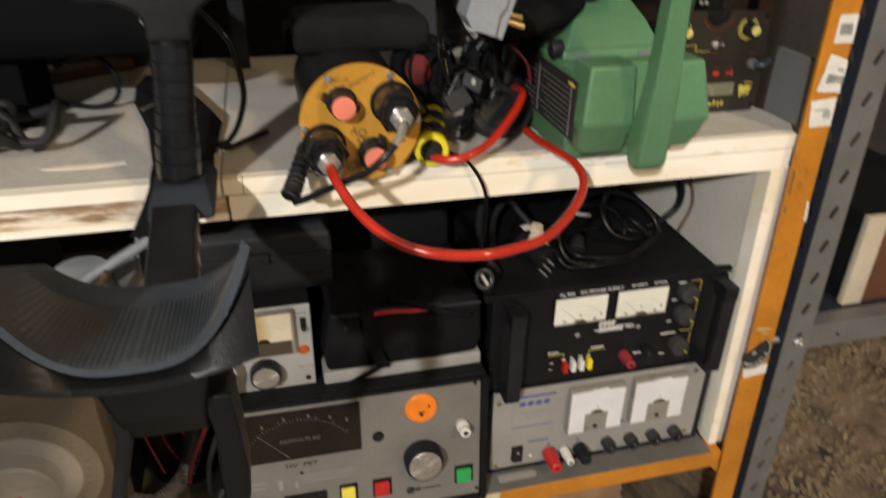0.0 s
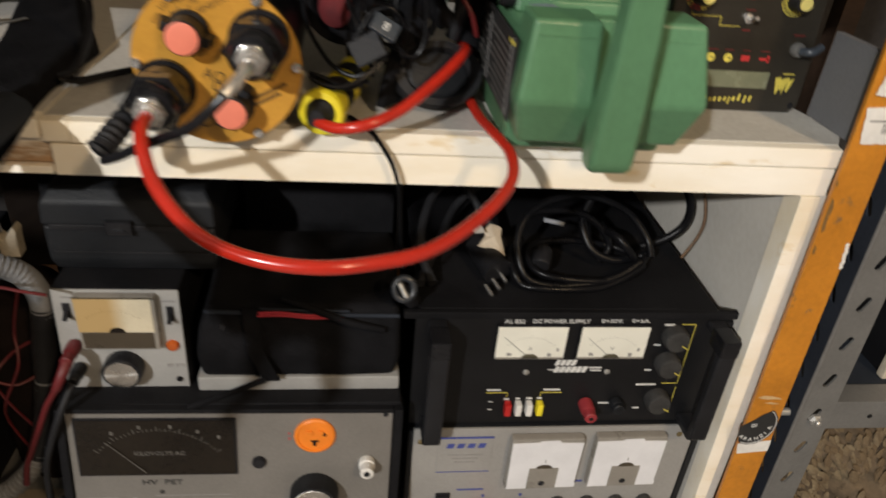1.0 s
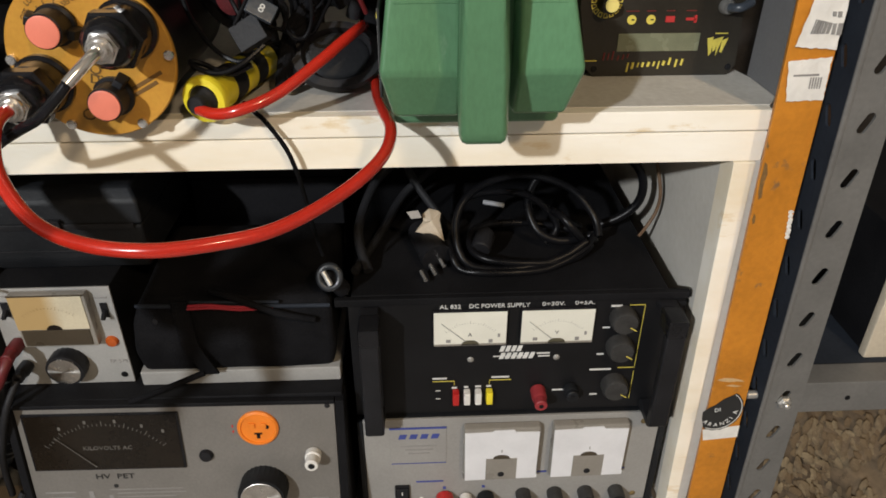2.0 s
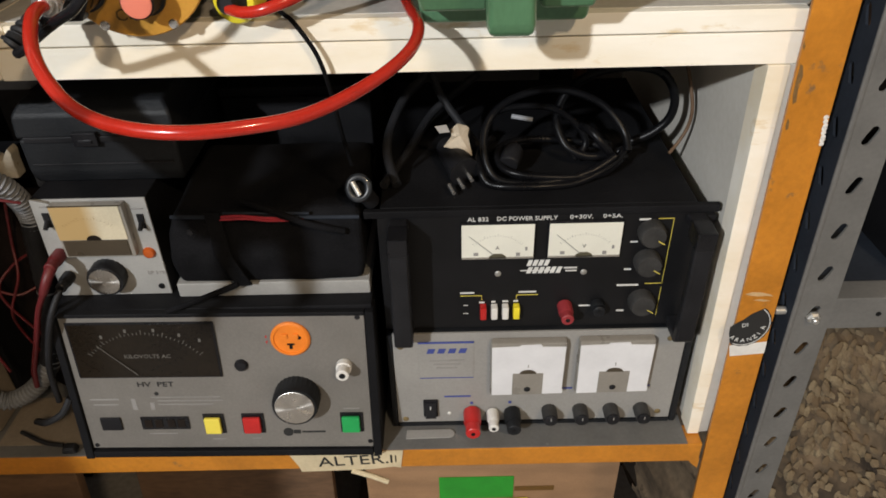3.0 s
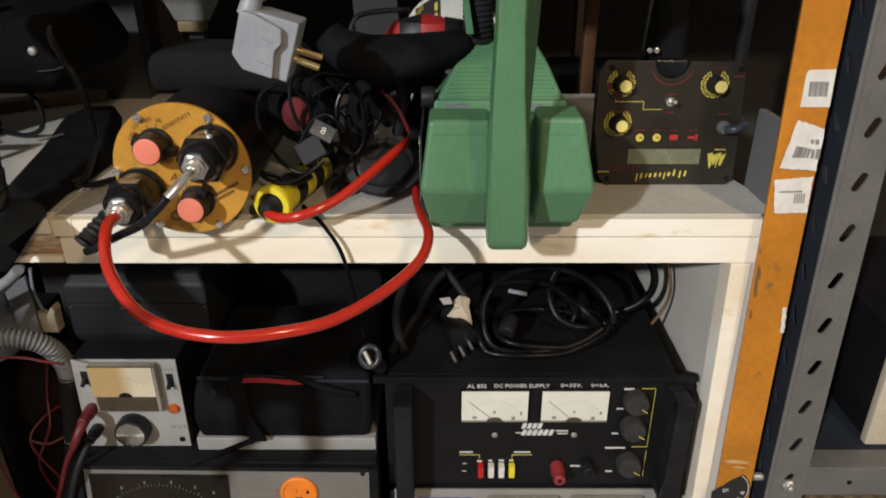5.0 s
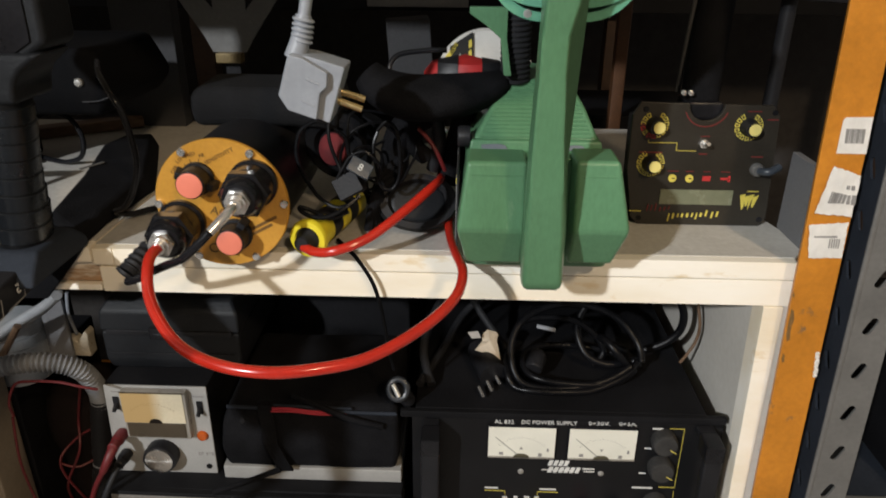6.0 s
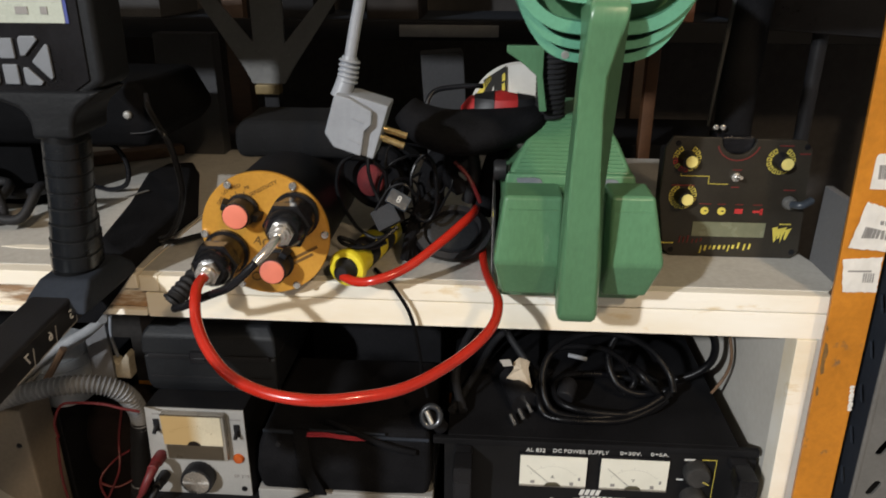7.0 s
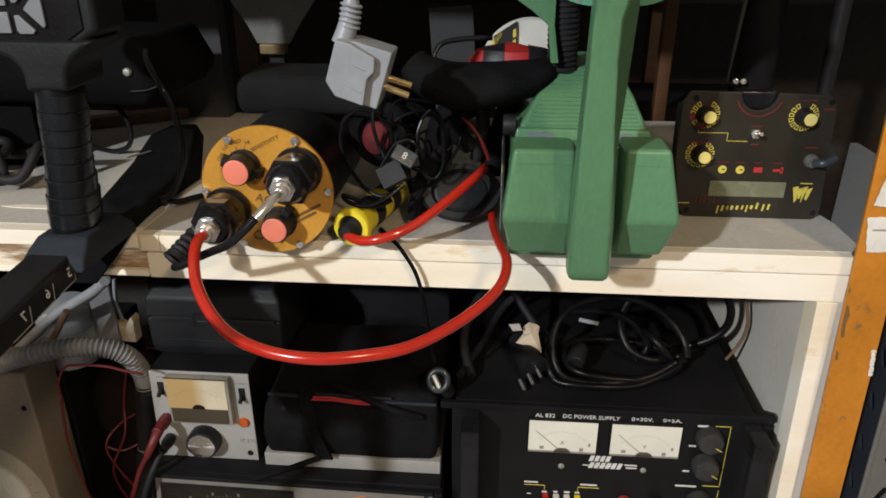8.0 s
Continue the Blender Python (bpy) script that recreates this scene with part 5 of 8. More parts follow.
for rad, pts in ((0.0017, [(0.2320, 0.034, 1.2750), (0.2290, 0.034, 1.2900), (0.2121, 0.030, 1.3027), (0.2015, 0.028, 1.3011), (0.1940, 0.026, 1.2941), (0.1909, 0.024, 1.2801), (0.1931, 0.022, 1.2676), (0.1994, 0.020, 1.2550), (0.2100, 0.016, 1.2420), (0.2240, 0.012, 1.2360), (0.2360, 0.010, 1.2400)]),
                 (0.0016, [(0.2260, 0.040, 1.3130), (0.2190, 0.030, 1.3050), (0.2180, 0.025, 1.2940), (0.2205, 0.022, 1.2830), (0.2248, 0.020, 1.2725), (0.2317, 0.016, 1.2601), (0.2420, 0.012, 1.2500)]),
                 (0.0014, [(0.2250, 0.014, 1.2600), (0.2307, 0.016, 1.2693), (0.2366, 0.018, 1.2778), (0.2472, 0.018, 1.2820), (0.2546, 0.018, 1.2773), (0.2600, 0.020, 1.2680), (0.2560, 0.018, 1.2560)]),
                 (0.0015, [(0.2566, 0.035, 1.2950), (0.2648, 0.035, 1.3025), (0.2724, 0.035, 1.2944), (0.2748, 0.033, 1.2756), (0.2743, 0.030, 1.2578), (0.2684, 0.028, 1.2473), (0.2595, 0.028, 1.2497), (0.2553, 0.030, 1.2650), (0.2531, 0.033, 1.2826), (0.2566, 0.036, 1.2940)]),
                 (0.0019, [(0.2440, 0.008, 1.2480), (0.2300, 0.000, 1.2380), (0.2150, -0.004, 1.2330), (0.2010, -0.004, 1.2360), (0.1960, 0.000, 1.2400), (0.2040, 0.002, 1.2370), (0.2200, 0.000, 1.2310), (0.2350, 0.004, 1.2360)])):
    part("strand", tube(pts, rad, 8, 8), BLACK_CABLE, tangle)
part("connector", moved(box(-0.011, 0.011, -0.006, 0.006, -0.009, 0.009, 0.001), Matrix.Translation((0.2345, 0.016, 1.2540)) @ pose(0, 0, 0, -20, -30, 0)), BLACK_RUBBER, tangle, "black moulded connector block")
part("wire_core", merge(*[tube([(0.246 + 0.004 * i, 0.036 + 0.006 * i, 1.2060), (0.250 + 0.002 * i, 0.040, 1.228 + 0.004 * i), (0.258 + 0.004 * i, 0.044, 1.252), (0.274, 0.046 + 0.004 * i, 1.268 - 0.005 * i)], 0.0042, 8, 6) for i in range(4)]), CLOTH, tangle)
part("tag", moved(box(-0.0095, 0.0095, -0.002, 0.002, -0.0065, 0.0065, 0.001), Matrix.Translation((0.2452, 0.0080, 1.2715)) @ pose(0, 0, 0, -38, 30, 0)), CUFF_GREY, tangle, "small grey numbered tag")
tn = letters("8", 0.0085, (-0.002, -0.0024, -0.003), WHITE_INK, tangle)
tn.data.transform(INVERSE[tangle] @ Matrix.Translation((0.2452, 0.0080, 1.2715)) @ pose(0, 0, 0, -38, 30, 0) @ INVERSE[tangle].inverted())
jack = thing("audio_jack", (0.28, 0.15, 1.2003), "black audio plug with a bright metal tip", "plug")
part("tip", tube([(0.2795, 0.150, 1.2715), (0.2825, 0.154, 1.2775)], 0.0022, 10, 2, smooth=False), CHROME, jack)
part("sleeve", tube([(0.2690, 0.140, 1.2430), (0.2795, 0.150, 1.2715)], 0.0036, 12, 2, smooth=False), BLACK_PLASTIC, jack)
part("tip", tube([(0.3055, 0.187, 1.2510), (0.3090, 0.190, 1.2570)], 0.0022, 10, 2, smooth=False), CHROME, jack, "bright metal tip")
part("sleeve", tube([(0.2930, 0.176, 1.2250), (0.3055, 0.187, 1.2510)], 0.0032, 12, 2, smooth=False), BLACK_PLASTIC, jack)

# thin cord hanging over the edge to a ringed connector
cordc = thing("hanging_cord", (0.262, 0.0, 1.04), "thin black cord hanging over the shelf edge to a ring connector", "cable")
part("wire", tube([(0.222, 0.020, 1.2035), (0.2330, 0.000, 1.2040), (0.2410, -0.0060, 1.1990), (0.2530, -0.0080, 1.1800), (0.2590, -0.0075, 1.1600), (0.2615, 0.000, 1.135), (0.2640, 0.008, 1.105), (0.2675, 0.018, 1.075)], 0.0017, 10, 8), MATT_BLACK, cordc)
part("ring", tube([(0.2705 + 0.0085 * math.cos(t * math.pi / 6), 0.0215 + 0.004 * math.sin(t * math.pi / 6), 1.0510 + 0.0085 * math.sin(t * math.pi / 6)) for t in range(12)], 0.0032, 10, 4, closed=True), mat("polished_black_plastic", (0.020, 0.023, 0.028), 0.32, 0, 0.15, 80, 0.02, coat=0.8), cordc, "polished black connector ring")
part("pin", tube([(0.2660, 0.018, 1.0590), (0.2720, 0.013, 1.0485)], 0.0024, 10, 2, smooth=False), ZINC, cordc, "bright metal pin")
part("body", tube([(0.2710, 0.024, 1.0490), (0.2790, 0.034, 1.0300)], 0.0075, 14, 2, smooth=False), BLACK_PLASTIC, cordc)

# grey mains plug hanging on its cord
plug = thing("mains_plug", (0.225, -0.07, 1.33), "grey angled mains plug hanging on its cord", "plug")
flange = [(0.2215, 1.3735), (0.2297, 1.3728), (0.2523, 1.3661), (0.2408, 1.3302), (0.2300, 1.3341)]
hub = [(0.2180, 1.3746), (0.2273, 1.3723), (0.2421, 1.3636), (0.2413, 1.3548), (0.2366, 1.3506), (0.2335, 1.3338), (0.2155, 1.3398), (0.2100, 1.3491)]
part("body", prism([(u, v) for u, v in hub], -0.0605, -0.0905, bev=0.0013, seg=2), PLUG_GREY, plug)
part("flange", prism(flange, -0.0570, -0.0845, bev=0.0014, seg=2), PLUG_GREY, plug)
part("finger_ridge", merge(tube([(0.2285, -0.0903, 1.3597), (0.2362, -0.0903, 1.3563)], 0.0008, 8, 2, smooth=False), tube([(0.2245, -0.0903, 1.3464), (0.2330, -0.0903, 1.3422)], 0.0008, 8, 2, smooth=False)), PLUG_GREY, plug)
for a, b in ((Vector((0.2420, -0.0655, 1.3483)), Vector((0.2618, -0.0660, 1.3424))), (Vector((0.2405, -0.0730, 1.3445)), Vector((0.2608, -0.0745, 1.3375)))):
    part("pin", tube([a, b], 0.0023, 12, 2, smooth=False), BRASS, plug, "brass contact pin")
part("strain_relief", merge(tube([(0.2190, -0.0745, 1.3700), (0.2235, -0.0735, 1.3830), (0.2260, -0.0725, 1.3960)], 0.0062, 14, 6, radii=lambda s: 1.15 - 0.35 * s), *[lathe([(0.0066, 0), (0.0072, 0.0009), (0.0066, 0.0018)], (0.2235 + 0.00055 * i, -0.0733, 1.3795 + 0.0032 * i), (0.2, 0.05, 1), 14) for i in range(5)]), PLUG_GREY, plug)
part("cord", tube([(0.2260, -0.0725, 1.3950), (0.2300, -0.071, 1.4150), (0.2365, -0.070, 1.4450), (0.2500, -0.066, 1.52), (0.268, -0.055, 1.62), (0.285, 0.02, 1.72)], 0.0039, 12, 8), PLUG_GREY, plug)

# green detector with its upright grip
green = thing("green_metal_detector", (0.386, 0.06, 1.2003), "worn green plastic metal detector with a tall front grip", "metal detector")


def ring4(x0, x1, y0, y1, z):
    return [(x0, y0, z), (x1, y0, z), (x1, y1, z), (x0, y1, z)]


def loft(rings, bev=0.003, seg=3):
    bm = bmesh.new()
    vs = [[bm.verts.new(p) for p in r] for r in rings]
    bm.faces.new(vs[0][::-1])
    bm.faces.new(vs[-1])
    for a, b in zip(vs, vs[1:]):
        for i in range(len(a)):
            j = (i + 1) % len(a)
            bm.faces.new((a[i], a[j], b[j], b[i]))
    bmesh.ops.recalc_face_normals(bm, faces=bm.faces)
    if bev:
        bmesh.ops.bevel(bm, geom=bm.edges[:], offset=bev, segments=seg, affect="EDGES", profile=0.5)
    return bm


part("front_shell", loft([ring4(0.3310, 0.3725, -0.0500, -0.022, 1.2172), ring4(0.3235, 0.3725, -0.0660, -0.022, 1.2495), ring4(0.3300, 0.3725, -0.0580, -0.022, 1.2985)], 0.0032), GREEN, green)
part("front_shell", loft([ring4(0.4060, 0.4395, -0.0500, -0.022, 1.2180), ring4(0.4060, 0.4470, -0.0660, -0.022, 1.2500), ring4(0.4060, 0.4370, -0.0580, -0.022, 1.3000)], 0.0032), GREEN, green)
part("channel", loft([ring4(0.3720, 0.4065, -0.0360, -0.022, 1.2190), ring4(0.3720, 0.4065, -0.0400, -0.022, 1.2480), ring4(0.3720, 0.4065, -0.0360, -0.022, 1.2950)], 0.001), GREEN, green, "recessed channel behind the grip")
for x0, x1 in ((0.3335, 0.3700), (0.4085, 0.4345)):
    part("seam", box(x0, x1, -0.0601, -0.0590, 1.2887, 1.2895, 0.0002, 1), GREEN, green)
part("rear_body", loft([ring4(0.3300, 0.4420, -0.020, 0.205, 1.2005), ring4(0.3245, 0.4460, -0.030, 0.205, 1.2400), ring4(0.3300, 0.4400, -0.030, 0.205, 1.2870)], 0.004), GREEN, green)
part("collar", loft([ring4(0.3318, 0.4365, 0.0080, 0.170, 1.2868), ring4(0.3330, 0.4350, 0.0100, 0.168, 1.2955)], 0.0018), GREEN, green)
part("hood", loft([ring4(0.3345, 0.4335, 0.0120, 0.166, 1.2950), ring4(0.3490, 0.4230, 0.0300, 0.150, 1.3180), ring4(0.3630, 0.4110, 0.0500, 0.130, 1.3360)], 0.003), GREEN, green)
for k in range(14):
    s = 0.06 + 0.86 * k / 13
    t1 = min(1.0, s / 0.56)
    t2 = max(0.0, (s - 0.56) / 0.44)
    x0 = 0.3345 + 0.0145 * t1 + 0.0140 * t2
    x1 = 0.4335 - 0.0105 * t1 - 0.0120 * t2
    y0 = 0.0120 + 0.018 * t1 + 0.020 * t2
    z = 1.2950 + 0.023 * t1 + 0.018 * t2
    part("rib", box(x0 + 0.004, x1 - 0.004, y0 - 0.0009, y0 + 0.004, z - 0.0006, z + 0.0007, 0.0004, 1), GREEN, green)
for x0, x1 in ((0.3420, 0.3620), (0.4080, 0.4230)):
    part("slot_window", prism([(x0, 1.2885), (x1, 1.2888), (x1 - 0.002, 1.2920), (x1 - 0.006, 1.2930), (x0 + 0.006, 1.2928), (x0 - 0.001, 1.2922)], 0.0074, 0.0088), KEY_GREY, green, "pale worn patch on the collar")
grip_profile = [(-0.0590, 1.2400), (-0.0610, 1.2200), (-0.0620, 1.2110), (-0.0790, 1.2095), (-0.0840, 1.2150), (-0.0900, 1.2560), (-0.0935, 1.2900), (-0.0950, 1.3250), (-0.0950, 1.3600), (-0.0960, 1.3880), (-0.1010, 1.4120), (-0.1040, 1.4250), (-0.0980, 1.4350), (-0.0600, 1.4330), (-0.0600, 1.4260), (-0.0760, 1.4080), (-0.0770, 1.3650), (-0.0770, 1.3250), (-0.0740, 1.2900), (-0.0680, 1.2600)]
GRIP_HALF = ((1.20, 0.0145), (1.256, 0.0146), (1.325, 0.0114), (1.365, 0.0096), (1.395, 0.0100), (1.425, 0.0134), (1.45, 0.0134))


def grip_half(z):
    """Half the width of the grip at a height: waisted below its head."""
    for (z0, w0), (z1, w1) in zip(GRIP_HALF, GRIP_HALF[1:]):
        if z <= z1:
            return w0 + (w1 - w0) * max(0.0, (z - z0) / (z1 - z0))
    return GRIP_HALF[-1][1]


gb = prism(grip_profile, -0.0178, 0.0178, "yz", 0.0052, 2)
for v in gb.verts:
    front = 0.93 if v.co.y < -0.086 else 1.0
    v.co.x = 0.3850 + v.co.x * front * grip_half(v.co.z) / 0.0178 - 0.034 * min(0.11, max(0, v.co.z - 1.22)) + 0.14 * max(0, v.co.z - 1.385)
part("grip", gb, GREEN, green, "tall moulded green grip")
part("screw", lathe([(0.0030, 0), (0.0026, 0.0014), (0, 0.0018)], (0.3660, -0.0630, 1.3975), "-y", 14), ZINC, green)


def u_band(half, low, high, rise, y0, y1, xc=0.3885, n=28, power=3.6):
    """A strip bent up at both ends like the bottom of a U, running back from y0 to y1."""
    bm = bmesh.new()
    rows = []
    for i in range(n + 1):
        u = -1 + 2 * i / n
        lift = rise * abs(u) ** power
        inset = 1 - 0.004 / half
        rows.append([bm.verts.new(p) for p in ((xc + half * u, y0, low + lift), (xc + half * u * inset, y0, high + lift), (xc + half * u * inset, y1, high + lift), (xc + half * u, y1, low + lift))])
    for a, b in zip(rows, rows[1:]):
        for i in range(4):
            bm.faces.new((a[i], a[(i + 1) % 4], b[(i + 1) % 4], b[i]))
    bm.faces.new(rows[0])
    bm.faces.new(rows[-1][::-1])
    bmesh.ops.recalc_face_normals(bm, faces=bm.faces)
    return bm


part("cuff_lip", u_band(0.0650, 1.4300, 1.4340, 0.048, -0.0780, 0.045), MINT, green, "pale green rim of the arm cuff")
for half, low, high, y0 in ((0.0610, 1.4110, 1.4185, -0.072), (0.0575, 1.4015, 1.4065, -0.068), (0.0535, 1.3925, 1.3980, -0.064)):
    part("cuff_band", u_band(half, low, high, 0.034, y0, 0.045), MINT, green, "pale green stepped band of the arm cuff")
part("cuff_wall", u_band(0.0460, 1.3960, 1.4330, 0.030, -0.0480, 0.040), GREEN, green)
part("cuff_bracket", loft([ring4(0.3575, 0.3635, 0.028, 0.034, 1.3420), ring4(0.3540, 0.3590, 0.028, 0.034, 1.3700), ring4(0.3420, 0.3590, 0.028, 0.034, 1.3800), ring4(0.3300, 0.3590, 0.028, 0.034, 1.3880), ring4(0.3300, 0.3590, 0.028, 0.034, 1.3930)], 0.0008), GREEN, green)
bent = part("bellows_hose", lathe([p for k in range(15) for p in ((0.0105, k * 0.0042), (0.0124, k * 0.0042 + 0.0012), (0.0124, k * 0.0042 + 0.0024), (0.0105, k * 0.0042 + 0.0036))], (0.3680, 0.052, 1.3340), (-0.03, -0.15, 1), 20), BLACK_RUBBER, green, "black corrugated hose")
part("side_label", box(0.3230, 0.3244, -0.046, 0.150, 1.2290, 1.2830, 0.0003), BLACK_INK, green, "black printed instruction label")
for k in range(9):
    part("print_bar", box(0.3225, 0.3229, -0.034, 0.020 + 0.010 * (k % 3), 1.2330 + k * 0.0050, 1.2340 + k * 0.0050, 0), DIM_INK, green)
for k in range(8):
    part("print_bar", box(0.3225, 0.3229, 0.048, 0.104 + 0.008 * (k % 2), 1.2340 + k * 0.0056, 1.2350 + k * 0.0056, 0), DIM_INK, green)
part("print_bar", box(0.3224, 0.3229, -0.043, -0.030, 1.2770, 1.2795, 0), YELLOW_INK, green)
for yy in (-0.038, 0.040):
    part("edge_line", box(0.3225, 0.3229, yy, yy + 0.001, 1.2310, 1.2815, 0), GREY_INK, green)
part("side_knob", lathe([(0.0085, 0), (0.0085, 0.008), (0.0070, 0.010), (0, 0.010)], (0.3325, 0.018, 1.2960), "-x", 20), BLACK_PLASTIC, green)

# upside-down detector control box
Y = 0.078
ctrl = thing("detector_control_box", (0.54, 0.1, 1.2003), "upside-down black detector control box with yellow dials", "metal detector")
outline = [(0.4790, 1.3125), (0.5205, 1.3118)] + [(0.5355 + 0.0150 * math.cos(radians(a)), 1.3110 + 0.0150 * math.sin(radians(a)) * 0.95) for a in range(190, 351, 20)] + [(0.5505, 1.3114), (0.5915, 1.3108), (0.5985, 1.3020), (0.6035, 1.2080), (0.5975, 1.2003), (0.4880, 1.2003), (0.4815, 1.2070), (0.4730, 1.2540), (0.4730, 1.3020)]
PANEL_DK = mat("olive_black_panel", (0.026, 0.022, 0.016), 0.42, 0, 0.2, 25, 0.1, 400)
part("face", prism(outline, Y, Y + 0.004, "xz", 0.0008), PANEL_DK, ctrl, "dark printed front panel")
part("case", hexa([(0.4790, Y + 0.0042, 1.2010), (0.6000, Y + 0.0042, 1.2010), (0.5960, Y + 0.070, 1.2010), (0.4860, Y + 0.070, 1.2010)], [(0.4770, Y + 0.0042, 1.2940), (0.5980, Y + 0.0042, 1.2940), (0.5940, Y + 0.066, 1.2900), (0.4840, Y + 0.066, 1.2900)], 0.003), BLACK_CASE, ctrl)
for kx, kz in ((0.4925, 1.2930), (0.4930, 1.2585), (0.5730, 1.2925)):
    for i in range(13):
        a = radians(-235 + i * 290 / 12)
        bm = bmesh.new()
        outer = [(0.0080, -0.15), (0.0122, -0.15), (0.0122, 0.15), (0.0080, 0.15)]
        inner = [(0.0089, -0.075), (0.0114, -0.090), (0.0114, 0.090), (0.0089, 0.075)]
        ring = [[bm.verts.new((kx + r * math.cos(a + da), Y - 0.0004, kz + r * math.sin(a + da))) for r, da in loop] for loop in (outer, inner)]
        for m in range(4):
            bm.faces.new((ring[0][m], ring[0][(m + 1) % 4], ring[1][(m + 1) % 4], ring[1][m]))
        part("dial_mark", bm, RED_INK if kz > 1.29 and kx < 0.5 and i in (3, 5, 6) else YELLOW_INK, ctrl)
    knob = part("knob", lathe([(0.0078, 0), (0.0078, 0.003), (0.0068, 0.006), (0.0062, 0.012), (0, 0.0122)], (kx, Y, kz), "-y", 26), BLACK_PLASTIC, ctrl)
    part("cap", lathe([(0.0052, 0), (0.0050, 0.001), (0, 0.0013)], (kx + 0.0012, Y - 0.0122, kz + 0.0002), "-y", 24), PALE_YELLOW, knob, "yellow knob cap")
bars([(0.4888, 0.4892, 1.2775, 1.2800), (0.4888, 0.5140, 1.2771, 1.2775), (0.5136, 0.5140, 1.2705, 1.2773), (0.5136, 0.5310, 1.2702, 1.2706)], Y - 0.0003, YELLOW_INK, ctrl)
part("toggle_switch", merge(lathe([(0.0042, 0), (0.0042, 0.0015), (0.003, 0.002), (0.003, 0.004)], (0.5370, Y, 1.2770), "-y", 6), tube([(0.5370, Y - 0.004, 1.2770), (0.5372, Y - 0.013, 1.2800)], 0.0017, 10, 2, smooth=False)), CHROME, ctrl, "bright toggle switch")
sock = part("cable_socket", lathe([(0.0060, 0), (0.0060, 0.004), (0.0045, 0.006), (0, 0.006)], (0.5865, Y, 1.2545), "-y", 20), STEEL, ctrl)
part("lead", tube([(0.5865, Y - 0.006, 1.2545), (0.5930, Y - 0.012, 1.2560), (0.6030, Y - 0.006, 1.2585)], 0.0034, 10, 6), CUFF_GREY, sock)
for lx in (0.5140, 0.5290):
    lampd = part("round_mark", lathe([(0.0036, 0), (0.0036, 0.0004)], (lx, Y - 0.0001, 1.2450), "-y", 20), YELLOW_INK, ctrl)
    part("hand_mark", box(lx - 0.0004, lx + 0.0020, Y - 0.0009, Y - 0.0005, 1.2446, 1.2456, 0), BLACK_INK, lampd)
bars([(0.5405, 0.5475, 1.2430, 1.2475), (0.5565, 0.5640, 1.2442, 1.2462), (0.5630, 0.5650, 1.2425, 1.2480)], Y - 0.0004, RED_INK, ctrl)
bars([(0.509, 0.519, 1.2512, 1.2519), (0.525, 0.532, 1.2512, 1.2519), (0.5405, 0.547, 1.2512, 1.2519), (0.556, 0.564, 1.2512, 1.2519), (0.482, 0.502, 1.2680, 1.2690), (0.480, 0.487, 1.2925, 1.2936), (0.588, 0.597, 1.2985, 1.2994), (0.570, 0.582, 1.3055, 1.3063), (0.533, 0.541, 1.2832, 1.2839), (0.534, 0.541, 1.2672, 1.2682), (0.580, 0.590, 1.2655, 1.2664), (0.486, 0.493, 1.2815, 1.2825)], Y - 0.0003, DIM_RED, ctrl)
part("red_arc", prism([(0.5355 + r * math.cos(radians(a)), 1.3110 + r * math.sin(radians(a))) for r, seq in ((0.0195, range(200, 341, 14)), (0.0185, range(340, 199, -14))) for a in seq], Y - 0.0004, Y), DIM_RED, ctrl)
part("display", box(0.5050, 0.5700, Y - 0.0010, Y + 0.0005, 1.2205, 1.2345, 0.0004), LCD, ctrl, "grey-green liquid crystal display")
bars([(0.582, 0.592, 1.2335, 1.2343), (0.479, 0.490, 1.2130, 1.2137)], Y - 0.0003, YELLOW_INK, ctrl)
part("logo", merge(*[prism([(0.5765 + i * 0.0040, 1.2300 - 0.0016 * (i % 2)), (0.5812 + i * 0.0040, 1.2312 - 0.0010 * (i % 2)), (0.5812 + i * 0.0028, 1.2185 + 0.0022 * (i % 3)), (0.5796 + i * 0.0028, 1.2160 + 0.0034 * (i % 2))], Y - 0.0004, Y) for i in range(4)]), YELLOW_INK, ctrl, "yellow emblem as plain shapes")


def stroke(pts, r, closed=False):
    return tube([(x, Y - 0.0001, z + 0.06 * (x - 0.535)) for x, z in pts], r, 6, 3, closed=closed)


# the names in yellow and red, as plain slanting bars
for x, z0, z1, r in ((0.5150, 1.2052, 1.2126, 0.0008), (0.5190, 1.2075, 1.2126, 0.0011), (0.5234, 1.2085, 1.2120, 0.0008), (0.5272, 1.2085, 1.2120, 0.0011), (0.5318, 1.2085, 1.2120, 0.0012), (0.5362, 1.2085, 1.2120, 0.0009),
                     (0.5400, 1.2060, 1.2120, 0.0007), (0.5440, 1.2085, 1.2120, 0.0012), (0.5486, 1.2085, 1.2142, 0.0010), (0.5540, 1.2065, 1.2126, 0.0009), (0.5586, 1.2075, 1.2126, 0.0010)):
    part("name_bar", stroke([(x, z0), (x + 0.0008, z1)], r), YELLOW_INK, ctrl)
for x, z0, z1 in ((0.4950, 1.2160, 1.2222), (0.4985, 1.2160, 1.2215), (0.5022, 1.2158, 1.2228), (0.5065, 1.2152, 1.2190), (0.5105, 1.2155, 1.2195), (0.5142, 1.2165, 1.2198)):
    part("name_bar", stroke([(x, z0), (x + 0.0008, z1)], 0.0007), DIM_RED, ctrl, "faded red bar")
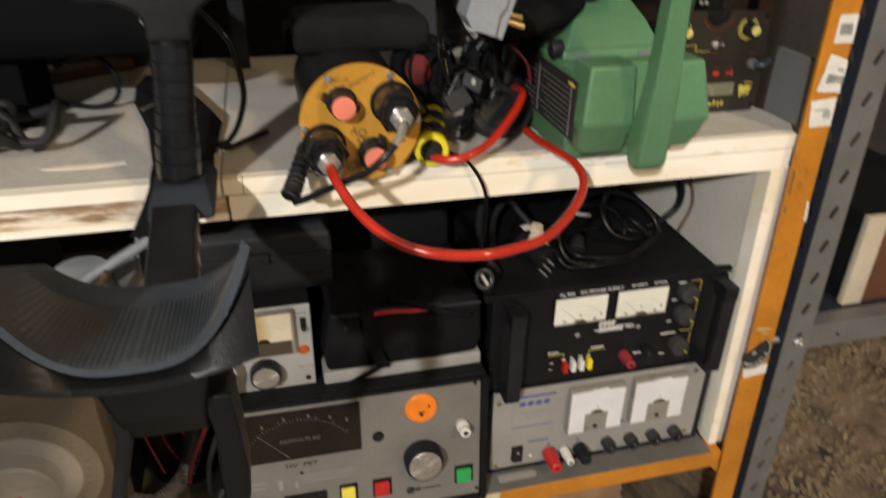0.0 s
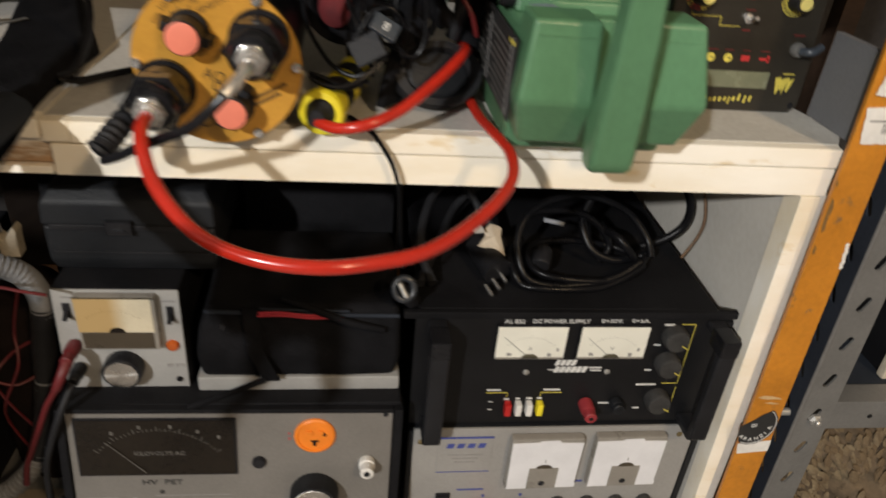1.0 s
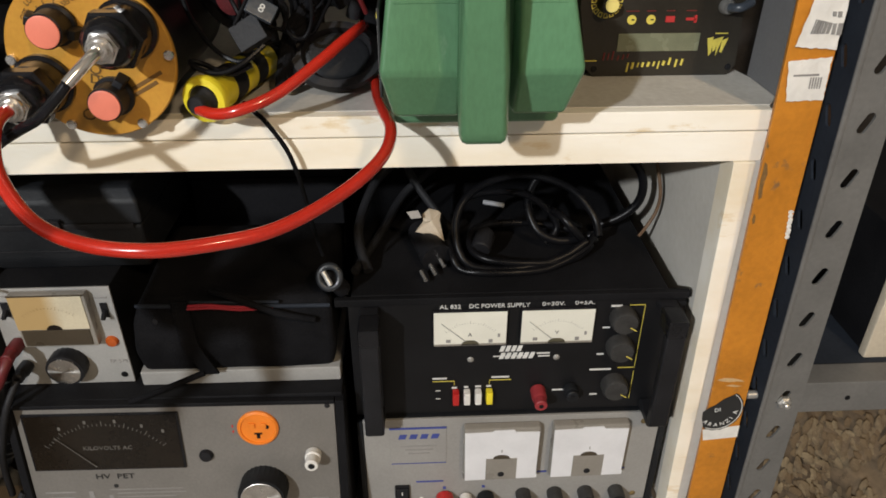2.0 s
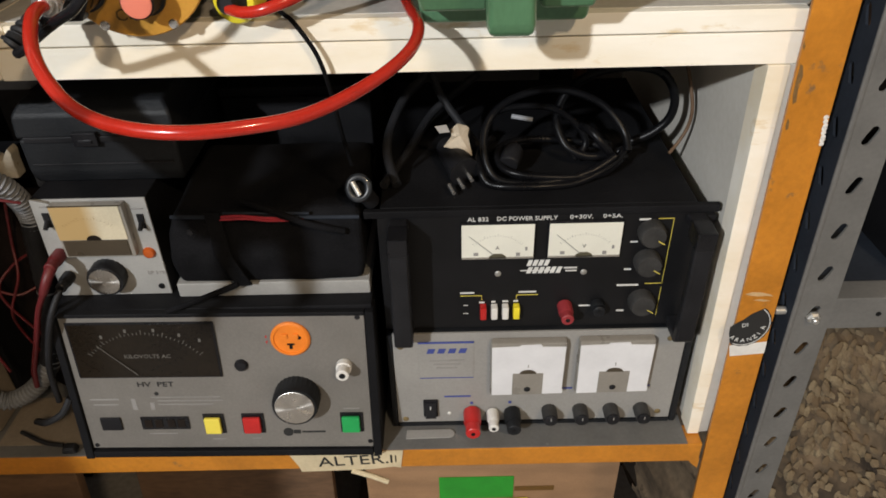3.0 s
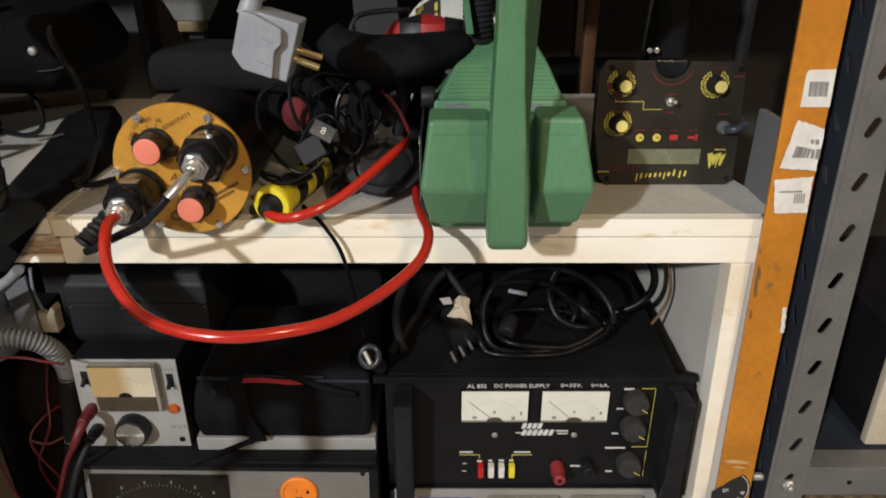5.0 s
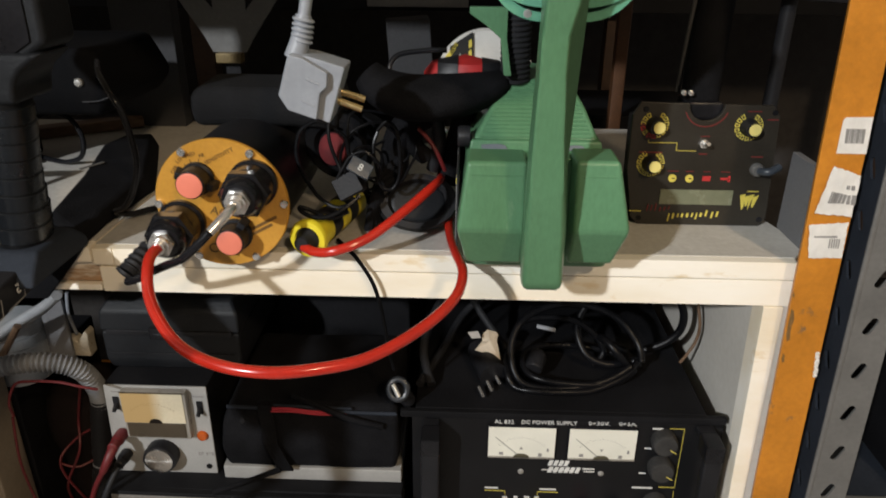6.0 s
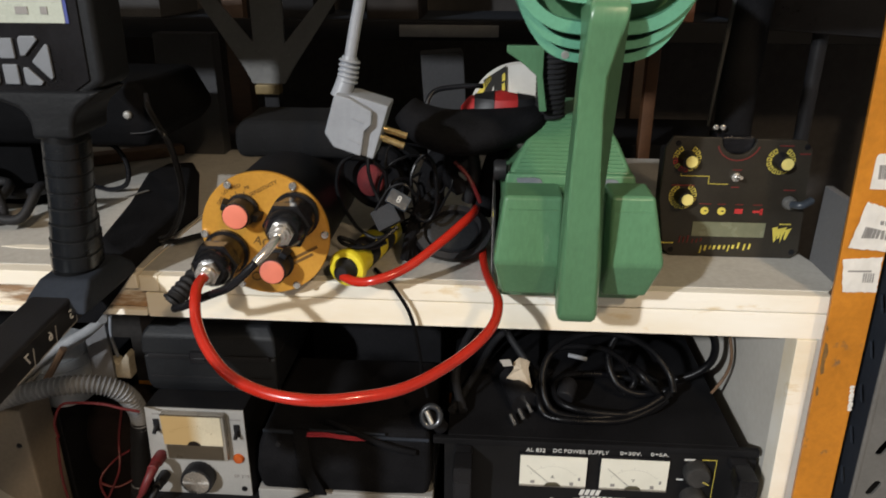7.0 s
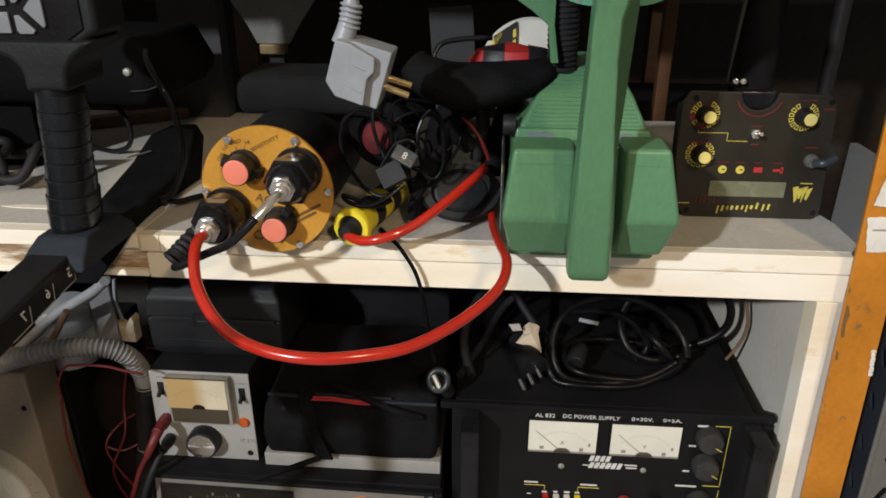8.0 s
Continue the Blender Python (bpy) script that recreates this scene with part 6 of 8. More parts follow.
for sx, sz in ((0.4835, 1.3065), (0.5935, 1.3050), (0.4885, 1.2065), (0.5975, 1.2070)):
    part("screw", lathe([(0.0026, 0), (0.0022, 0.0008), (0, 0.001)], (sx, Y, sz), "-y", 12), BLACK_GLOSS, ctrl)
pole = thing("detector_shaft", (0.54, 0.12, 1.296), "black detector shaft rising behind the control box", "metal detector")
part("shaft", tube([(0.5360, 0.104, 1.2965), (0.5430, 0.125, 1.36), (0.5570, 0.155, 1.46), (0.566, 0.17, 1.498)], 0.0165, 20, 6), CLOTH, pole)
part("clamp", box(0.5200, 0.5520, 0.084, 0.120, 1.2955, 1.3120, 0.004), BLACK_GLOSS, pole)
# thin rod added as the glint along the shaft's left edge
part("glint_rod", tube([(0.5200, 0.120, 1.313), (0.5290, 0.135, 1.39), (0.545, 0.16, 1.495)], 0.0022, 10, 6), FAR_GREY, pole, "thin grey rod drawn as the glint of the shaft")
for gx in (0.5165, 0.5225):
    part("stud", lathe([(0.0026, 0), (0.0022, 0.0016), (0, 0.0026)], (gx, 0.088, 1.3190), "-y", 12), CHROME, pole)

# ---- black headphones and things behind ----
phones = thing("headphones", (0.30, 0.08, 1.26), "black headphones with red cups lying on their side", "headphones")
pad = tube([(0.2470, 0.052, 1.3380), (0.2600, 0.048, 1.3280), (0.2850, 0.044, 1.3220), (0.3150, 0.046, 1.3230), (0.3400, 0.050, 1.3270), (0.3600, 0.056, 1.3320)], 0.0150, 24, 8, radii=lambda s: 0.45 + 0.75 * math.sin(math.pi * (0.14 + 0.72 * s)))
for v in pad.verts:
    v.co.y = 0.050 + (v.co.y - 0.050) * 1.9 + 0.0012 * noise.noise(v.co * 70)
part("cushion", pad, CLOTH, phones, "thick padded black headband", angle=60)
SHELL_M = Matrix.Translation((0.3275, 0.062, 1.3310)) @ Matrix.Diagonal((1.45, 0.85, 1.0, 1))
SHELL = [(0.024, 0), (0.0235, 0.008), (0.019, 0.016), (0.011, 0.0180), (0, 0.022)]
part("red_shell", moved(lathe(SHELL, (0, 0, 0), "z", 36), SHELL_M), RED_CLOTH, phones, "red ear cup shell")
for b0, b1 in ((-0.0225, -0.0060), (0.0135, 0.036)):
    bb = moved(lathe([(r * 1.04, h * 1.05) for r, h in SHELL], (0, 0, 0), "z", 60), SHELL_M)
    bmesh.ops.bisect_plane(bb, geom=bb.verts[:] + bb.edges[:] + bb.faces[:], plane_co=(0.3275 + b0, 0, 0), plane_no=(-1, 0, 0), clear_outer=True)
    bmesh.ops.bisect_plane(bb, geom=bb.verts[:] + bb.edges[:] + bb.faces[:], plane_co=(0.3275 + b1, 0, 0), plane_no=(1, 0, 0), clear_outer=True)
    bmesh.ops.holes_fill(bb, edges=bb.edges)
    part("band", bb, BLACK_PLASTIC, phones)
part("wire_frame", tube([(0.2640, 0.062, 1.3330), (0.2655, 0.066, 1.3440), (0.2730, 0.070, 1.3510), (0.2950, 0.072, 1.3540), (0.3120, 0.072, 1.3545)], 0.0022, 10, 8), BLACK_GLOSS, phones)
part("stem", merge(tube([(0.288, 0.062, 1.304), (0.284, 0.068, 1.276), (0.294, 0.075, 1.262)], 0.008, 12, 6), tube([(0.33, 0.08, 1.305), (0.318, 0.085, 1.262), (0.312, 0.080, 1.235)], 0.010, 12, 6)), CLOTH, phones)
part("cup_shell", moved(lathe([(0.0150, 0), (0.0145, 0.005), (0.0100, 0.008), (0, 0.010)], (0, 0, 0), "z", 28), Matrix.Translation((0.2110, 0.082, 1.2660)) @ pose(0, 0, 0, 84, 0, -10) @ Matrix.Diagonal((0.85, 1, 1, 1))), RED_SHADE, phones, "dark red ear cup lining")
solo("red_lead", tube([(0.2900, 0.040, 1.2960), (0.2990, 0.034, 1.2880), (0.3060, 0.030, 1.2780), (0.3120, 0.036, 1.262)], 0.0018, 10, 8), DULL_RED, "thin darkened red test lead among the cables", "cable")
part("ear_cushion", moved(lathe([(0.019, 0.0), (0.022, -0.006), (0.029, -0.007), (0.033, 0.0), (0.031, 0.010), (0.018, 0.014), (0.018, 0.004)], (0, 0, 0), "z", 32), Matrix.Translation((0.2160, 0.082, 1.2680)) @ pose(0, 0, 0, -80, 0, -14)), CLOTH, phones, "black padded ear cushion")
part("cup_lining", moved(lathe([(0.0185, 0.004), (0, 0.0045)], (0, 0, 0), "z", 28), Matrix.Translation((0.2160, 0.082, 1.2680)) @ pose(0, 0, 0, -80, 0, -14)), DULL_RED, phones, "dark red cloth lining")
solo("black_cable_run", merge(tube([(0.275, 0.06, 1.215), (0.265, 0.075, 1.25), (0.272, 0.07, 1.285), (0.295, 0.075, 1.300)], 0.012, 12, 6), tube([(0.232, 0.09, 1.21), (0.228, 0.10, 1.25), (0.245, 0.10, 1.29)], 0.010, 12, 6)), CLOTH, "dull black cable run behind the torch", "cable")

# foam sleeve behind the amber plate
sleeve = thing("foam_pad", (0.15, 0.09, 1.2962), "thick black foam pad lying across the detector housing", "foam")
fb = loft([ring4(0.0940, 0.2180, 0.068, 0.134, 1.2880), ring4(0.0915, 0.2200, 0.062, 0.140, 1.3050), ring4(0.0930, 0.2180, 0.066, 0.136, 1.3225)], 0.007)
bmesh.ops.subdivide_edges(fb, edges=fb.edges[:], cuts=4, use_grid_fill=True)
for v in fb.verts:
    v.co.z -= 1.6 * max(0.0, abs(v.co.x - 0.145) - 0.025) ** 2
    v.co += 0.0014 * Vector((noise.noise(v.co * 35), noise.noise(v.co * 35 + Vector((5, 0, 0))), noise.noise(v.co * 28 + Vector((0, 7, 0)))))
part("block", fb, FOAM, sleeve, angle=60)

coil = thing("search_coil", (0.33, 0.26, 1.2003), "white search coil with a dark and yellow sticker", "metal detector")
part("disc", moved(lathe([(0.0, 0), (0.050, 0.001), (0.054, 0.006), (0.052, 0.012), (0, 0.014)], (0, 0, 0), "z", 44), Matrix.Translation((0.348, 0.255, 1.298)) @ pose(0, 0, 0, 90, 0, 8)), WHITE_PLASTIC, coil)
sm = Matrix.Translation((0.348, 0.2405, 1.298)) @ pose(0, 0, 0, 0, 0, 8)
part("sticker", moved(prism([(-0.038, 0.036), (-0.014, 0.051), (-0.010, -0.010), (-0.030, -0.010)], -0.0012, 0.0), sm), BLACK_INK, coil, "dark triangular sticker")
part("print_bar", moved(merge(*[prism([(-0.0180, 0.042 - i * 0.0105), (-0.0150, 0.044 - i * 0.0105), (-0.0145, 0.0360 - i * 0.0105), (-0.0180, 0.0345 - i * 0.0105)], -0.0018, -0.0012) for i in range(5)]), sm), YELLOW_INK, coil, "yellow name as plain bars")
part("print_bar", moved(prism([(-0.0330, 0.012), (-0.0270, 0.030), (-0.0262, 0.020), (-0.0235, 0.026), (-0.0290, 0.004), (-0.0290, 0.014)], -0.0018, -0.0012), sm), WHITE_INK, coil)
part("edge_band", moved(prism([(-0.049, 0.016), (-0.032, 0.041), (-0.029, 0.038), (-0.045, 0.012)], -0.0012, 0.0), sm), YELLOW_INK, coil)
part("stand", box(0.330, 0.366, 0.262, 0.300, 1.2003, 1.262, 0.004), BLACK_PLASTIC, coil)

# three-armed metal bracket and boxes at the back of the shelf
bracket = thing("metal_bracket", (0.045, 0.37, 1.2003), "grey three-armed sheet metal bracket standing at the back", "bracket")
part("fork", merge(prism([(0.0150, 1.3060), (0.0560, 1.3060), (0.0680, 1.3250), (0.1330, 1.4150), (0.1350, 1.4450), (0.1180, 1.4450), (0.1120, 1.4150), (0.0600, 1.3560), (0.0600, 1.5200), (0.0200, 1.5200), (0.0200, 1.3560), (-0.0280, 1.4150), (-0.0330, 1.4450), (-0.0520, 1.4450), (-0.0500, 1.4150), (0.0060, 1.3250)], 0.360, 0.364, "xz", 0.0006)), STEEL, bracket)
part("foot", merge(box(0.020, 0.052, 0.350, 0.366, 1.2940, 1.3065, 0.002)), DULL_BRASS, bracket, "dull brass foot plate")
part("post", box(0.026, 0.046, 0.366, 0.384, 1.2003, 1.33, 0.002), BLACK_PLASTIC, bracket)
solo("grey_card_box", box(-0.1285, -0.0480, 0.40, 0.428, 1.2003, 1.363, 0.002), FAR_GREY, "small grey card box at the back of the shelf", "box")
solo("grey_card_box", moved(box(-0.026, 0.026, -0.02, 0.02, 0, 0.15, 0.002), Matrix.Translation((0.267, 0.355, 1.2003)) @ pose(0, 0, 0, 0, -4, 6)), FAR_GREY, "narrow grey card box at the back of the shelf", "box")
back = thing("back_shelf", (0.2, 0.7, 0.0), "dark steel shelf with stored parts behind the wooden shelf", "shelf")
part("rail", box(-1.2, 1.3, 0.80, 0.83, 1.315, 1.350, 0.002), BLACK_CASE, back)
part("rail", box(0.15, 0.33, 0.795, 0.799, 1.322, 1.343, 0.001), STEEL, back, "pale label strip on the rail")
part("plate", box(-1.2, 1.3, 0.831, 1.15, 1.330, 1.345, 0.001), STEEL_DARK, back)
for px in (-1.0, -0.19, 0.585, 1.15):
    part("post", box(px, px + 0.04, 0.835, 0.875, 0.0, 2.2, 0.002), OLD_WOOD, back)
for i, (bx, bw, bh, bmat) in enumerate(((-0.62, 0.16, 0.20, DARK_BROWN), (-0.42, 0.10, 0.26, FAR_GREY), (-0.16, 0.14, 0.15, BLACK_CASE), (0.08, 0.10, 0.22, DARK_BROWN), (0.40, 0.12, 0.18, BLACK_CASE), (0.60, 0.09, 0.28, RED_BROWN), (0.78, 0.16, 0.21, DARK_BROWN))):
    solo("storage_box", box(bx, bx + bw, 0.86, 1.05, 1.3455, 1.3455 + bh, 0.004), bmat, "dim storage box on the rear shelf", "box", "boxes on the rear shelf")
for i, (bx, bw, bh, bmat) in enumerate(((-0.70, 0.22, 0.5, BLACK_CASE), (-0.30, 0.26, 0.42, DARK_BROWN), (0.10, 0.20, 0.46, BLACK_CASE), (0.52, 0.22, 0.44, BLACK_CASE))):
    solo("storage_crate", box(bx, bx + bw, 0.55, 0.75, 0.0, 0.75 + bh, 0.006), bmat, "dim dark crate stacked behind the shelves", "crate", "crates behind the shelves")
mon = thing("dark_display", (0.62, 0.22, 1.2003), "black display panel on a stalk above the control box", "display")
part("panel", moved(box(-0.05, 0.10, -0.012, 0.012, -0.02, 0.10, 0.004), Matrix.Translation((0.640, 0.25, 1.405)) @ pose(0, 0, 0, 0, 3, -8)), BLACK_GLOSS, mon)
part("stalk", rod(0.008, 0.20, (0.665, 0.262, 1.2003)), BLACK_PLASTIC, mon)

# black detector parts lying on the left of the shelf
body = thing("black_detector_body", (-0.17, 0.2, 1.2003), "black detector body lying on the shelf with a bright bolt", "metal detector")
part("case", loft([ring4(-0.42, -0.030, 0.150, 0.290, 1.2740), ring4(-0.42, -0.012, 0.140, 0.300, 1.2960), ring4(-0.42, -0.030, 0.150, 0.290, 1.3400)], 0.008), MATT_BLACK, body)
part("foot", box(-0.39, -0.33, 0.16, 0.27, 1.2012, 1.2760, 0.004), MATT_BLACK, body)
part("foot", box(-0.230, -0.170, 0.17, 0.27, 1.2012, 1.2760, 0.004), MATT_BLACK, body)
part("bolt", lathe([(0.0042, 0), (0.0042, 0.003), (0.003, 0.0045), (0, 0.005)], (-0.0427, 0.1430, 1.3095), "-y", 16), ZINC, body)
part("edge_trim", tube([(-0.0414, 0.1385, 1.2914), (-0.0254, 0.1385, 1.2928), (-0.0114, 0.1385, 1.2976)], 0.0005, 8, 4), FAR_GREY, body)
solo("wooden_stick", moved(box(-0.20, 0.10, -0.012, 0.012, 0.0, 0.014, 0.002), Matrix.Translation((-0.19, 0.345, 1.2014)) @ pose(0, 0, 0, 0, 0, 34)), BROWN_WOOD, "bare wooden stick lying on the shelf", "stick")
strap = thing("webbing_strap", (0.0, 0.1, 1.2014), "wide black webbing strap and padded flap on the shelf", "strap")
part("flap", loft([[(-0.046, 0.044, 1.2018), (0.0145, -0.006, 1.2018), (0.011, 0.049, 1.2018), (0.017, 0.143, 1.2018), (-0.042, 0.297, 1.2018), (-0.079, 0.289, 1.2018), (-0.084, 0.234, 1.2018), (-0.059, 0.137, 1.2018)], [(-0.040, 0.048, 1.2130), (0.004, 0.010, 1.2100), (0.002, 0.052, 1.2150), (0.006, 0.140, 1.2200), (-0.046, 0.288, 1.2220), (-0.074, 0.280, 1.2220), (-0.077, 0.232, 1.2240), (-0.053, 0.137, 1.2200)]], 0.004), CLOTH, strap)
part("hanging_end", loft([[(-0.040, -0.0075, 1.2110), (0.0060, -0.0075, 1.2110), (0.0100, 0.0100, 1.2140), (-0.040, 0.0200, 1.2140)], [(-0.042, -0.0090, 1.2020), (0.0140, -0.0085, 1.2030), (0.0145, -0.0030, 1.2030), (-0.042, -0.0030, 1.2020)], [(-0.050, -0.0095, 1.1850), (0.0010, -0.0090, 1.1850), (0.0010, -0.0060, 1.1850), (-0.050, -0.0060, 1.1850)], [(-0.066, -0.0105, 1.1560), (-0.0240, -0.0100, 1.1560), (-0.0240, -0.0070, 1.1560), (-0.066, -0.0070, 1.1560)]], 0.0012), CLOTH, strap, "strap end hanging over the shelf edge")
part("slit", moved(box(-0.014, 0.014, -0.0020, 0.0020, 0, 0.001, 0.0004), Matrix.Translation((-0.055, 0.158, 1.2210)) @ pose(0, 0, 0, 0, 0, 62)), STEEL, strap, "bright metal slit in the strap")
solo("black_cable_arc", tube([(-0.010, 0.120, 1.3330), (0.0100, 0.080, 1.3300), (0.0291, 0.056, 1.3167), (0.0373, 0.053, 1.3032), (0.0417, 0.053, 1.2802), (0.0426, 0.053, 1.2564), (0.0349, 0.053, 1.2317), (0.0244, 0.053, 1.2165), (0.0150, 0.054, 1.2120), (0.0240, 0.064, 1.2060), (0.0380, 0.078, 1.2060), (0.060, 0.100, 1.2060)], 0.0028, 12, 8), BLACK_GLOSS, "stiff black cable arching down to the shelf", "cable")
solo("black_cable_loop", tube([(-0.1520, 0.225, 1.2480), (-0.1377, 0.222, 1.2565), (-0.1204, 0.220, 1.2607), (-0.1045, 0.218, 1.2571), (-0.0937, 0.216, 1.2429), (-0.0918, 0.216, 1.2262), (-0.0992, 0.218, 1.2115), (-0.1173, 0.221, 1.2050), (-0.1343, 0.226, 1.2050), (-0.155, 0.235, 1.2060)], 0.0028, 10, 8), BLACK_GLOSS, "loop of thin black cable on the shelf", "cable")
random.seed(3)
clutter = thing("cable_heap", (-0.22, 0.09, 1.2014), "heap of dull black cables on the shelf", "cable")
for k in range(7):
    cx, cy = -0.22 + random.uniform(-0.10, 0.09), 0.10 + random.uniform(-0.015, 0.04)
    pts = [(cx + 0.05 * math.cos(a) * random.uniform(0.7, 1.2), cy + 0.03 * math.sin(a) * random.uniform(0.7, 1.2), 1.2110 + random.uniform(0, 0.04)) for a in (2 * math.pi * j / 7 for j in range(7))]
    part("loop", tube(pts, 0.005, 10, 6, closed=True), BLACK_RUBBER, clutter)

# upright detector handle with screen, scale bar, arm cuff and stand legs
hd = thing("handheld_detector", (-0.02, -0.04, 1.2003), "black handheld metal detector with ringed grip, keypad and arm cuff", "metal detector")
GA, GB = Vector((-0.0120, -0.0400, 1.2180)), Vector((-0.0015, -0.0380, 1.3330))


def along(s):
    return GA + (GB - GA) * s


def deepen(bm):
    """Makes the round grip deeper than wide."""
    for v in bm.verts:
        v.co.y = -0.040 + (v.co.y + 0.040) * (1.0 if v.co.y < -0.040 else 1.85)
    return bm


grip = part("grip", deepen(tube([along(s) for s in (-0.02, 0.25, 0.5, 0.75, 1.0)], 0.0165, 32, 8, radii=lambda s: 1.0 - 0.18 * s + 0.04 * math.sin(s * 9))), HANDLE_BLACK, hd, "ringed black rubber grip")
for k in range(8):
    s = 0.12 + k * 0.112
    r = 0.0165 * (1.0 - 0.18 * s + 0.04 * math.sin(s * 9))
    part("ring", deepen(lathe([(r * 0.985, -0.0061), (r * 1.03, -0.0054), (r * 1.035, 0.0054), (r * 0.985, 0.0061)], along(s), GB - GA, 32)), RING_GLOSS, grip)
part("base", loft([ring4(-0.0360, 0.0145, -0.0800, 0.0050, 1.2013), ring4(-0.0350, 0.0140, -0.0760, 0.0050, 1.2110), ring4(-0.0300, 0.0105, -0.0600, -0.0100, 1.2230)], 0.003), STEEL_DARK, hd, "faceted dark grey clamp at the foot of the grip")
part("neck", loft([ring4(-0.0165, 0.0150, -0.0530, 0.0000, 1.3310), ring4(-0.0160, 0.0165, -0.0525, 0.0000, 1.3440), ring4(-0.0210, 0.0220, -0.0525, -0.0020, 1.3530), ring4(-0.0420, 0.0330, -0.0520, -0.0050, 1.3610), ring4(-0.0560, 0.0400, -0.0515, -0.0060, 1.3665)], 0.004), CHARCOAL, hd)
HY = -0.047
head = part("screen_housing", prism([(-0.092, 1.385), (-0.0600, 1.3590), (0.0230, 1.3590), (0.0430, 1.3720), (0.0440, 1.60), (-0.115, 1.60), (-0.115, 1.40)], HY, -0.004, "xz", 0.005, 3), CHARCOAL, hd, "charcoal screen housing")
part("front_plate", prism([(-0.086, 1.3880), (-0.0580, 1.3640), (0.0170, 1.3640), (0.0330, 1.3740), (0.0345, 1.594), (-0.105, 1.594), (-0.105, 1.404)], HY - 0.0016, HY - 0.0001, "xz", 0.0005), BLACK_GLOSS, head)
part("screen", box(-0.098, 0.0240, HY - 0.0028, HY - 0.0018, 1.4130, 1.520, 0.0006), LCD_PALE, head, "pale display with small symbols")
part("screen_edge", box(0.0242, 0.0265, HY - 0.0026, HY - 0.0018, 1.4130, 1.520, 0), BLUE_INK, head)
for sx, sw_ in ((-0.080, 0.006), (-0.058, 0.008), (-0.031, 0.006), (-0.010, 0.009), (0.008, 0.005)):
    part("print_bar", box(sx, sx + sw_, HY - 0.0034, HY - 0.0029, 1.4190, 1.4240, 0), GREY_INK, head)
kcx, kcz = -0.0225, 1.3870
keys = [[(-0.0055, 0.0020), (0.0055, 0.0020), (0.0055, 0.0160), (-0.0055, 0.0160)], [(-0.0055, -0.0020), (0.0055, -0.0020), (0.0055, -0.0160), (-0.0055, -0.0160)],
        [(0.0095, 0.0040), (0.0130, 0.0040), (0.0240, 0.0150), (0.0220, 0.0175), (0.0110, 0.0175), (0.0095, 0.0150)], [(0.0095, -0.0040), (0.0130, -0.0040), (0.0230, -0.0140), (0.0210, -0.0165), (0.0110, -0.0165), (0.0095, -0.0140)],
        [(0.0170, 0.0), (0.0290, 0.0125), (0.0310, 0.0110), (0.0310, -0.0110), (0.0290, -0.0125)]]
keys += [[(-u, v) for u, v in k] for k in keys[2:]]
for k in keys:
    part("key", prism([(kcx + u, kcz + v) for u, v in k], HY - 0.0040, HY - 0.0017, "xz", 0.0008), KEY_GREY, head, "grey rubber key")
BA, BB = Vector((-0.0155, -0.070, 1.2012)), Vector((-0.0077, -0.270, 1.1874))
bd = (BB - BA).normalized()
bx_ = Vector((1, 0, 0))
bz_ = bx_.cross(bd).normalized()


def bar_pt(s, u, w):
    return BA + (BB - BA) * s + bx_ * u + bz_ * w


part("scale_bar", loft([[bar_pt(s, -0.0170, -0.012), bar_pt(s, 0.0170, -0.012), bar_pt(s, 0.0150, 0.012), bar_pt(s, -0.0150, 0.012)] for s in (-0.06, 0.5, 1.0)], 0.003), BLACK_PLASTIC, hd, "black arm bar printed with scale numbers")
for i, ch in enumerate("567"):
    ob = letters(ch, 0.011, (0, 0, 0), WHITE_INK, hd, up="xy")
    mrow = Matrix(((bd.x, -bz_.x, bx_.x, 0), (bd.y, -bz_.y, bx_.y, 0), (bd.z, -bz_.z, bx_.z, 0), (0, 0, 0, 1)))
    s0 = 0.065 + i * 0.150
    place = bar_pt(s0, 0.0176, 0.002) - bd * 0.0065
    ob.data.transform(INVERSE[hd] @ Matrix.Translation(place) @ mrow @ INVERSE[hd].inverted())
    part("scale_tick", tube([bar_pt(s0 - 0.068, 0.0165, -0.004), bar_pt(s0 - 0.062, 0.0153, 0.0095), bar_pt(s0 + 0.052, 0.0153, 0.0095)], 0.0005, 8, 2, smooth=False), GREY_INK, hd, "thin printed scale mark")
cuff = bmesh.new()
na, ny = 96, 22
inner, outer = [], []


def cuff_z(s, u):
    """Height of the cuff's inner face: s from its far edge to its near one, u from side to side."""
    return 1.2635 + 0.0118 * s + (0.018 + 0.033 * s) * abs(u) ** 3.0


for j in range(ny + 1):
    s = j / ny
    y = -0.278 - 0.082 * s
    half = 0.0460 + 0.0030 * s
    rowi, rowo = [], []
    for i in range(na + 1):
        u = -1 + 2 * i / na
        u = math.copysign(abs(u) ** 0.8, u)
        wob = 0.0008 * (i % 2) * (0.30 < s < 0.97)
        rowi.append(cuff.verts.new((half * u, y, cuff_z(s, u) + wob)))
        rowo.append(cuff.verts.new(((half + 0.0028) * u, y, cuff_z(s, u) - 0.0035)))
    inner.append(rowi)
    outer.append(rowo)
for j in range(ny):
    for i in range(na):
        cuff.faces.new((inner[j][i], inner[j][i + 1], inner[j + 1][i + 1], inner[j + 1][i]))
        cuff.faces.new((outer[j][i + 1], outer[j][i], outer[j + 1][i], outer[j + 1][i + 1])).material_index = 1
    for i in (0, na):
        cuff.faces.new((inner[j][i], inner[j + 1][i], outer[j + 1][i], outer[j][i]))
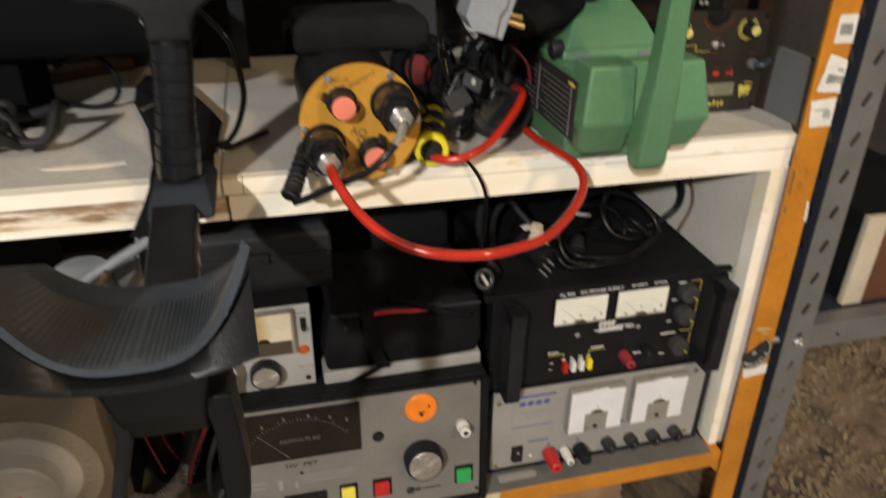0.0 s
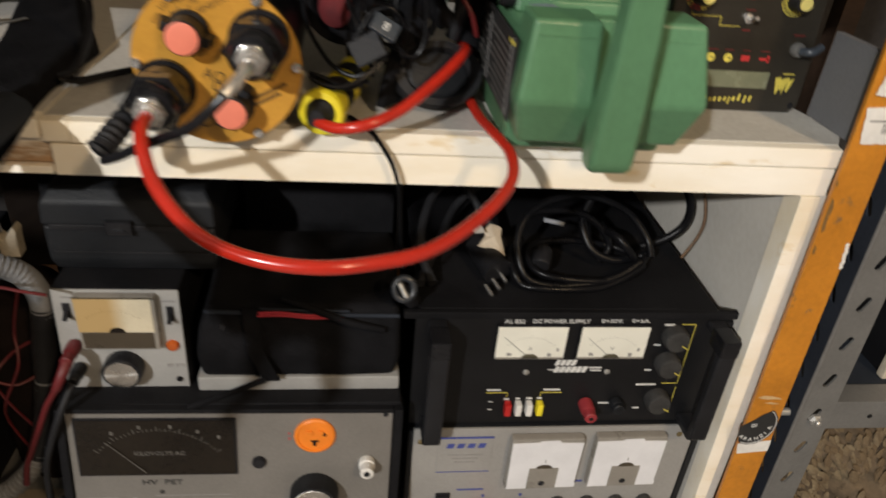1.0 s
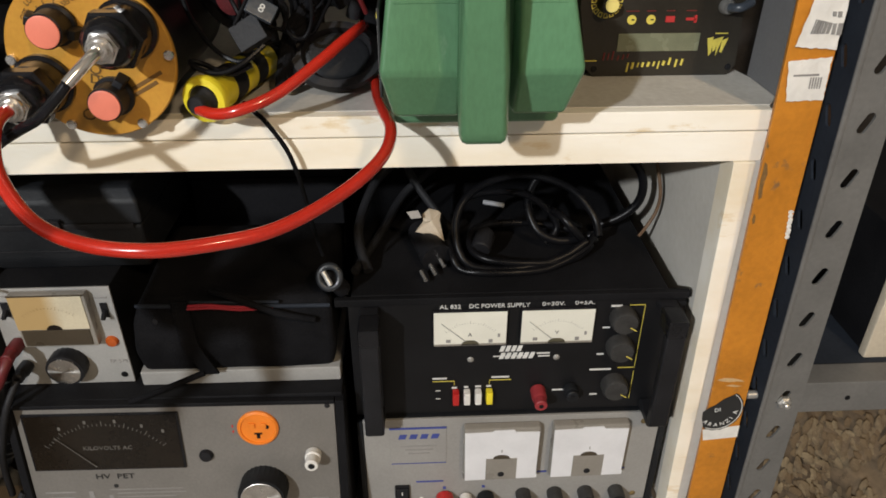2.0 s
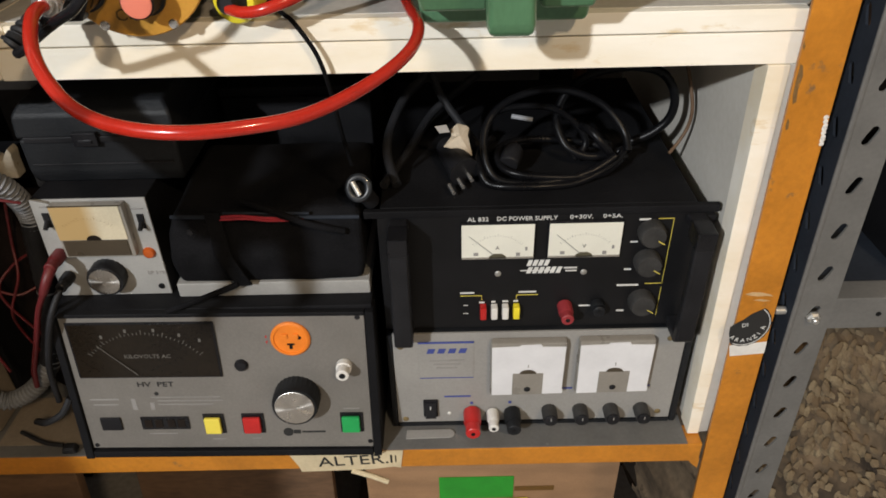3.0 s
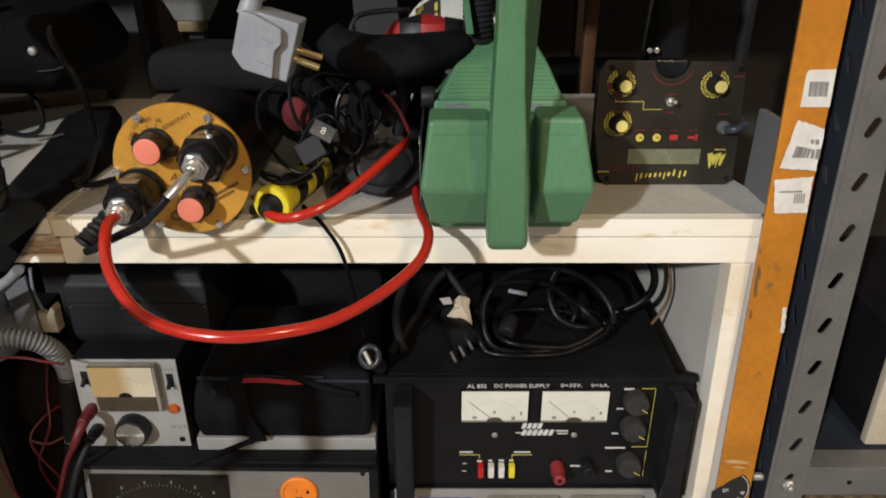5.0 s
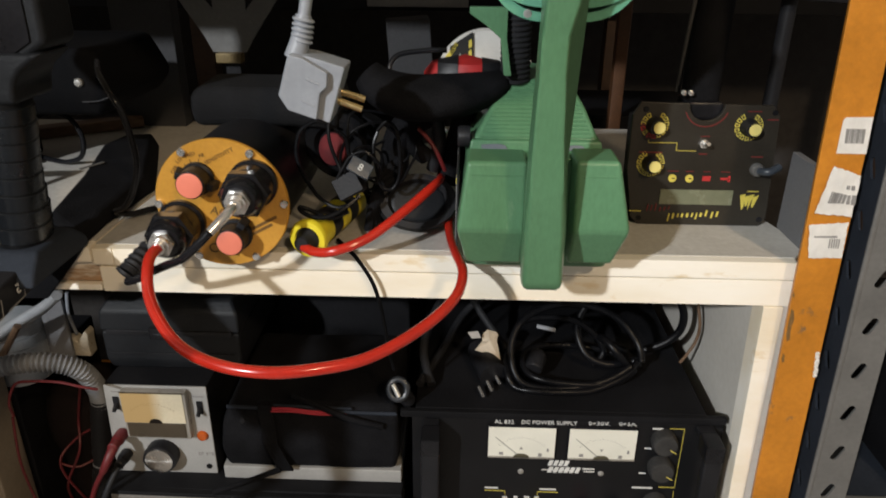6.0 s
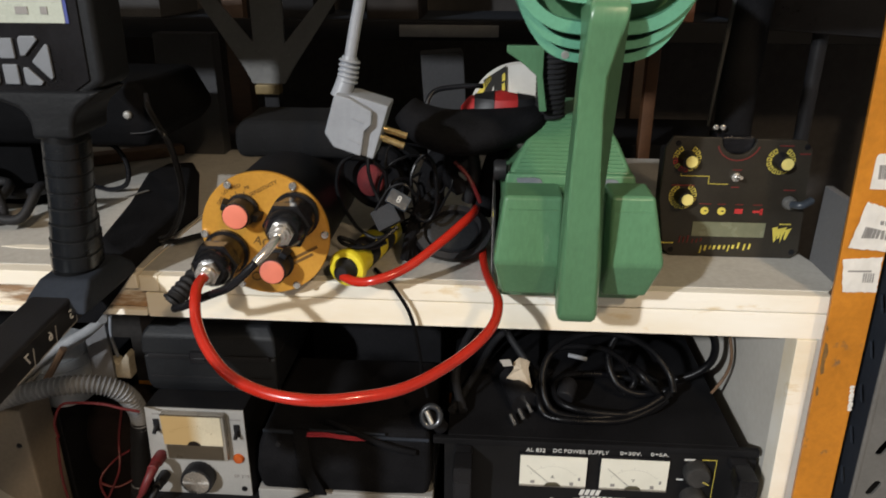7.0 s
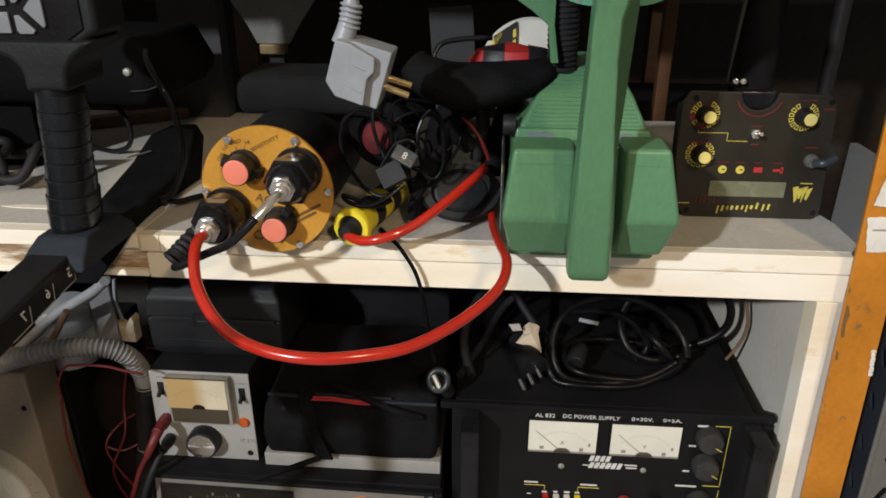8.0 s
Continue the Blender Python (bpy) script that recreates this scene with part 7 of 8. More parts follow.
for j in (0, ny):
    for i in range(na):
        cuff.faces.new((inner[j][i], inner[j][i + 1], outer[j][i + 1], outer[j][i]))
bmesh.ops.recalc_face_normals(cuff, faces=cuff.faces)
cuffp = part("arm_cuff", cuff, CUFF_GREY, hd, "dark grey ribbed arm cuff", angle=30)
cuffp.data.materials.append(HANDLE_BLACK)
lipb = bmesh.new()
rows = []
for i in range(41):
    u = -1 + i / 20
    u = math.copysign(abs(u) ** 0.8, u)
    top, low = cuff_z(1, u) - 0.0045 - 0.012 * abs(u) ** 3, 1.2645 + 0.0095 * u * u
    rows.append([lipb.verts.new(p) for p in ((0.0500 * u, -0.352, top), (0.0500 * u, -0.356, top), (0.0500 * u, -0.363, low + 0.004), (0.0500 * u, -0.364, low + 0.001), (0.0495 * u, -0.361, low), (0.0490 * u, -0.350, low))])
for a, c in zip(rows, rows[1:]):
    for k in range(6):
        lipb.faces.new((a[k], a[(k + 1) % 6], c[(k + 1) % 6], c[k]))
lipb.faces.new(rows[0])
lipb.faces.new(rows[-1][::-1])
bmesh.ops.recalc_face_normals(lipb, faces=lipb.faces)
part("cuff_lip", lipb, HANDLE_BLACK, cuffp, angle=40)
part("cuff_block", loft([ring4(-0.018, 0.021, -0.320, -0.262, 1.2020), ring4(-0.0195, 0.0215, -0.335, -0.270, 1.2265), ring4(-0.024, 0.027, -0.345, -0.295, 1.2610)], 0.004), HANDLE_BLACK, hd)
part("stand_leg", loft([ring4(-0.0225, -0.0140, -0.330, -0.300, 1.2280), ring4(-0.0220, -0.0150, -0.328, -0.302, 1.2100), ring4(-0.0305, -0.0240, -0.326, -0.304, 1.1780), ring4(-0.0390, -0.0328, -0.324, -0.306, 1.1450), ring4(-0.0460, -0.0405, -0.323, -0.307, 1.1180)], 0.0015), CHARCOAL, hd, "narrow dark grey stand leg")
part("stand_leg", loft([ring4(0.0190, 0.0320, -0.330, -0.300, 1.2300), ring4(0.0220, 0.0340, -0.328, -0.302, 1.2050), ring4(0.0205, 0.0350, -0.326, -0.304, 1.1750), ring4(0.0205, 0.0340, -0.325, -0.305, 1.1580), ring4(0.0240, 0.0315, -0.324, -0.306, 1.1450), ring4(0.0262, 0.0296, -0.322, -0.308, 1.1385)], 0.0015), HANDLE_BLACK, hd, "curved black stand leg")

# ---- black things above the instruments ----
tool = thing("black_case", (0.04, 0.13, 1.0405), "small black plastic carrying case with a latch on the supply", "case")
part("base", loft([ring4(-0.022, 0.110, 0.062, 0.200, 1.0408), ring4(-0.024, 0.112, 0.058, 0.204, 1.0520), ring4(-0.024, 0.112, 0.058, 0.204, 1.0845)], 0.003), CHARCOAL, tool)
part("lid", loft([ring4(-0.025, 0.113, 0.057, 0.205, 1.0853), ring4(-0.024, 0.112, 0.059, 0.204, 1.1060), ring4(-0.016, 0.105, 0.068, 0.196, 1.1170)], 0.003), CHARCOAL, tool)
part("rib", merge(box(-0.018, 0.106, 0.0560, 0.060, 1.0600, 1.0620, 0.0006), box(-0.018, 0.106, 0.0555, 0.060, 1.0820, 1.0875, 0.0010)), BLACK_PLASTIC, tool)
part("latch", merge(box(0.0260, 0.0475, 0.0515, 0.0580, 1.0795, 1.0925, 0.0015), box(0.0310, 0.0430, 0.0500, 0.0530, 1.0830, 1.0860, 0.0006)), BLACK_GLOSS, tool)
white_slab = solo("white_slab", box(0.0915, 0.2715, 0.0250, 0.16, 0.9350, 0.9505, 0.0015), EP_PANEL, "pale flat metal chassis lying on the tester", "slab")
bag = thing("equipment_pouch", (0.18, 0.09, 0.9506), "soft black nylon pouch with a strap and red wires", "pouch")
FORWARD = Matrix.Translation((0, -0.0095, 0.9508)) @ Matrix.Diagonal((1, 1, 1.17, 1)) @ Matrix.Translation((0, 0, -0.9540))
pb = loft([ring4(0.096, 0.266, 0.034, 0.170, 0.9540), ring4(0.092, 0.270, 0.030, 0.175, 0.9760), ring4(0.098, 0.270, 0.032, 0.175, 1.0080), ring4(0.104, 0.266, 0.038, 0.170, 1.0200)], 0.006)
bmesh.ops.subdivide_edges(pb, edges=pb.edges[:], cuts=3, use_grid_fill=True)
for v in pb.verts:
    v.co += Vector((noise.noise(v.co * 40), noise.noise(v.co * 40 + Vector((7, 0, 0))), noise.noise(v.co * 40 + Vector((0, 9, 0))))) * 0.0022
moved(pb, FORWARD)
part("pouch", pb, CLOTH, bag, angle=60)
part("zip_edge", moved(merge(tube([(0.104, 0.0335, 1.0170), (0.150, 0.0320, 1.0165), (0.200, 0.0315, 1.0155), (0.268, 0.0330, 1.0140)], 0.0016, 8, 6), tube([(0.150, 0.0330, 1.0195), (0.185, 0.0325, 1.0190), (0.225, 0.0330, 1.0180)], 0.0012, 8, 6)), FORWARD), STEEL_DARK, bag)
part("strap", moved(loft([[(0.1340, 0.0330, 1.0220), (0.1480, 0.0330, 1.0220), (0.1490, 0.0290, 1.0220), (0.1350, 0.0290, 1.0220)], [(0.1380, 0.0270, 0.9850), (0.1530, 0.0270, 0.9850), (0.1530, 0.0240, 0.9850), (0.1380, 0.0240, 0.9850)], [(0.1500, 0.0290, 0.9560), (0.1650, 0.0290, 0.9560), (0.1650, 0.0260, 0.9560), (0.1500, 0.0260, 0.9560)]], 0.0008), FORWARD), CLOTH, bag)
part("strap_tail", moved(tube([(0.168, 0.036, 1.0280), (0.190, 0.030, 1.0240), (0.225, 0.026, 1.0120), (0.255, 0.028, 1.0040)], 0.0028, 10, 6), FORWARD), CLOTH, bag)
part("strap_tail", moved(tube([(0.152, 0.026, 0.9580), (0.120, 0.018, 0.9500), (0.094, 0.014, 0.9430), (0.086, 0.012, 0.9420)], 0.0026, 10, 6), FORWARD), CLOTH, bag)
part("red_wire", moved(merge(tube([(0.1430, 0.0300, 1.0175), (0.1650, 0.0290, 1.0190), (0.1850, 0.0290, 1.0170), (0.2010, 0.0310, 1.0150)], 0.0011, 8, 6), tube([(0.1480, 0.0290, 1.0160), (0.1700, 0.0280, 1.0170), (0.1930, 0.0285, 1.0145), (0.2200, 0.0310, 1.0140)], 0.0010, 8, 6)), FORWARD), PINK_RED, bag, "thin red wire")
part("button", moved(lathe([(0.003, 0), (0.0025, 0.001), (0, 0.0013)], (0.1180, 0.0325, 1.0040), "-y", 12), FORWARD), BLACK_GLOSS, bag)
bb = thing("black_box", (0.194, 0.25, 0.9350), "plain black metal box behind the pouch", "box")
part("body", box(0.118, 0.270, 0.178, 0.33, 0.9350, 1.0690, 0.003), BLACK_CASE, bb)
part("lid", box(0.1165, 0.2715, 0.1765, 0.3315, 1.0695, 1.0800, 0.003), BLACK_CASE, bb)
bb = thing("black_box", (0.01, 0.27, 0.9350), "plain black metal box behind the carrying case", "box")
part("body", box(-0.09, 0.115, 0.21, 0.34, 0.9350, 1.1380, 0.003), BLACK_CASE, bb)
part("lid", box(-0.0915, 0.1165, 0.2085, 0.3415, 1.1385, 1.1500, 0.003), BLACK_CASE, bb)

# coil of black mains flex on the big supply
flex = thing("mains_flex", (0.44, 0.13, 1.0263), "coil of glossy black mains flex lying on the power supply", "cable")
part("loop", tube([(0.4987, 0.073, 1.0490), (0.4726, 0.064, 1.0370), (0.4313, 0.058, 1.0310), (0.3958, 0.061, 1.0320), (0.3825, 0.069, 1.0425), (0.3795, 0.0842, 1.0610), (0.3851, 0.0968, 1.0762), (0.3989, 0.106, 1.0872), (0.4188, 0.1118, 1.0942), (0.4421, 0.1142, 1.0970), (0.4640, 0.1120, 1.0945), (0.4900, 0.105, 1.0840), (0.5080, 0.092, 1.0640), (0.5110, 0.080, 1.0500)], 0.0036, 12, 8), BLACK_CABLE, flex)
part("loop", tube([(0.5080, 0.084, 1.0480), (0.4933, 0.070, 1.0400), (0.4620, 0.058, 1.0305), (0.4311, 0.053, 1.0302), (0.4006, 0.054, 1.0302), (0.3829, 0.060, 1.0305), (0.3757, 0.0690, 1.0400), (0.3760, 0.090, 1.0480), (0.3900, 0.112, 1.0500)], 0.0036, 12, 8), BLACK_CABLE, flex)
part("loop", tube([(0.5150, 0.090, 1.0480), (0.4983, 0.0926, 1.0411), (0.4771, 0.0912, 1.0394), (0.4590, 0.0966, 1.0459), (0.4506, 0.1077, 1.0593), (0.4501, 0.1181, 1.0718), (0.4582, 0.126, 1.0870), (0.4747, 0.128, 1.1010), (0.4907, 0.122, 1.1108), (0.5159, 0.120, 1.1145), (0.5396, 0.120, 1.1102), (0.5534, 0.120, 1.0975), (0.5595, 0.120, 1.0796), (0.5561, 0.120, 1.0615), (0.5411, 0.121, 1.0466), (0.5200, 0.124, 1.0360)], 0.0042, 12, 8), BLACK_CABLE, flex)
part("loop", tube([(0.3874, 0.1030, 1.0790), (0.4029, 0.1060, 1.0830), (0.4261, 0.1070, 1.0840), (0.4480, 0.1060, 1.0800), (0.4680, 0.1050, 1.0640), (0.4760, 0.1000, 1.0480), (0.4650, 0.0940, 1.0360)], 0.0034, 10, 8), BLACK_CABLE, flex)
part("loop", tube([(0.5050, 0.078, 1.0420), (0.4850, 0.066, 1.0345), (0.4520, 0.060, 1.0350), (0.4150, 0.062, 1.0370), (0.3960, 0.072, 1.0400), (0.3930, 0.092, 1.0460), (0.4080, 0.108, 1.0480), (0.4400, 0.116, 1.0460), (0.4800, 0.114, 1.0420), (0.5000, 0.100, 1.0420)], 0.0034, 10, 8), BLACK_CABLE, flex)
part("loop", tube([(0.5140, 0.100, 1.0330), (0.5020, 0.086, 1.0400), (0.4900, 0.080, 1.0540), (0.4780, 0.088, 1.0660), (0.4720, 0.104, 1.0640), (0.4820, 0.118, 1.0500), (0.5040, 0.122, 1.0360)], 0.0040, 10, 8), BLACK_CABLE, flex)
part("tail", tube([(0.3830, 0.100, 1.0330), (0.3650, 0.130, 1.0500), (0.3400, 0.150, 1.0820), (0.3280, 0.160, 1.1200)], 0.0042, 10, 8), BLACK_RUBBER, flex)
part("tie", tube([(0.4053, 0.0980, 1.0786), (0.4155, 0.0965, 1.0772), (0.4242, 0.0955, 1.0758)], 0.0022, 8, 6), PLUG_GREY, flex, "pale wire tie")
part("socket_end", lathe([(0.008, 0), (0.0095, 0.002), (0.0095, 0.018), (0.006, 0.024), (0, 0.024)], (0.4020, 0.074, 1.0420), (0.3, 0.9, 0.3), 18), BLACK_PLASTIC, flex)
fp = part("plug_body", tube([(0.3470, 0.112, 1.0420), (0.3560, 0.085, 1.0400), (0.3620, 0.070, 1.0370)], 0.0135, 18, 6, radii=lambda s: 0.85 + 0.25 * s), BLACK_PLASTIC, flex, "round black plug with three pins")
for px, py in ((0.3680, 0.0625), (0.3597, 0.0500), (0.3512, 0.0400)):
    part("pin", tube([(px - 0.004, py + 0.012, 1.0345), (px, py, 1.0325)], 0.0017, 10, 2, smooth=False), CHROME, fp)
TAG = [(0.3429, 0.0889, 1.0539), (0.3505, 0.0960, 1.0610), (0.3500, 0.1010, 1.0655), (0.3560, 0.1044, 1.0695), (0.3640, 0.1030, 1.0680), (0.3668, 0.1010, 1.0666), (0.3655, 0.0962, 1.0612), (0.3692, 0.0823, 1.0473), (0.3584, 0.0863, 1.0513)]
tag_bm = bmesh.new()
mid = Vector((0.3580, 0.0930, 1.0620))
rim = [Vector(p) for p in TAG]
for k, p in enumerate(rim):
    q = rim[(k + 1) % len(rim)]
    f = [tag_bm.verts.new(v) for v in (p, q, (q + mid) / 2 + Vector((0, -0.0015 * (k % 2), 0.0012 * (k % 3))), (p + mid) / 2 + Vector((0, -0.0015 * ((k - 1) % 2), 0.0012 * ((k - 1) % 3))))]
    tag_bm.faces.new(f)
    tag_bm.faces.new([tag_bm.verts.new(v) for v in (f[3].co, f[2].co, mid + Vector((0, -0.002, 0.002)))])
bmesh.ops.remove_doubles(tag_bm, verts=tag_bm.verts, dist=0.0002)
thick = bmesh.ops.extrude_face_region(tag_bm, geom=tag_bm.faces[:])
for v in thick["geom"]:
    if isinstance(v, bmesh.types.BMVert):
        v.co += Vector((0, 0.0006, -0.0006))
bmesh.ops.recalc_face_normals(tag_bm, faces=tag_bm.faces)
solo("paper_tag", tag_bm, TAG_PAPER, "crumpled cream paper tag on the flex", "tag", angle=15)
solo("paper_tag", loft([[(0.3351, 0.0935, 1.0722), (0.3459, 0.0944, 1.0732), (0.3489, 0.0900, 1.0680), (0.3396, 0.0894, 1.0673)], [(0.3353, 0.0941, 1.0716), (0.3458, 0.0950, 1.0726), (0.3487, 0.0906, 1.0674), (0.3397, 0.0900, 1.0667)]], 0.0), LIGHT_PANEL, "small pale scrap of tape on the flex", "tag")
solo("brown_cable", tube([(0.5700, 0.140, 1.1150), (0.5740, 0.125, 1.0920), (0.5775, 0.120, 1.0706), (0.5762, 0.120, 1.0533), (0.5692, 0.118, 1.0387), (0.5600, 0.112, 1.0300)], 0.0017, 10, 8), BROWN_WOOD, "thin brown cable drooping beside the side panel", "cable")
solo("black_flex", merge(tube([(0.3000, 0.060, 1.0310), (0.2900, 0.100, 1.0500), (0.3050, 0.150, 1.0750), (0.3300, 0.160, 1.1000), (0.345, 0.17, 1.1400)], 0.0046, 10, 8), tube([(0.2880, 0.060, 1.0310), (0.3100, 0.120, 1.0360), (0.3350, 0.180, 1.0500), (0.38, 0.20, 1.08)], 0.0042, 10, 8)), BLACK_RUBBER, "stray lengths of dull black flex", "cable")

# ---- lower left: dial instrument, reel of wire, conduit ----
Y = 0.020
dialbox = thing("dial_instrument", (-0.28, 0.044, 0.7577), "beige instrument case with a large pale dial knob", "test instrument")
part("case", box(-0.420, -0.1400, Y, 0.068, 0.7580, 1.0380, 0.004), BEIGE_CASE, dialbox)
part("dial_plate", lathe([(0.0760, 0), (0.0760, 0.0010), (0, 0.0012)], (-0.226, Y, 0.8740), "-y", 56), DIAL_PLATE, dialbox, "round pale scale plate")
dial_scale(-0.226, 0.8740, 0.060, -40, 220, 27, Y - 0.0016, GREY_INK, dialbox, 0.007, 0.0005)
dk = part("dial_knob", lathe([(0.0560, 0), (0.0560, 0.003), (0.0500, 0.005), (0.0400, 0.007), (0.0380, 0.024), (0.0350, 0.027), (0, 0.028)], (-0.226, Y - 0.0013, 0.8740), "-y", 48), DIAL_KNOB, dialbox, "pale grey plastic dial knob")
part("pointer_mark", box(-0.2275, -0.2215, Y - 0.0300, Y - 0.0292, 0.8715, 0.8755, 0.0005), RED_INK, dk)
part("screw", lathe([(0.003, 0), (0.0025, 0.001), (0, 0.0014)], (-0.1500, Y, 0.9950), "-y", 12), BLACK_PLASTIC, dialbox)
part("screw", lathe([(0.003, 0), (0.0025, 0.001), (0, 0.0014)], (-0.1500, Y, 0.770), "-y", 12), BLACK_PLASTIC, dialbox)

# dark lump added for the shaded gap among the wires
reel = thing("dark_gap_lump", (-0.080, 0.06, 0.7577), "dark brown lump filling the shaded gap, with loose red wires", "bag")
sag = lathe([(0.038, 0), (0.041, 0.012), (0.042, 0.08), (0.042, 0.132), (0.045, 0.150), (0.050, 0.168), (0.050, 0.190), (0.046, 0.212), (0.034, 0.228), (0.015, 0.235), (0, 0.236)], (-0.0860, 0.120, 0.7580), "z", 48)
for v in sag.verts:
    k = noise.noise(v.co * 30) * 0.0035 + noise.noise(v.co * 75) * 0.0012
    v.co.x += k * (v.co.x + 0.086) / 0.05
    v.co.y = 0.120 + (v.co.y - 0.120) * 0.92 + k
part("bag", sag, GAP_BROWN, reel, angle=60)
WIRES = [[(-0.0496, 0.046, 1.0287), (-0.0675, 0.0579, 0.979), (-0.0643, 0.0429, 0.9506), (-0.0789, 0.0349, 0.9155), (-0.0921, 0.0519, 0.8758), (-0.0828, 0.0556, 0.8357), (-0.0668, 0.0376, 0.8417)],
         [(-0.0419, 0.0561, 0.975), (-0.0739, 0.0511, 0.9549), (-0.0829, 0.0346, 0.9338), (-0.0646, 0.0438, 0.8717)],
         [(-0.0474, 0.0569, 0.9354), (-0.0669, 0.0396, 0.931), (-0.0846, 0.0367, 0.9377)],
         [(-0.1, 0.012, 1.015), (-0.0961, 0.006, 1.0356), (-0.086, 0.006, 1.0556), (-0.071, 0.006, 1.06), (-0.044, 0.006, 1.06), (-0.0254, 0.006, 1.056), (-0.0103, 0.01, 1.05)],
         [(-0.1, 0.01, 1.015), (-0.105, 0.01, 0.96), (-0.098, 0.008, 0.91), (-0.088, 0.008, 0.86)]]
for pts in WIRES:
    part("wire", tube(pts, 0.0013, 8, 8), DULL_RED, reel, "thin red wire")
part("red_plug", tube([(-0.0062, 0.010, 0.9850), (-0.0085, 0.000, 0.9780), (-0.0150, -0.004, 0.9640)], 0.0048, 12, 4, radii=lambda s: 1.1 - 0.35 * s), DULL_RED, reel, "red banana plug")
part("red_lead", tube([(-0.0150, -0.004, 0.9640), (-0.0260, -0.003, 0.9450), (-0.0400, 0.000, 0.9130), (-0.0500, 0.002, 0.8900), (-0.0590, 0.002, 0.8680), (-0.0640, 0.002, 0.8450)], 0.0026, 10, 8), DULL_RED, reel, "darkened red test lead")
part("black_lead", tube([(-0.0065, 0.008, 0.9600), (-0.0150, -0.006, 0.9400), (-0.0290, -0.006, 0.9050), (-0.0400, -0.004, 0.8700), (-0.0440, -0.004, 0.8300)], 0.0030, 10, 8), BLACK_RUBBER, reel)
part("wire_band", tube([(-0.070, -0.012, 0.8100), (-0.055, -0.018, 0.8150), (-0.038, -0.016, 0.8250), (-0.028, -0.010, 0.8400)], 0.0034, 8, 6), BLACK_RUBBER, reel)
solo("card_sheet", box(-0.1360, -0.0200, 0.0020, 0.0700, 0.7577, 0.7586, 0.0003), BEIGE_CASE, "beige card sheet lying on the shelf plate", "card")
solo("black_lead_clip", merge(tube([(-0.110, 0.010, 0.7700), (-0.080, -0.004, 0.7690), (-0.060, -0.006, 0.7665)], 0.0022, 8, 6), loft([ring4(-0.062, -0.046, -0.012, -0.001, 0.7587), ring4(-0.060, -0.048, -0.011, -0.002, 0.7665)], 0.002)), BLACK_RUBBER, "black rubber crocodile clip lying on the shelf plate", "clip")

pipe = thing("corrugated_conduit", (-0.09, 0.015, 1.03), "loop of grey corrugated conduit with a yellowed end fitting", "conduit")
cp = [(-0.200, 0.010, 1.0330), (-0.162, 0.014, 1.0490), (-0.125, 0.016, 1.0620), (-0.090, 0.020, 1.0690), (-0.060, 0.026, 1.0680), (-0.040, 0.034, 1.0560), (-0.034, 0.044, 1.0330), (-0.036, 0.052, 1.0080), (-0.043, 0.055, 0.9700), (-0.050, 0.054, 0.9250), (-0.056, 0.046, 0.8800), (-0.066, 0.034, 0.8440), (-0.084, 0.022, 0.8220), (-0.108, 0.012, 0.8150), (-0.128, 0.004, 0.8300)]
part("hose", tube(cp, 0.0086, 18, 84, radii=lambda s: 1 + 0.15 * math.sin(s * 2 * math.pi * 92)), CONDUIT, pipe, "grey corrugated plastic hose bent into a loop", angle=70)
# black wrap added so the conduit's middle reads as dark as its shade
for a, b in ((7, 9), (9, 11)):
    part("black_wrap", tube([Vector(cp[k]) for k in range(a, b + 1)], 0.0104, 16, 8, radii=lambda s: 0.86 + 0.16 * math.sin(math.pi * s) ** 0.5 + 0.03 * math.sin(s * 40)), BLACK_RUBBER, pipe, "black wrap added to darken the middle of the conduit")
part("fitting", prism([(-0.1269, 1.0253), (-0.1137, 1.0313), (-0.0959, 1.035), (-0.0909, 1.0304), (-0.0806, 1.0449), (-0.0777, 1.0397), (-0.0789, 1.0305), (-0.0789, 1.0121), (-0.129, 1.0146)], 0.1224, 0.1378, "xz", 0.0018, 2), mat("yellowed_white_plastic", (0.52, 0.47, 0.38), 0.45, 0, 0.2, 60, 0.2, 300, spots=0.5, spot_col=(0.34, 0.26, 0.16), spot_scale=90), pipe, "yellowed plastic end fitting")
part("wire", tube([(-0.0926, 0.1272, 1.039), (-0.0902, 0.1177, 1.0685), (-0.0855, 0.1154, 1.0956)], 0.0019, 8, 6), PLUG_GREY, pipe)
bottle = thing("plastic_tub", (-0.1462, 0.1086, 0.999), "pale bluish plastic tub with ribbed rim", "tub")
part("body", lathe([(0.0281, 0.0), (0.0297, 0.0033), (0.0297, 0.0424), (0.0288, 0.0431), (0.0295, 0.044), (0.0288, 0.0539), (0.0279, 0.0547), (0.0286, 0.0556), (0.0275, 0.066), (0.0259, 0.0693), (0.0, 0.0704)], (-0.1462, 0.1086, 0.999), "z", 36), BOTTLE, bottle)
solo("grey_divider", prism([(-0.1181, 0.996), (-0.0912, 0.996), (-0.0917, 1.0877), (-0.117, 1.0733)], 0.1119, 0.1163, "xz", 0.0008), GREY_CARD, "grey plastic divider standing beside the black case", "divider")
solo("brown_stick", tube([(-0.1093, 0.0624, 1.0853), (-0.1253, 0.0629, 1.0617), (-0.1462, 0.0635, 1.032), (-0.1638, 0.0668, 1.0067)], 0.0037, 8, 4, smooth=False), BROWN_WOOD, "short brown wooden stick leaning on the tub", "stick")
solo("grey_case_lid", box(-0.070, -0.012, 0.085, 0.20, 1.1180, 1.1540, 0.004), GREY_CARD, "grey plastic lid lying on the black case", "lid")
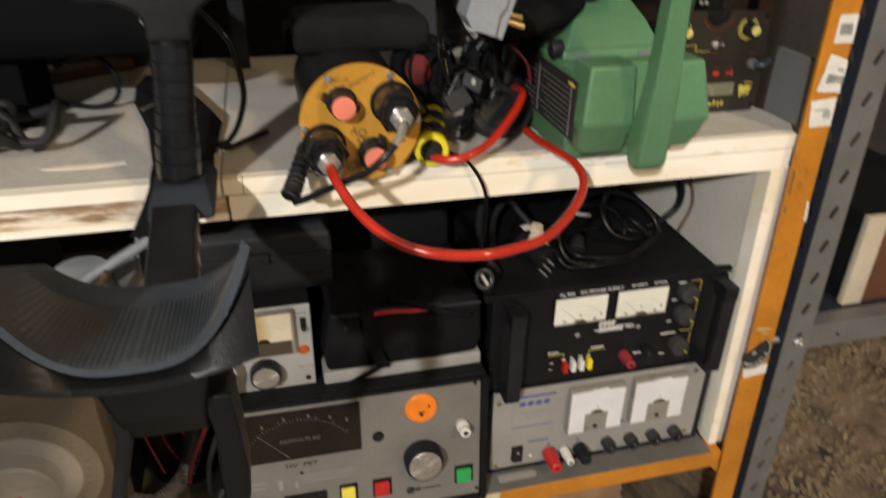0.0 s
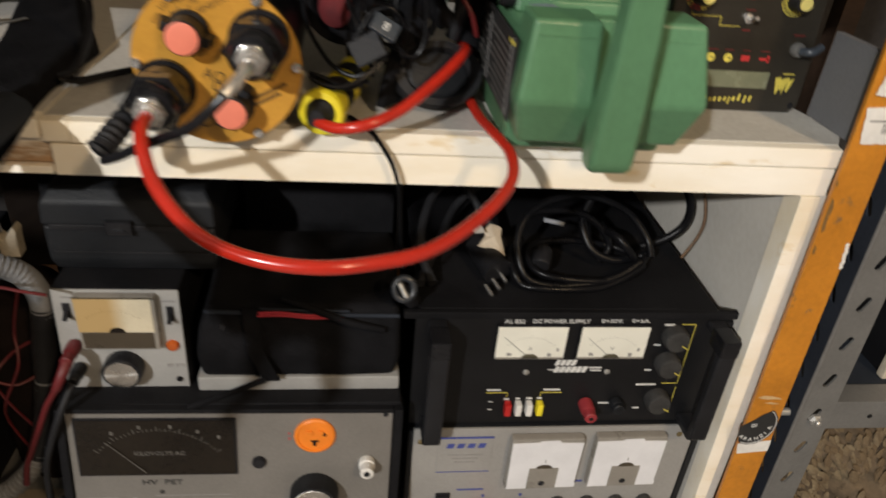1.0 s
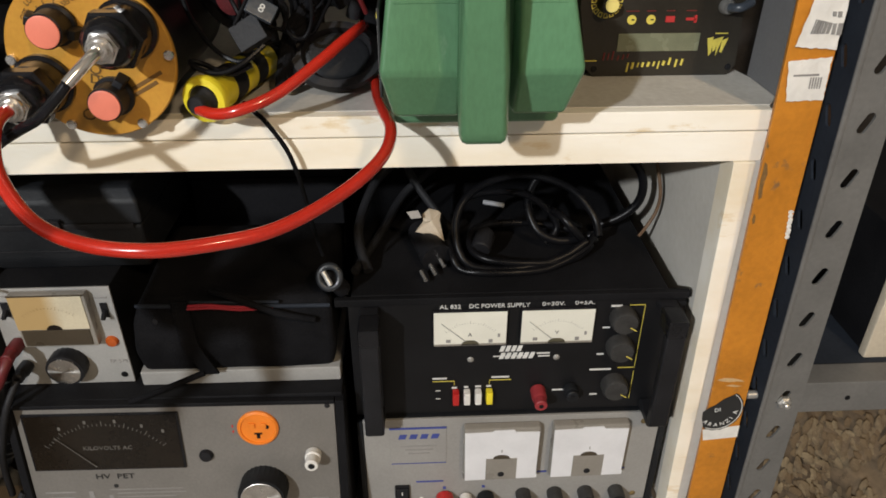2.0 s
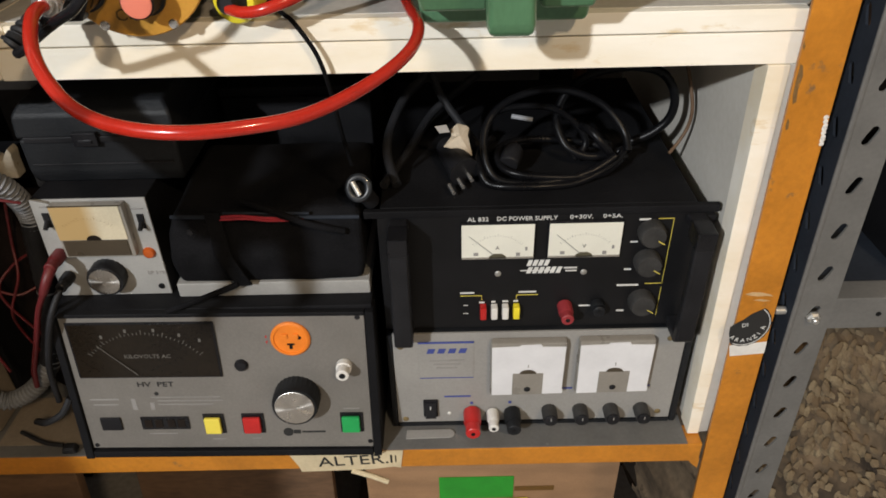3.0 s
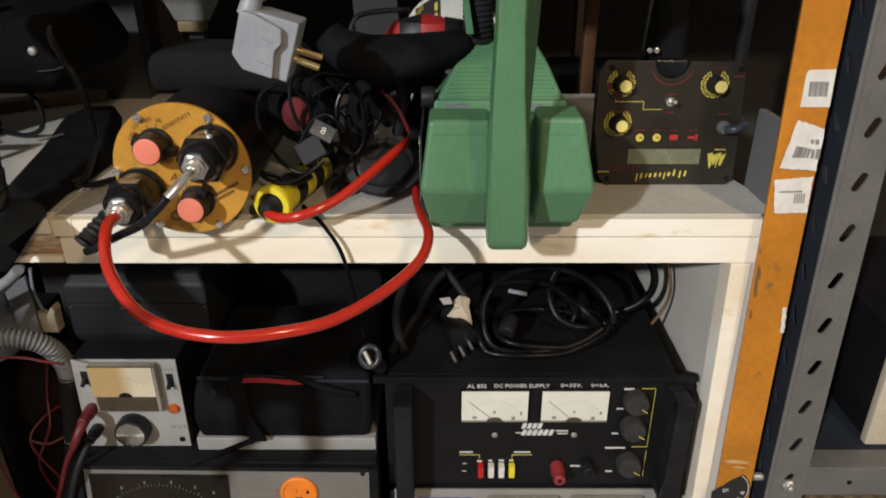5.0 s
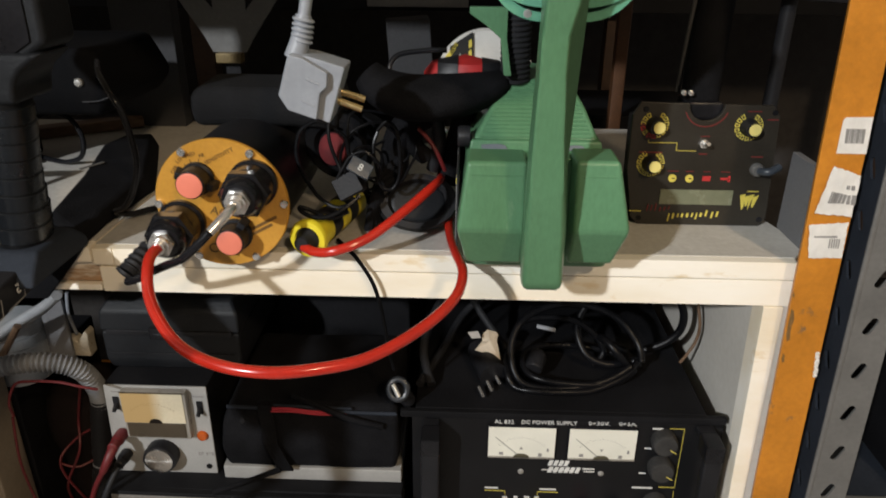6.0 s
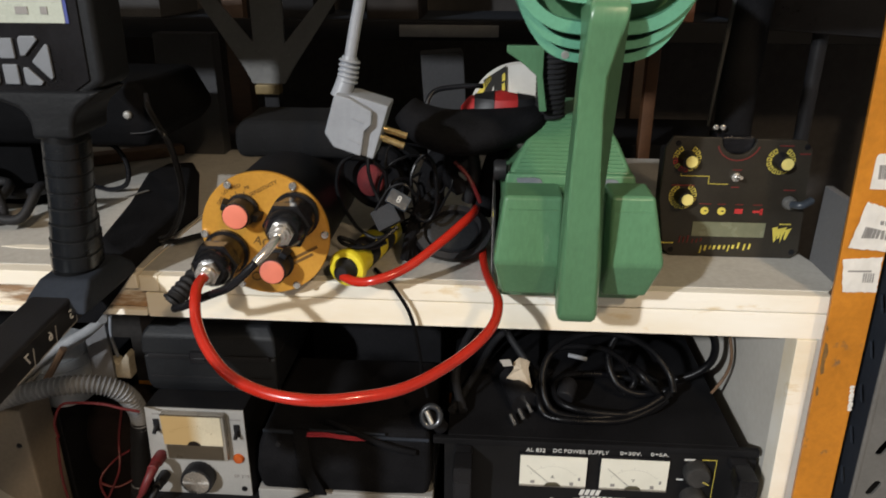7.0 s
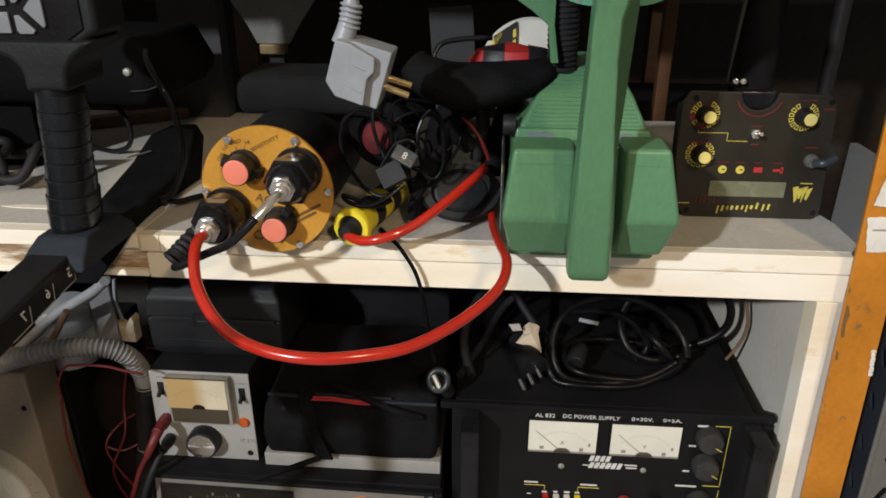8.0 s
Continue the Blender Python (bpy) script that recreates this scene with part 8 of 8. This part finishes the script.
solo("grey_flat_cable", merge(tube([(-0.0558, 0.0522, 1.1266), (-0.0786, 0.0636, 1.1073), (-0.1299, 0.075, 1.0742), (-0.1698, 0.0796, 1.0411), (-0.2075, 0.0796, 1.0115), (-0.2725, 0.0819, 0.9864)], 0.0052, 10, 8), tube([(-0.0581, 0.0614, 1.1244), (-0.0855, 0.0728, 1.0981), (-0.1356, 0.0819, 1.0617), (-0.1926, 0.0864, 1.0161), (-0.2725, 0.0887, 0.9933)], 0.0034, 10, 8)), PALE_CABLE, "grey double cable drooping behind the instrument case", "cable")
solo("dark_storage_box", box(-0.270, -0.138, 0.072, 0.240, 0.7577, 0.9986, 0.003), BLACK_CASE, "dark box standing behind the dial instrument", "box")

# ---- under the beam ----
lab = thing("masking_tape_label", (0.23, -0.014, 0.73), "torn masking tape label with handwriting on the orange beam", "label")
part("tape", prism([(0.1740, 0.7560), (0.2940, 0.7570), (0.2905, 0.7300), (0.2830, 0.7320), (0.2600, 0.7285), (0.1850, 0.7265), (0.1830, 0.7350)], -0.0142, -0.0134), MASK_TAPE, lab)
letters("ALTER.", 0.021, (0.2040, -0.0144, 0.7345), BLACK_INK, lab, wide=0.074, spin=3)
bars([(0.2800, 0.2820, 0.7390, 0.7510), (0.2850, 0.2862, 0.7400, 0.7500)], -0.0144, BLACK_INK, lab)
part("torn_end", tube([(0.238, -0.0140, 0.7270), (0.258, -0.016, 0.7200), (0.276, -0.018, 0.7120)], 0.0030, 8, 6), MASK_TAPE, lab)
carton = thing("cardboard_carton", (0.42, 0.27, 0.0), "brown cardboard carton with green tape and a yellow note", "box")
part("carton", box(0.215, 0.596, 0.185, 0.46, 0.08, 0.560, 0.003), CARD, carton)
part("flap", box(0.216, 0.595, 0.1835, 0.1847, 0.300, 0.556, 0.0005), CARD, carton)
part("green_tape", box(0.325, 0.438, 0.1815, 0.1830, 0.405, 0.455, 0.0004), GREEN_TAPE, carton, "strip of green tape")
part("yellow_note", moved(box(-0.065, 0.065, -0.0006, 0.0006, -0.05, 0.05, 0.0004), Matrix.Translation((0.400, 0.1790, 0.352)) @ pose(0, 0, 0, 0, -5, 0)), YELLOW_PAPER, carton, "yellow paper note")
bars([(0.268, 0.310, 0.372, 0.388), (0.330, 0.345, 0.372, 0.388), (0.372, 0.395, 0.372, 0.388), (0.460, 0.520, 0.372, 0.388), (0.44, 0.50, 0.42, 0.43)], 0.1826, BROWN_INK, carton)
solo("carton_stand", box(0.15, 0.64, 0.16, 0.47, 0.0, 0.0795, 0.004), BROWN_WOOD, "low wooden pallet under the carton", "pallet")
solo("brown_board", moved(box(-0.30, 0.02, -0.01, 0.01, 0.0, 0.62, 0.003), Matrix.Translation((0.13, 0.20, 0.001)) @ pose(0, 0, 0, -8, 0, 0)), BROWN_WOOD, "brown board leaning under the shelf", "board")
solo("brown_board", moved(box(-0.22, -0.02, -0.01, 0.01, 0.0, 0.60, 0.003), Matrix.Translation((-0.22, 0.16, 0.001)) @ pose(0, 0, 0, -8, 0, 0)), BROWN_WOOD, "brown board leaning under the shelf", "board")
jar = thing("dark_jar", (0.545, 0.10, 0.58), "dark glass jar with a metal lid on the carton", "jar")
part("body", lathe([(0.030, 0), (0.034, 0.004), (0.034, 0.075), (0.028, 0.085), (0.028, 0.090)], (0.552, 0.225, 0.5605), "z", 30), BLACK_GLOSS, jar)
part("lid", lathe([(0.029, 0), (0.030, 0.002), (0.030, 0.014), (0.027, 0.016), (0, 0.016)], (0.552, 0.225, 0.6506), "z", 30), ZINC, jar)

# shaggy fleece in the neighbouring bay


def fleece_at(x, y):
    """The hanging fleece's surface for x and y from -0.5 to 0.5."""
    p = Vector((x * 1.0, y * 1.4, 0.0))
    h = 0.055 * noise.fractal(p * 5.0, 0.9, 2.1, 4) + 0.020 * noise.ridged_multi_fractal(p * 11.0, 0.9, 2.0, 4, 0.9, 2.0) + 0.006 * noise.noise(p * 60)
    edge = max(0.0, abs(x) - 0.40) + max(0.0, abs(y) - 0.42)
    return Vector((0.93 + x * 0.56, 0.06 - h - 0.10 * math.cos(x * 3.0) + 0.0875 * (y + 0.5) + 0.45 * max(0.0, y - 0.18) + 0.55 * max(0.0, -0.31 - x) + edge, 0.598 + y * 0.62))


fleece = thing("fleece", (0.93, 0.08, 0.31), "shaggy beige and brown fleece hanging under the steel shelf", "fleece")
sack = bmesh.new()
bmesh.ops.create_grid(sack, x_segments=150, y_segments=120, size=0.5)
for v in sack.verts:
    v.co = fleece_at(v.co.x, v.co.y)
part("backing", sack, FLEECE, fleece, angle=180)
rng = random.Random(4)
pile = bmesh.new()
for i in range(64):
    for j in range(60):
        u, w = -0.36 + 0.66 * (i + rng.uniform(-0.5, 0.5)) / 64, -0.45 + 0.90 * (j + rng.uniform(-0.5, 0.5)) / 60
        if noise.noise(Vector((u * 6.0, w * 6.0, 3.0))) < -0.28 - 1.2 * max(0.0, -0.22 - u):
            continue
        ang = noise.noise(Vector((u * 7.0, w * 7.0, 7.0))) * 1.3 + rng.gauss(0.0, 0.25)
        ln, wd = rng.uniform(0.0075, 0.0115), rng.uniform(0.0036, 0.0056)
        d, s = Vector((math.sin(ang), 0, -math.cos(ang))), Vector((math.cos(ang), 0, math.sin(ang)))
        c = fleece_at(u, w) + Vector((0, 0.0012, 0))
        rim = [pile.verts.new(c + d * ln * f + s * wd * g + Vector((0, -h, 0))) for f, g, h in ((-0.9, 0.0, 0.0), (-0.5, 0.8, 0.001), (0.2, 1.0, 0.002), (0.75, 0.65, 0.004), (1.0, 0.0, 0.005), (0.75, -0.65, 0.004), (0.2, -1.0, 0.002), (-0.5, -0.8, 0.001))]
        mid = [pile.verts.new(c + d * ln * f + Vector((0, -h, 0))) for f, h in ((-0.3, 0.0042), (0.45, 0.0066))]
        for k in range(8):
            near, far = mid[1 if 2 <= k <= 5 else 0], rim[(k + 1) % 8]
            pile.faces.new((rim[k], far, near))
        pile.faces.new((rim[2], mid[1], mid[0]))
        pile.faces.new((rim[6], mid[0], mid[1]))
tagged(part("wool_nap", pile, TUFT, fleece, "matted cream wool pile", angle=180), "matted cream wool pile", kind="stuff")
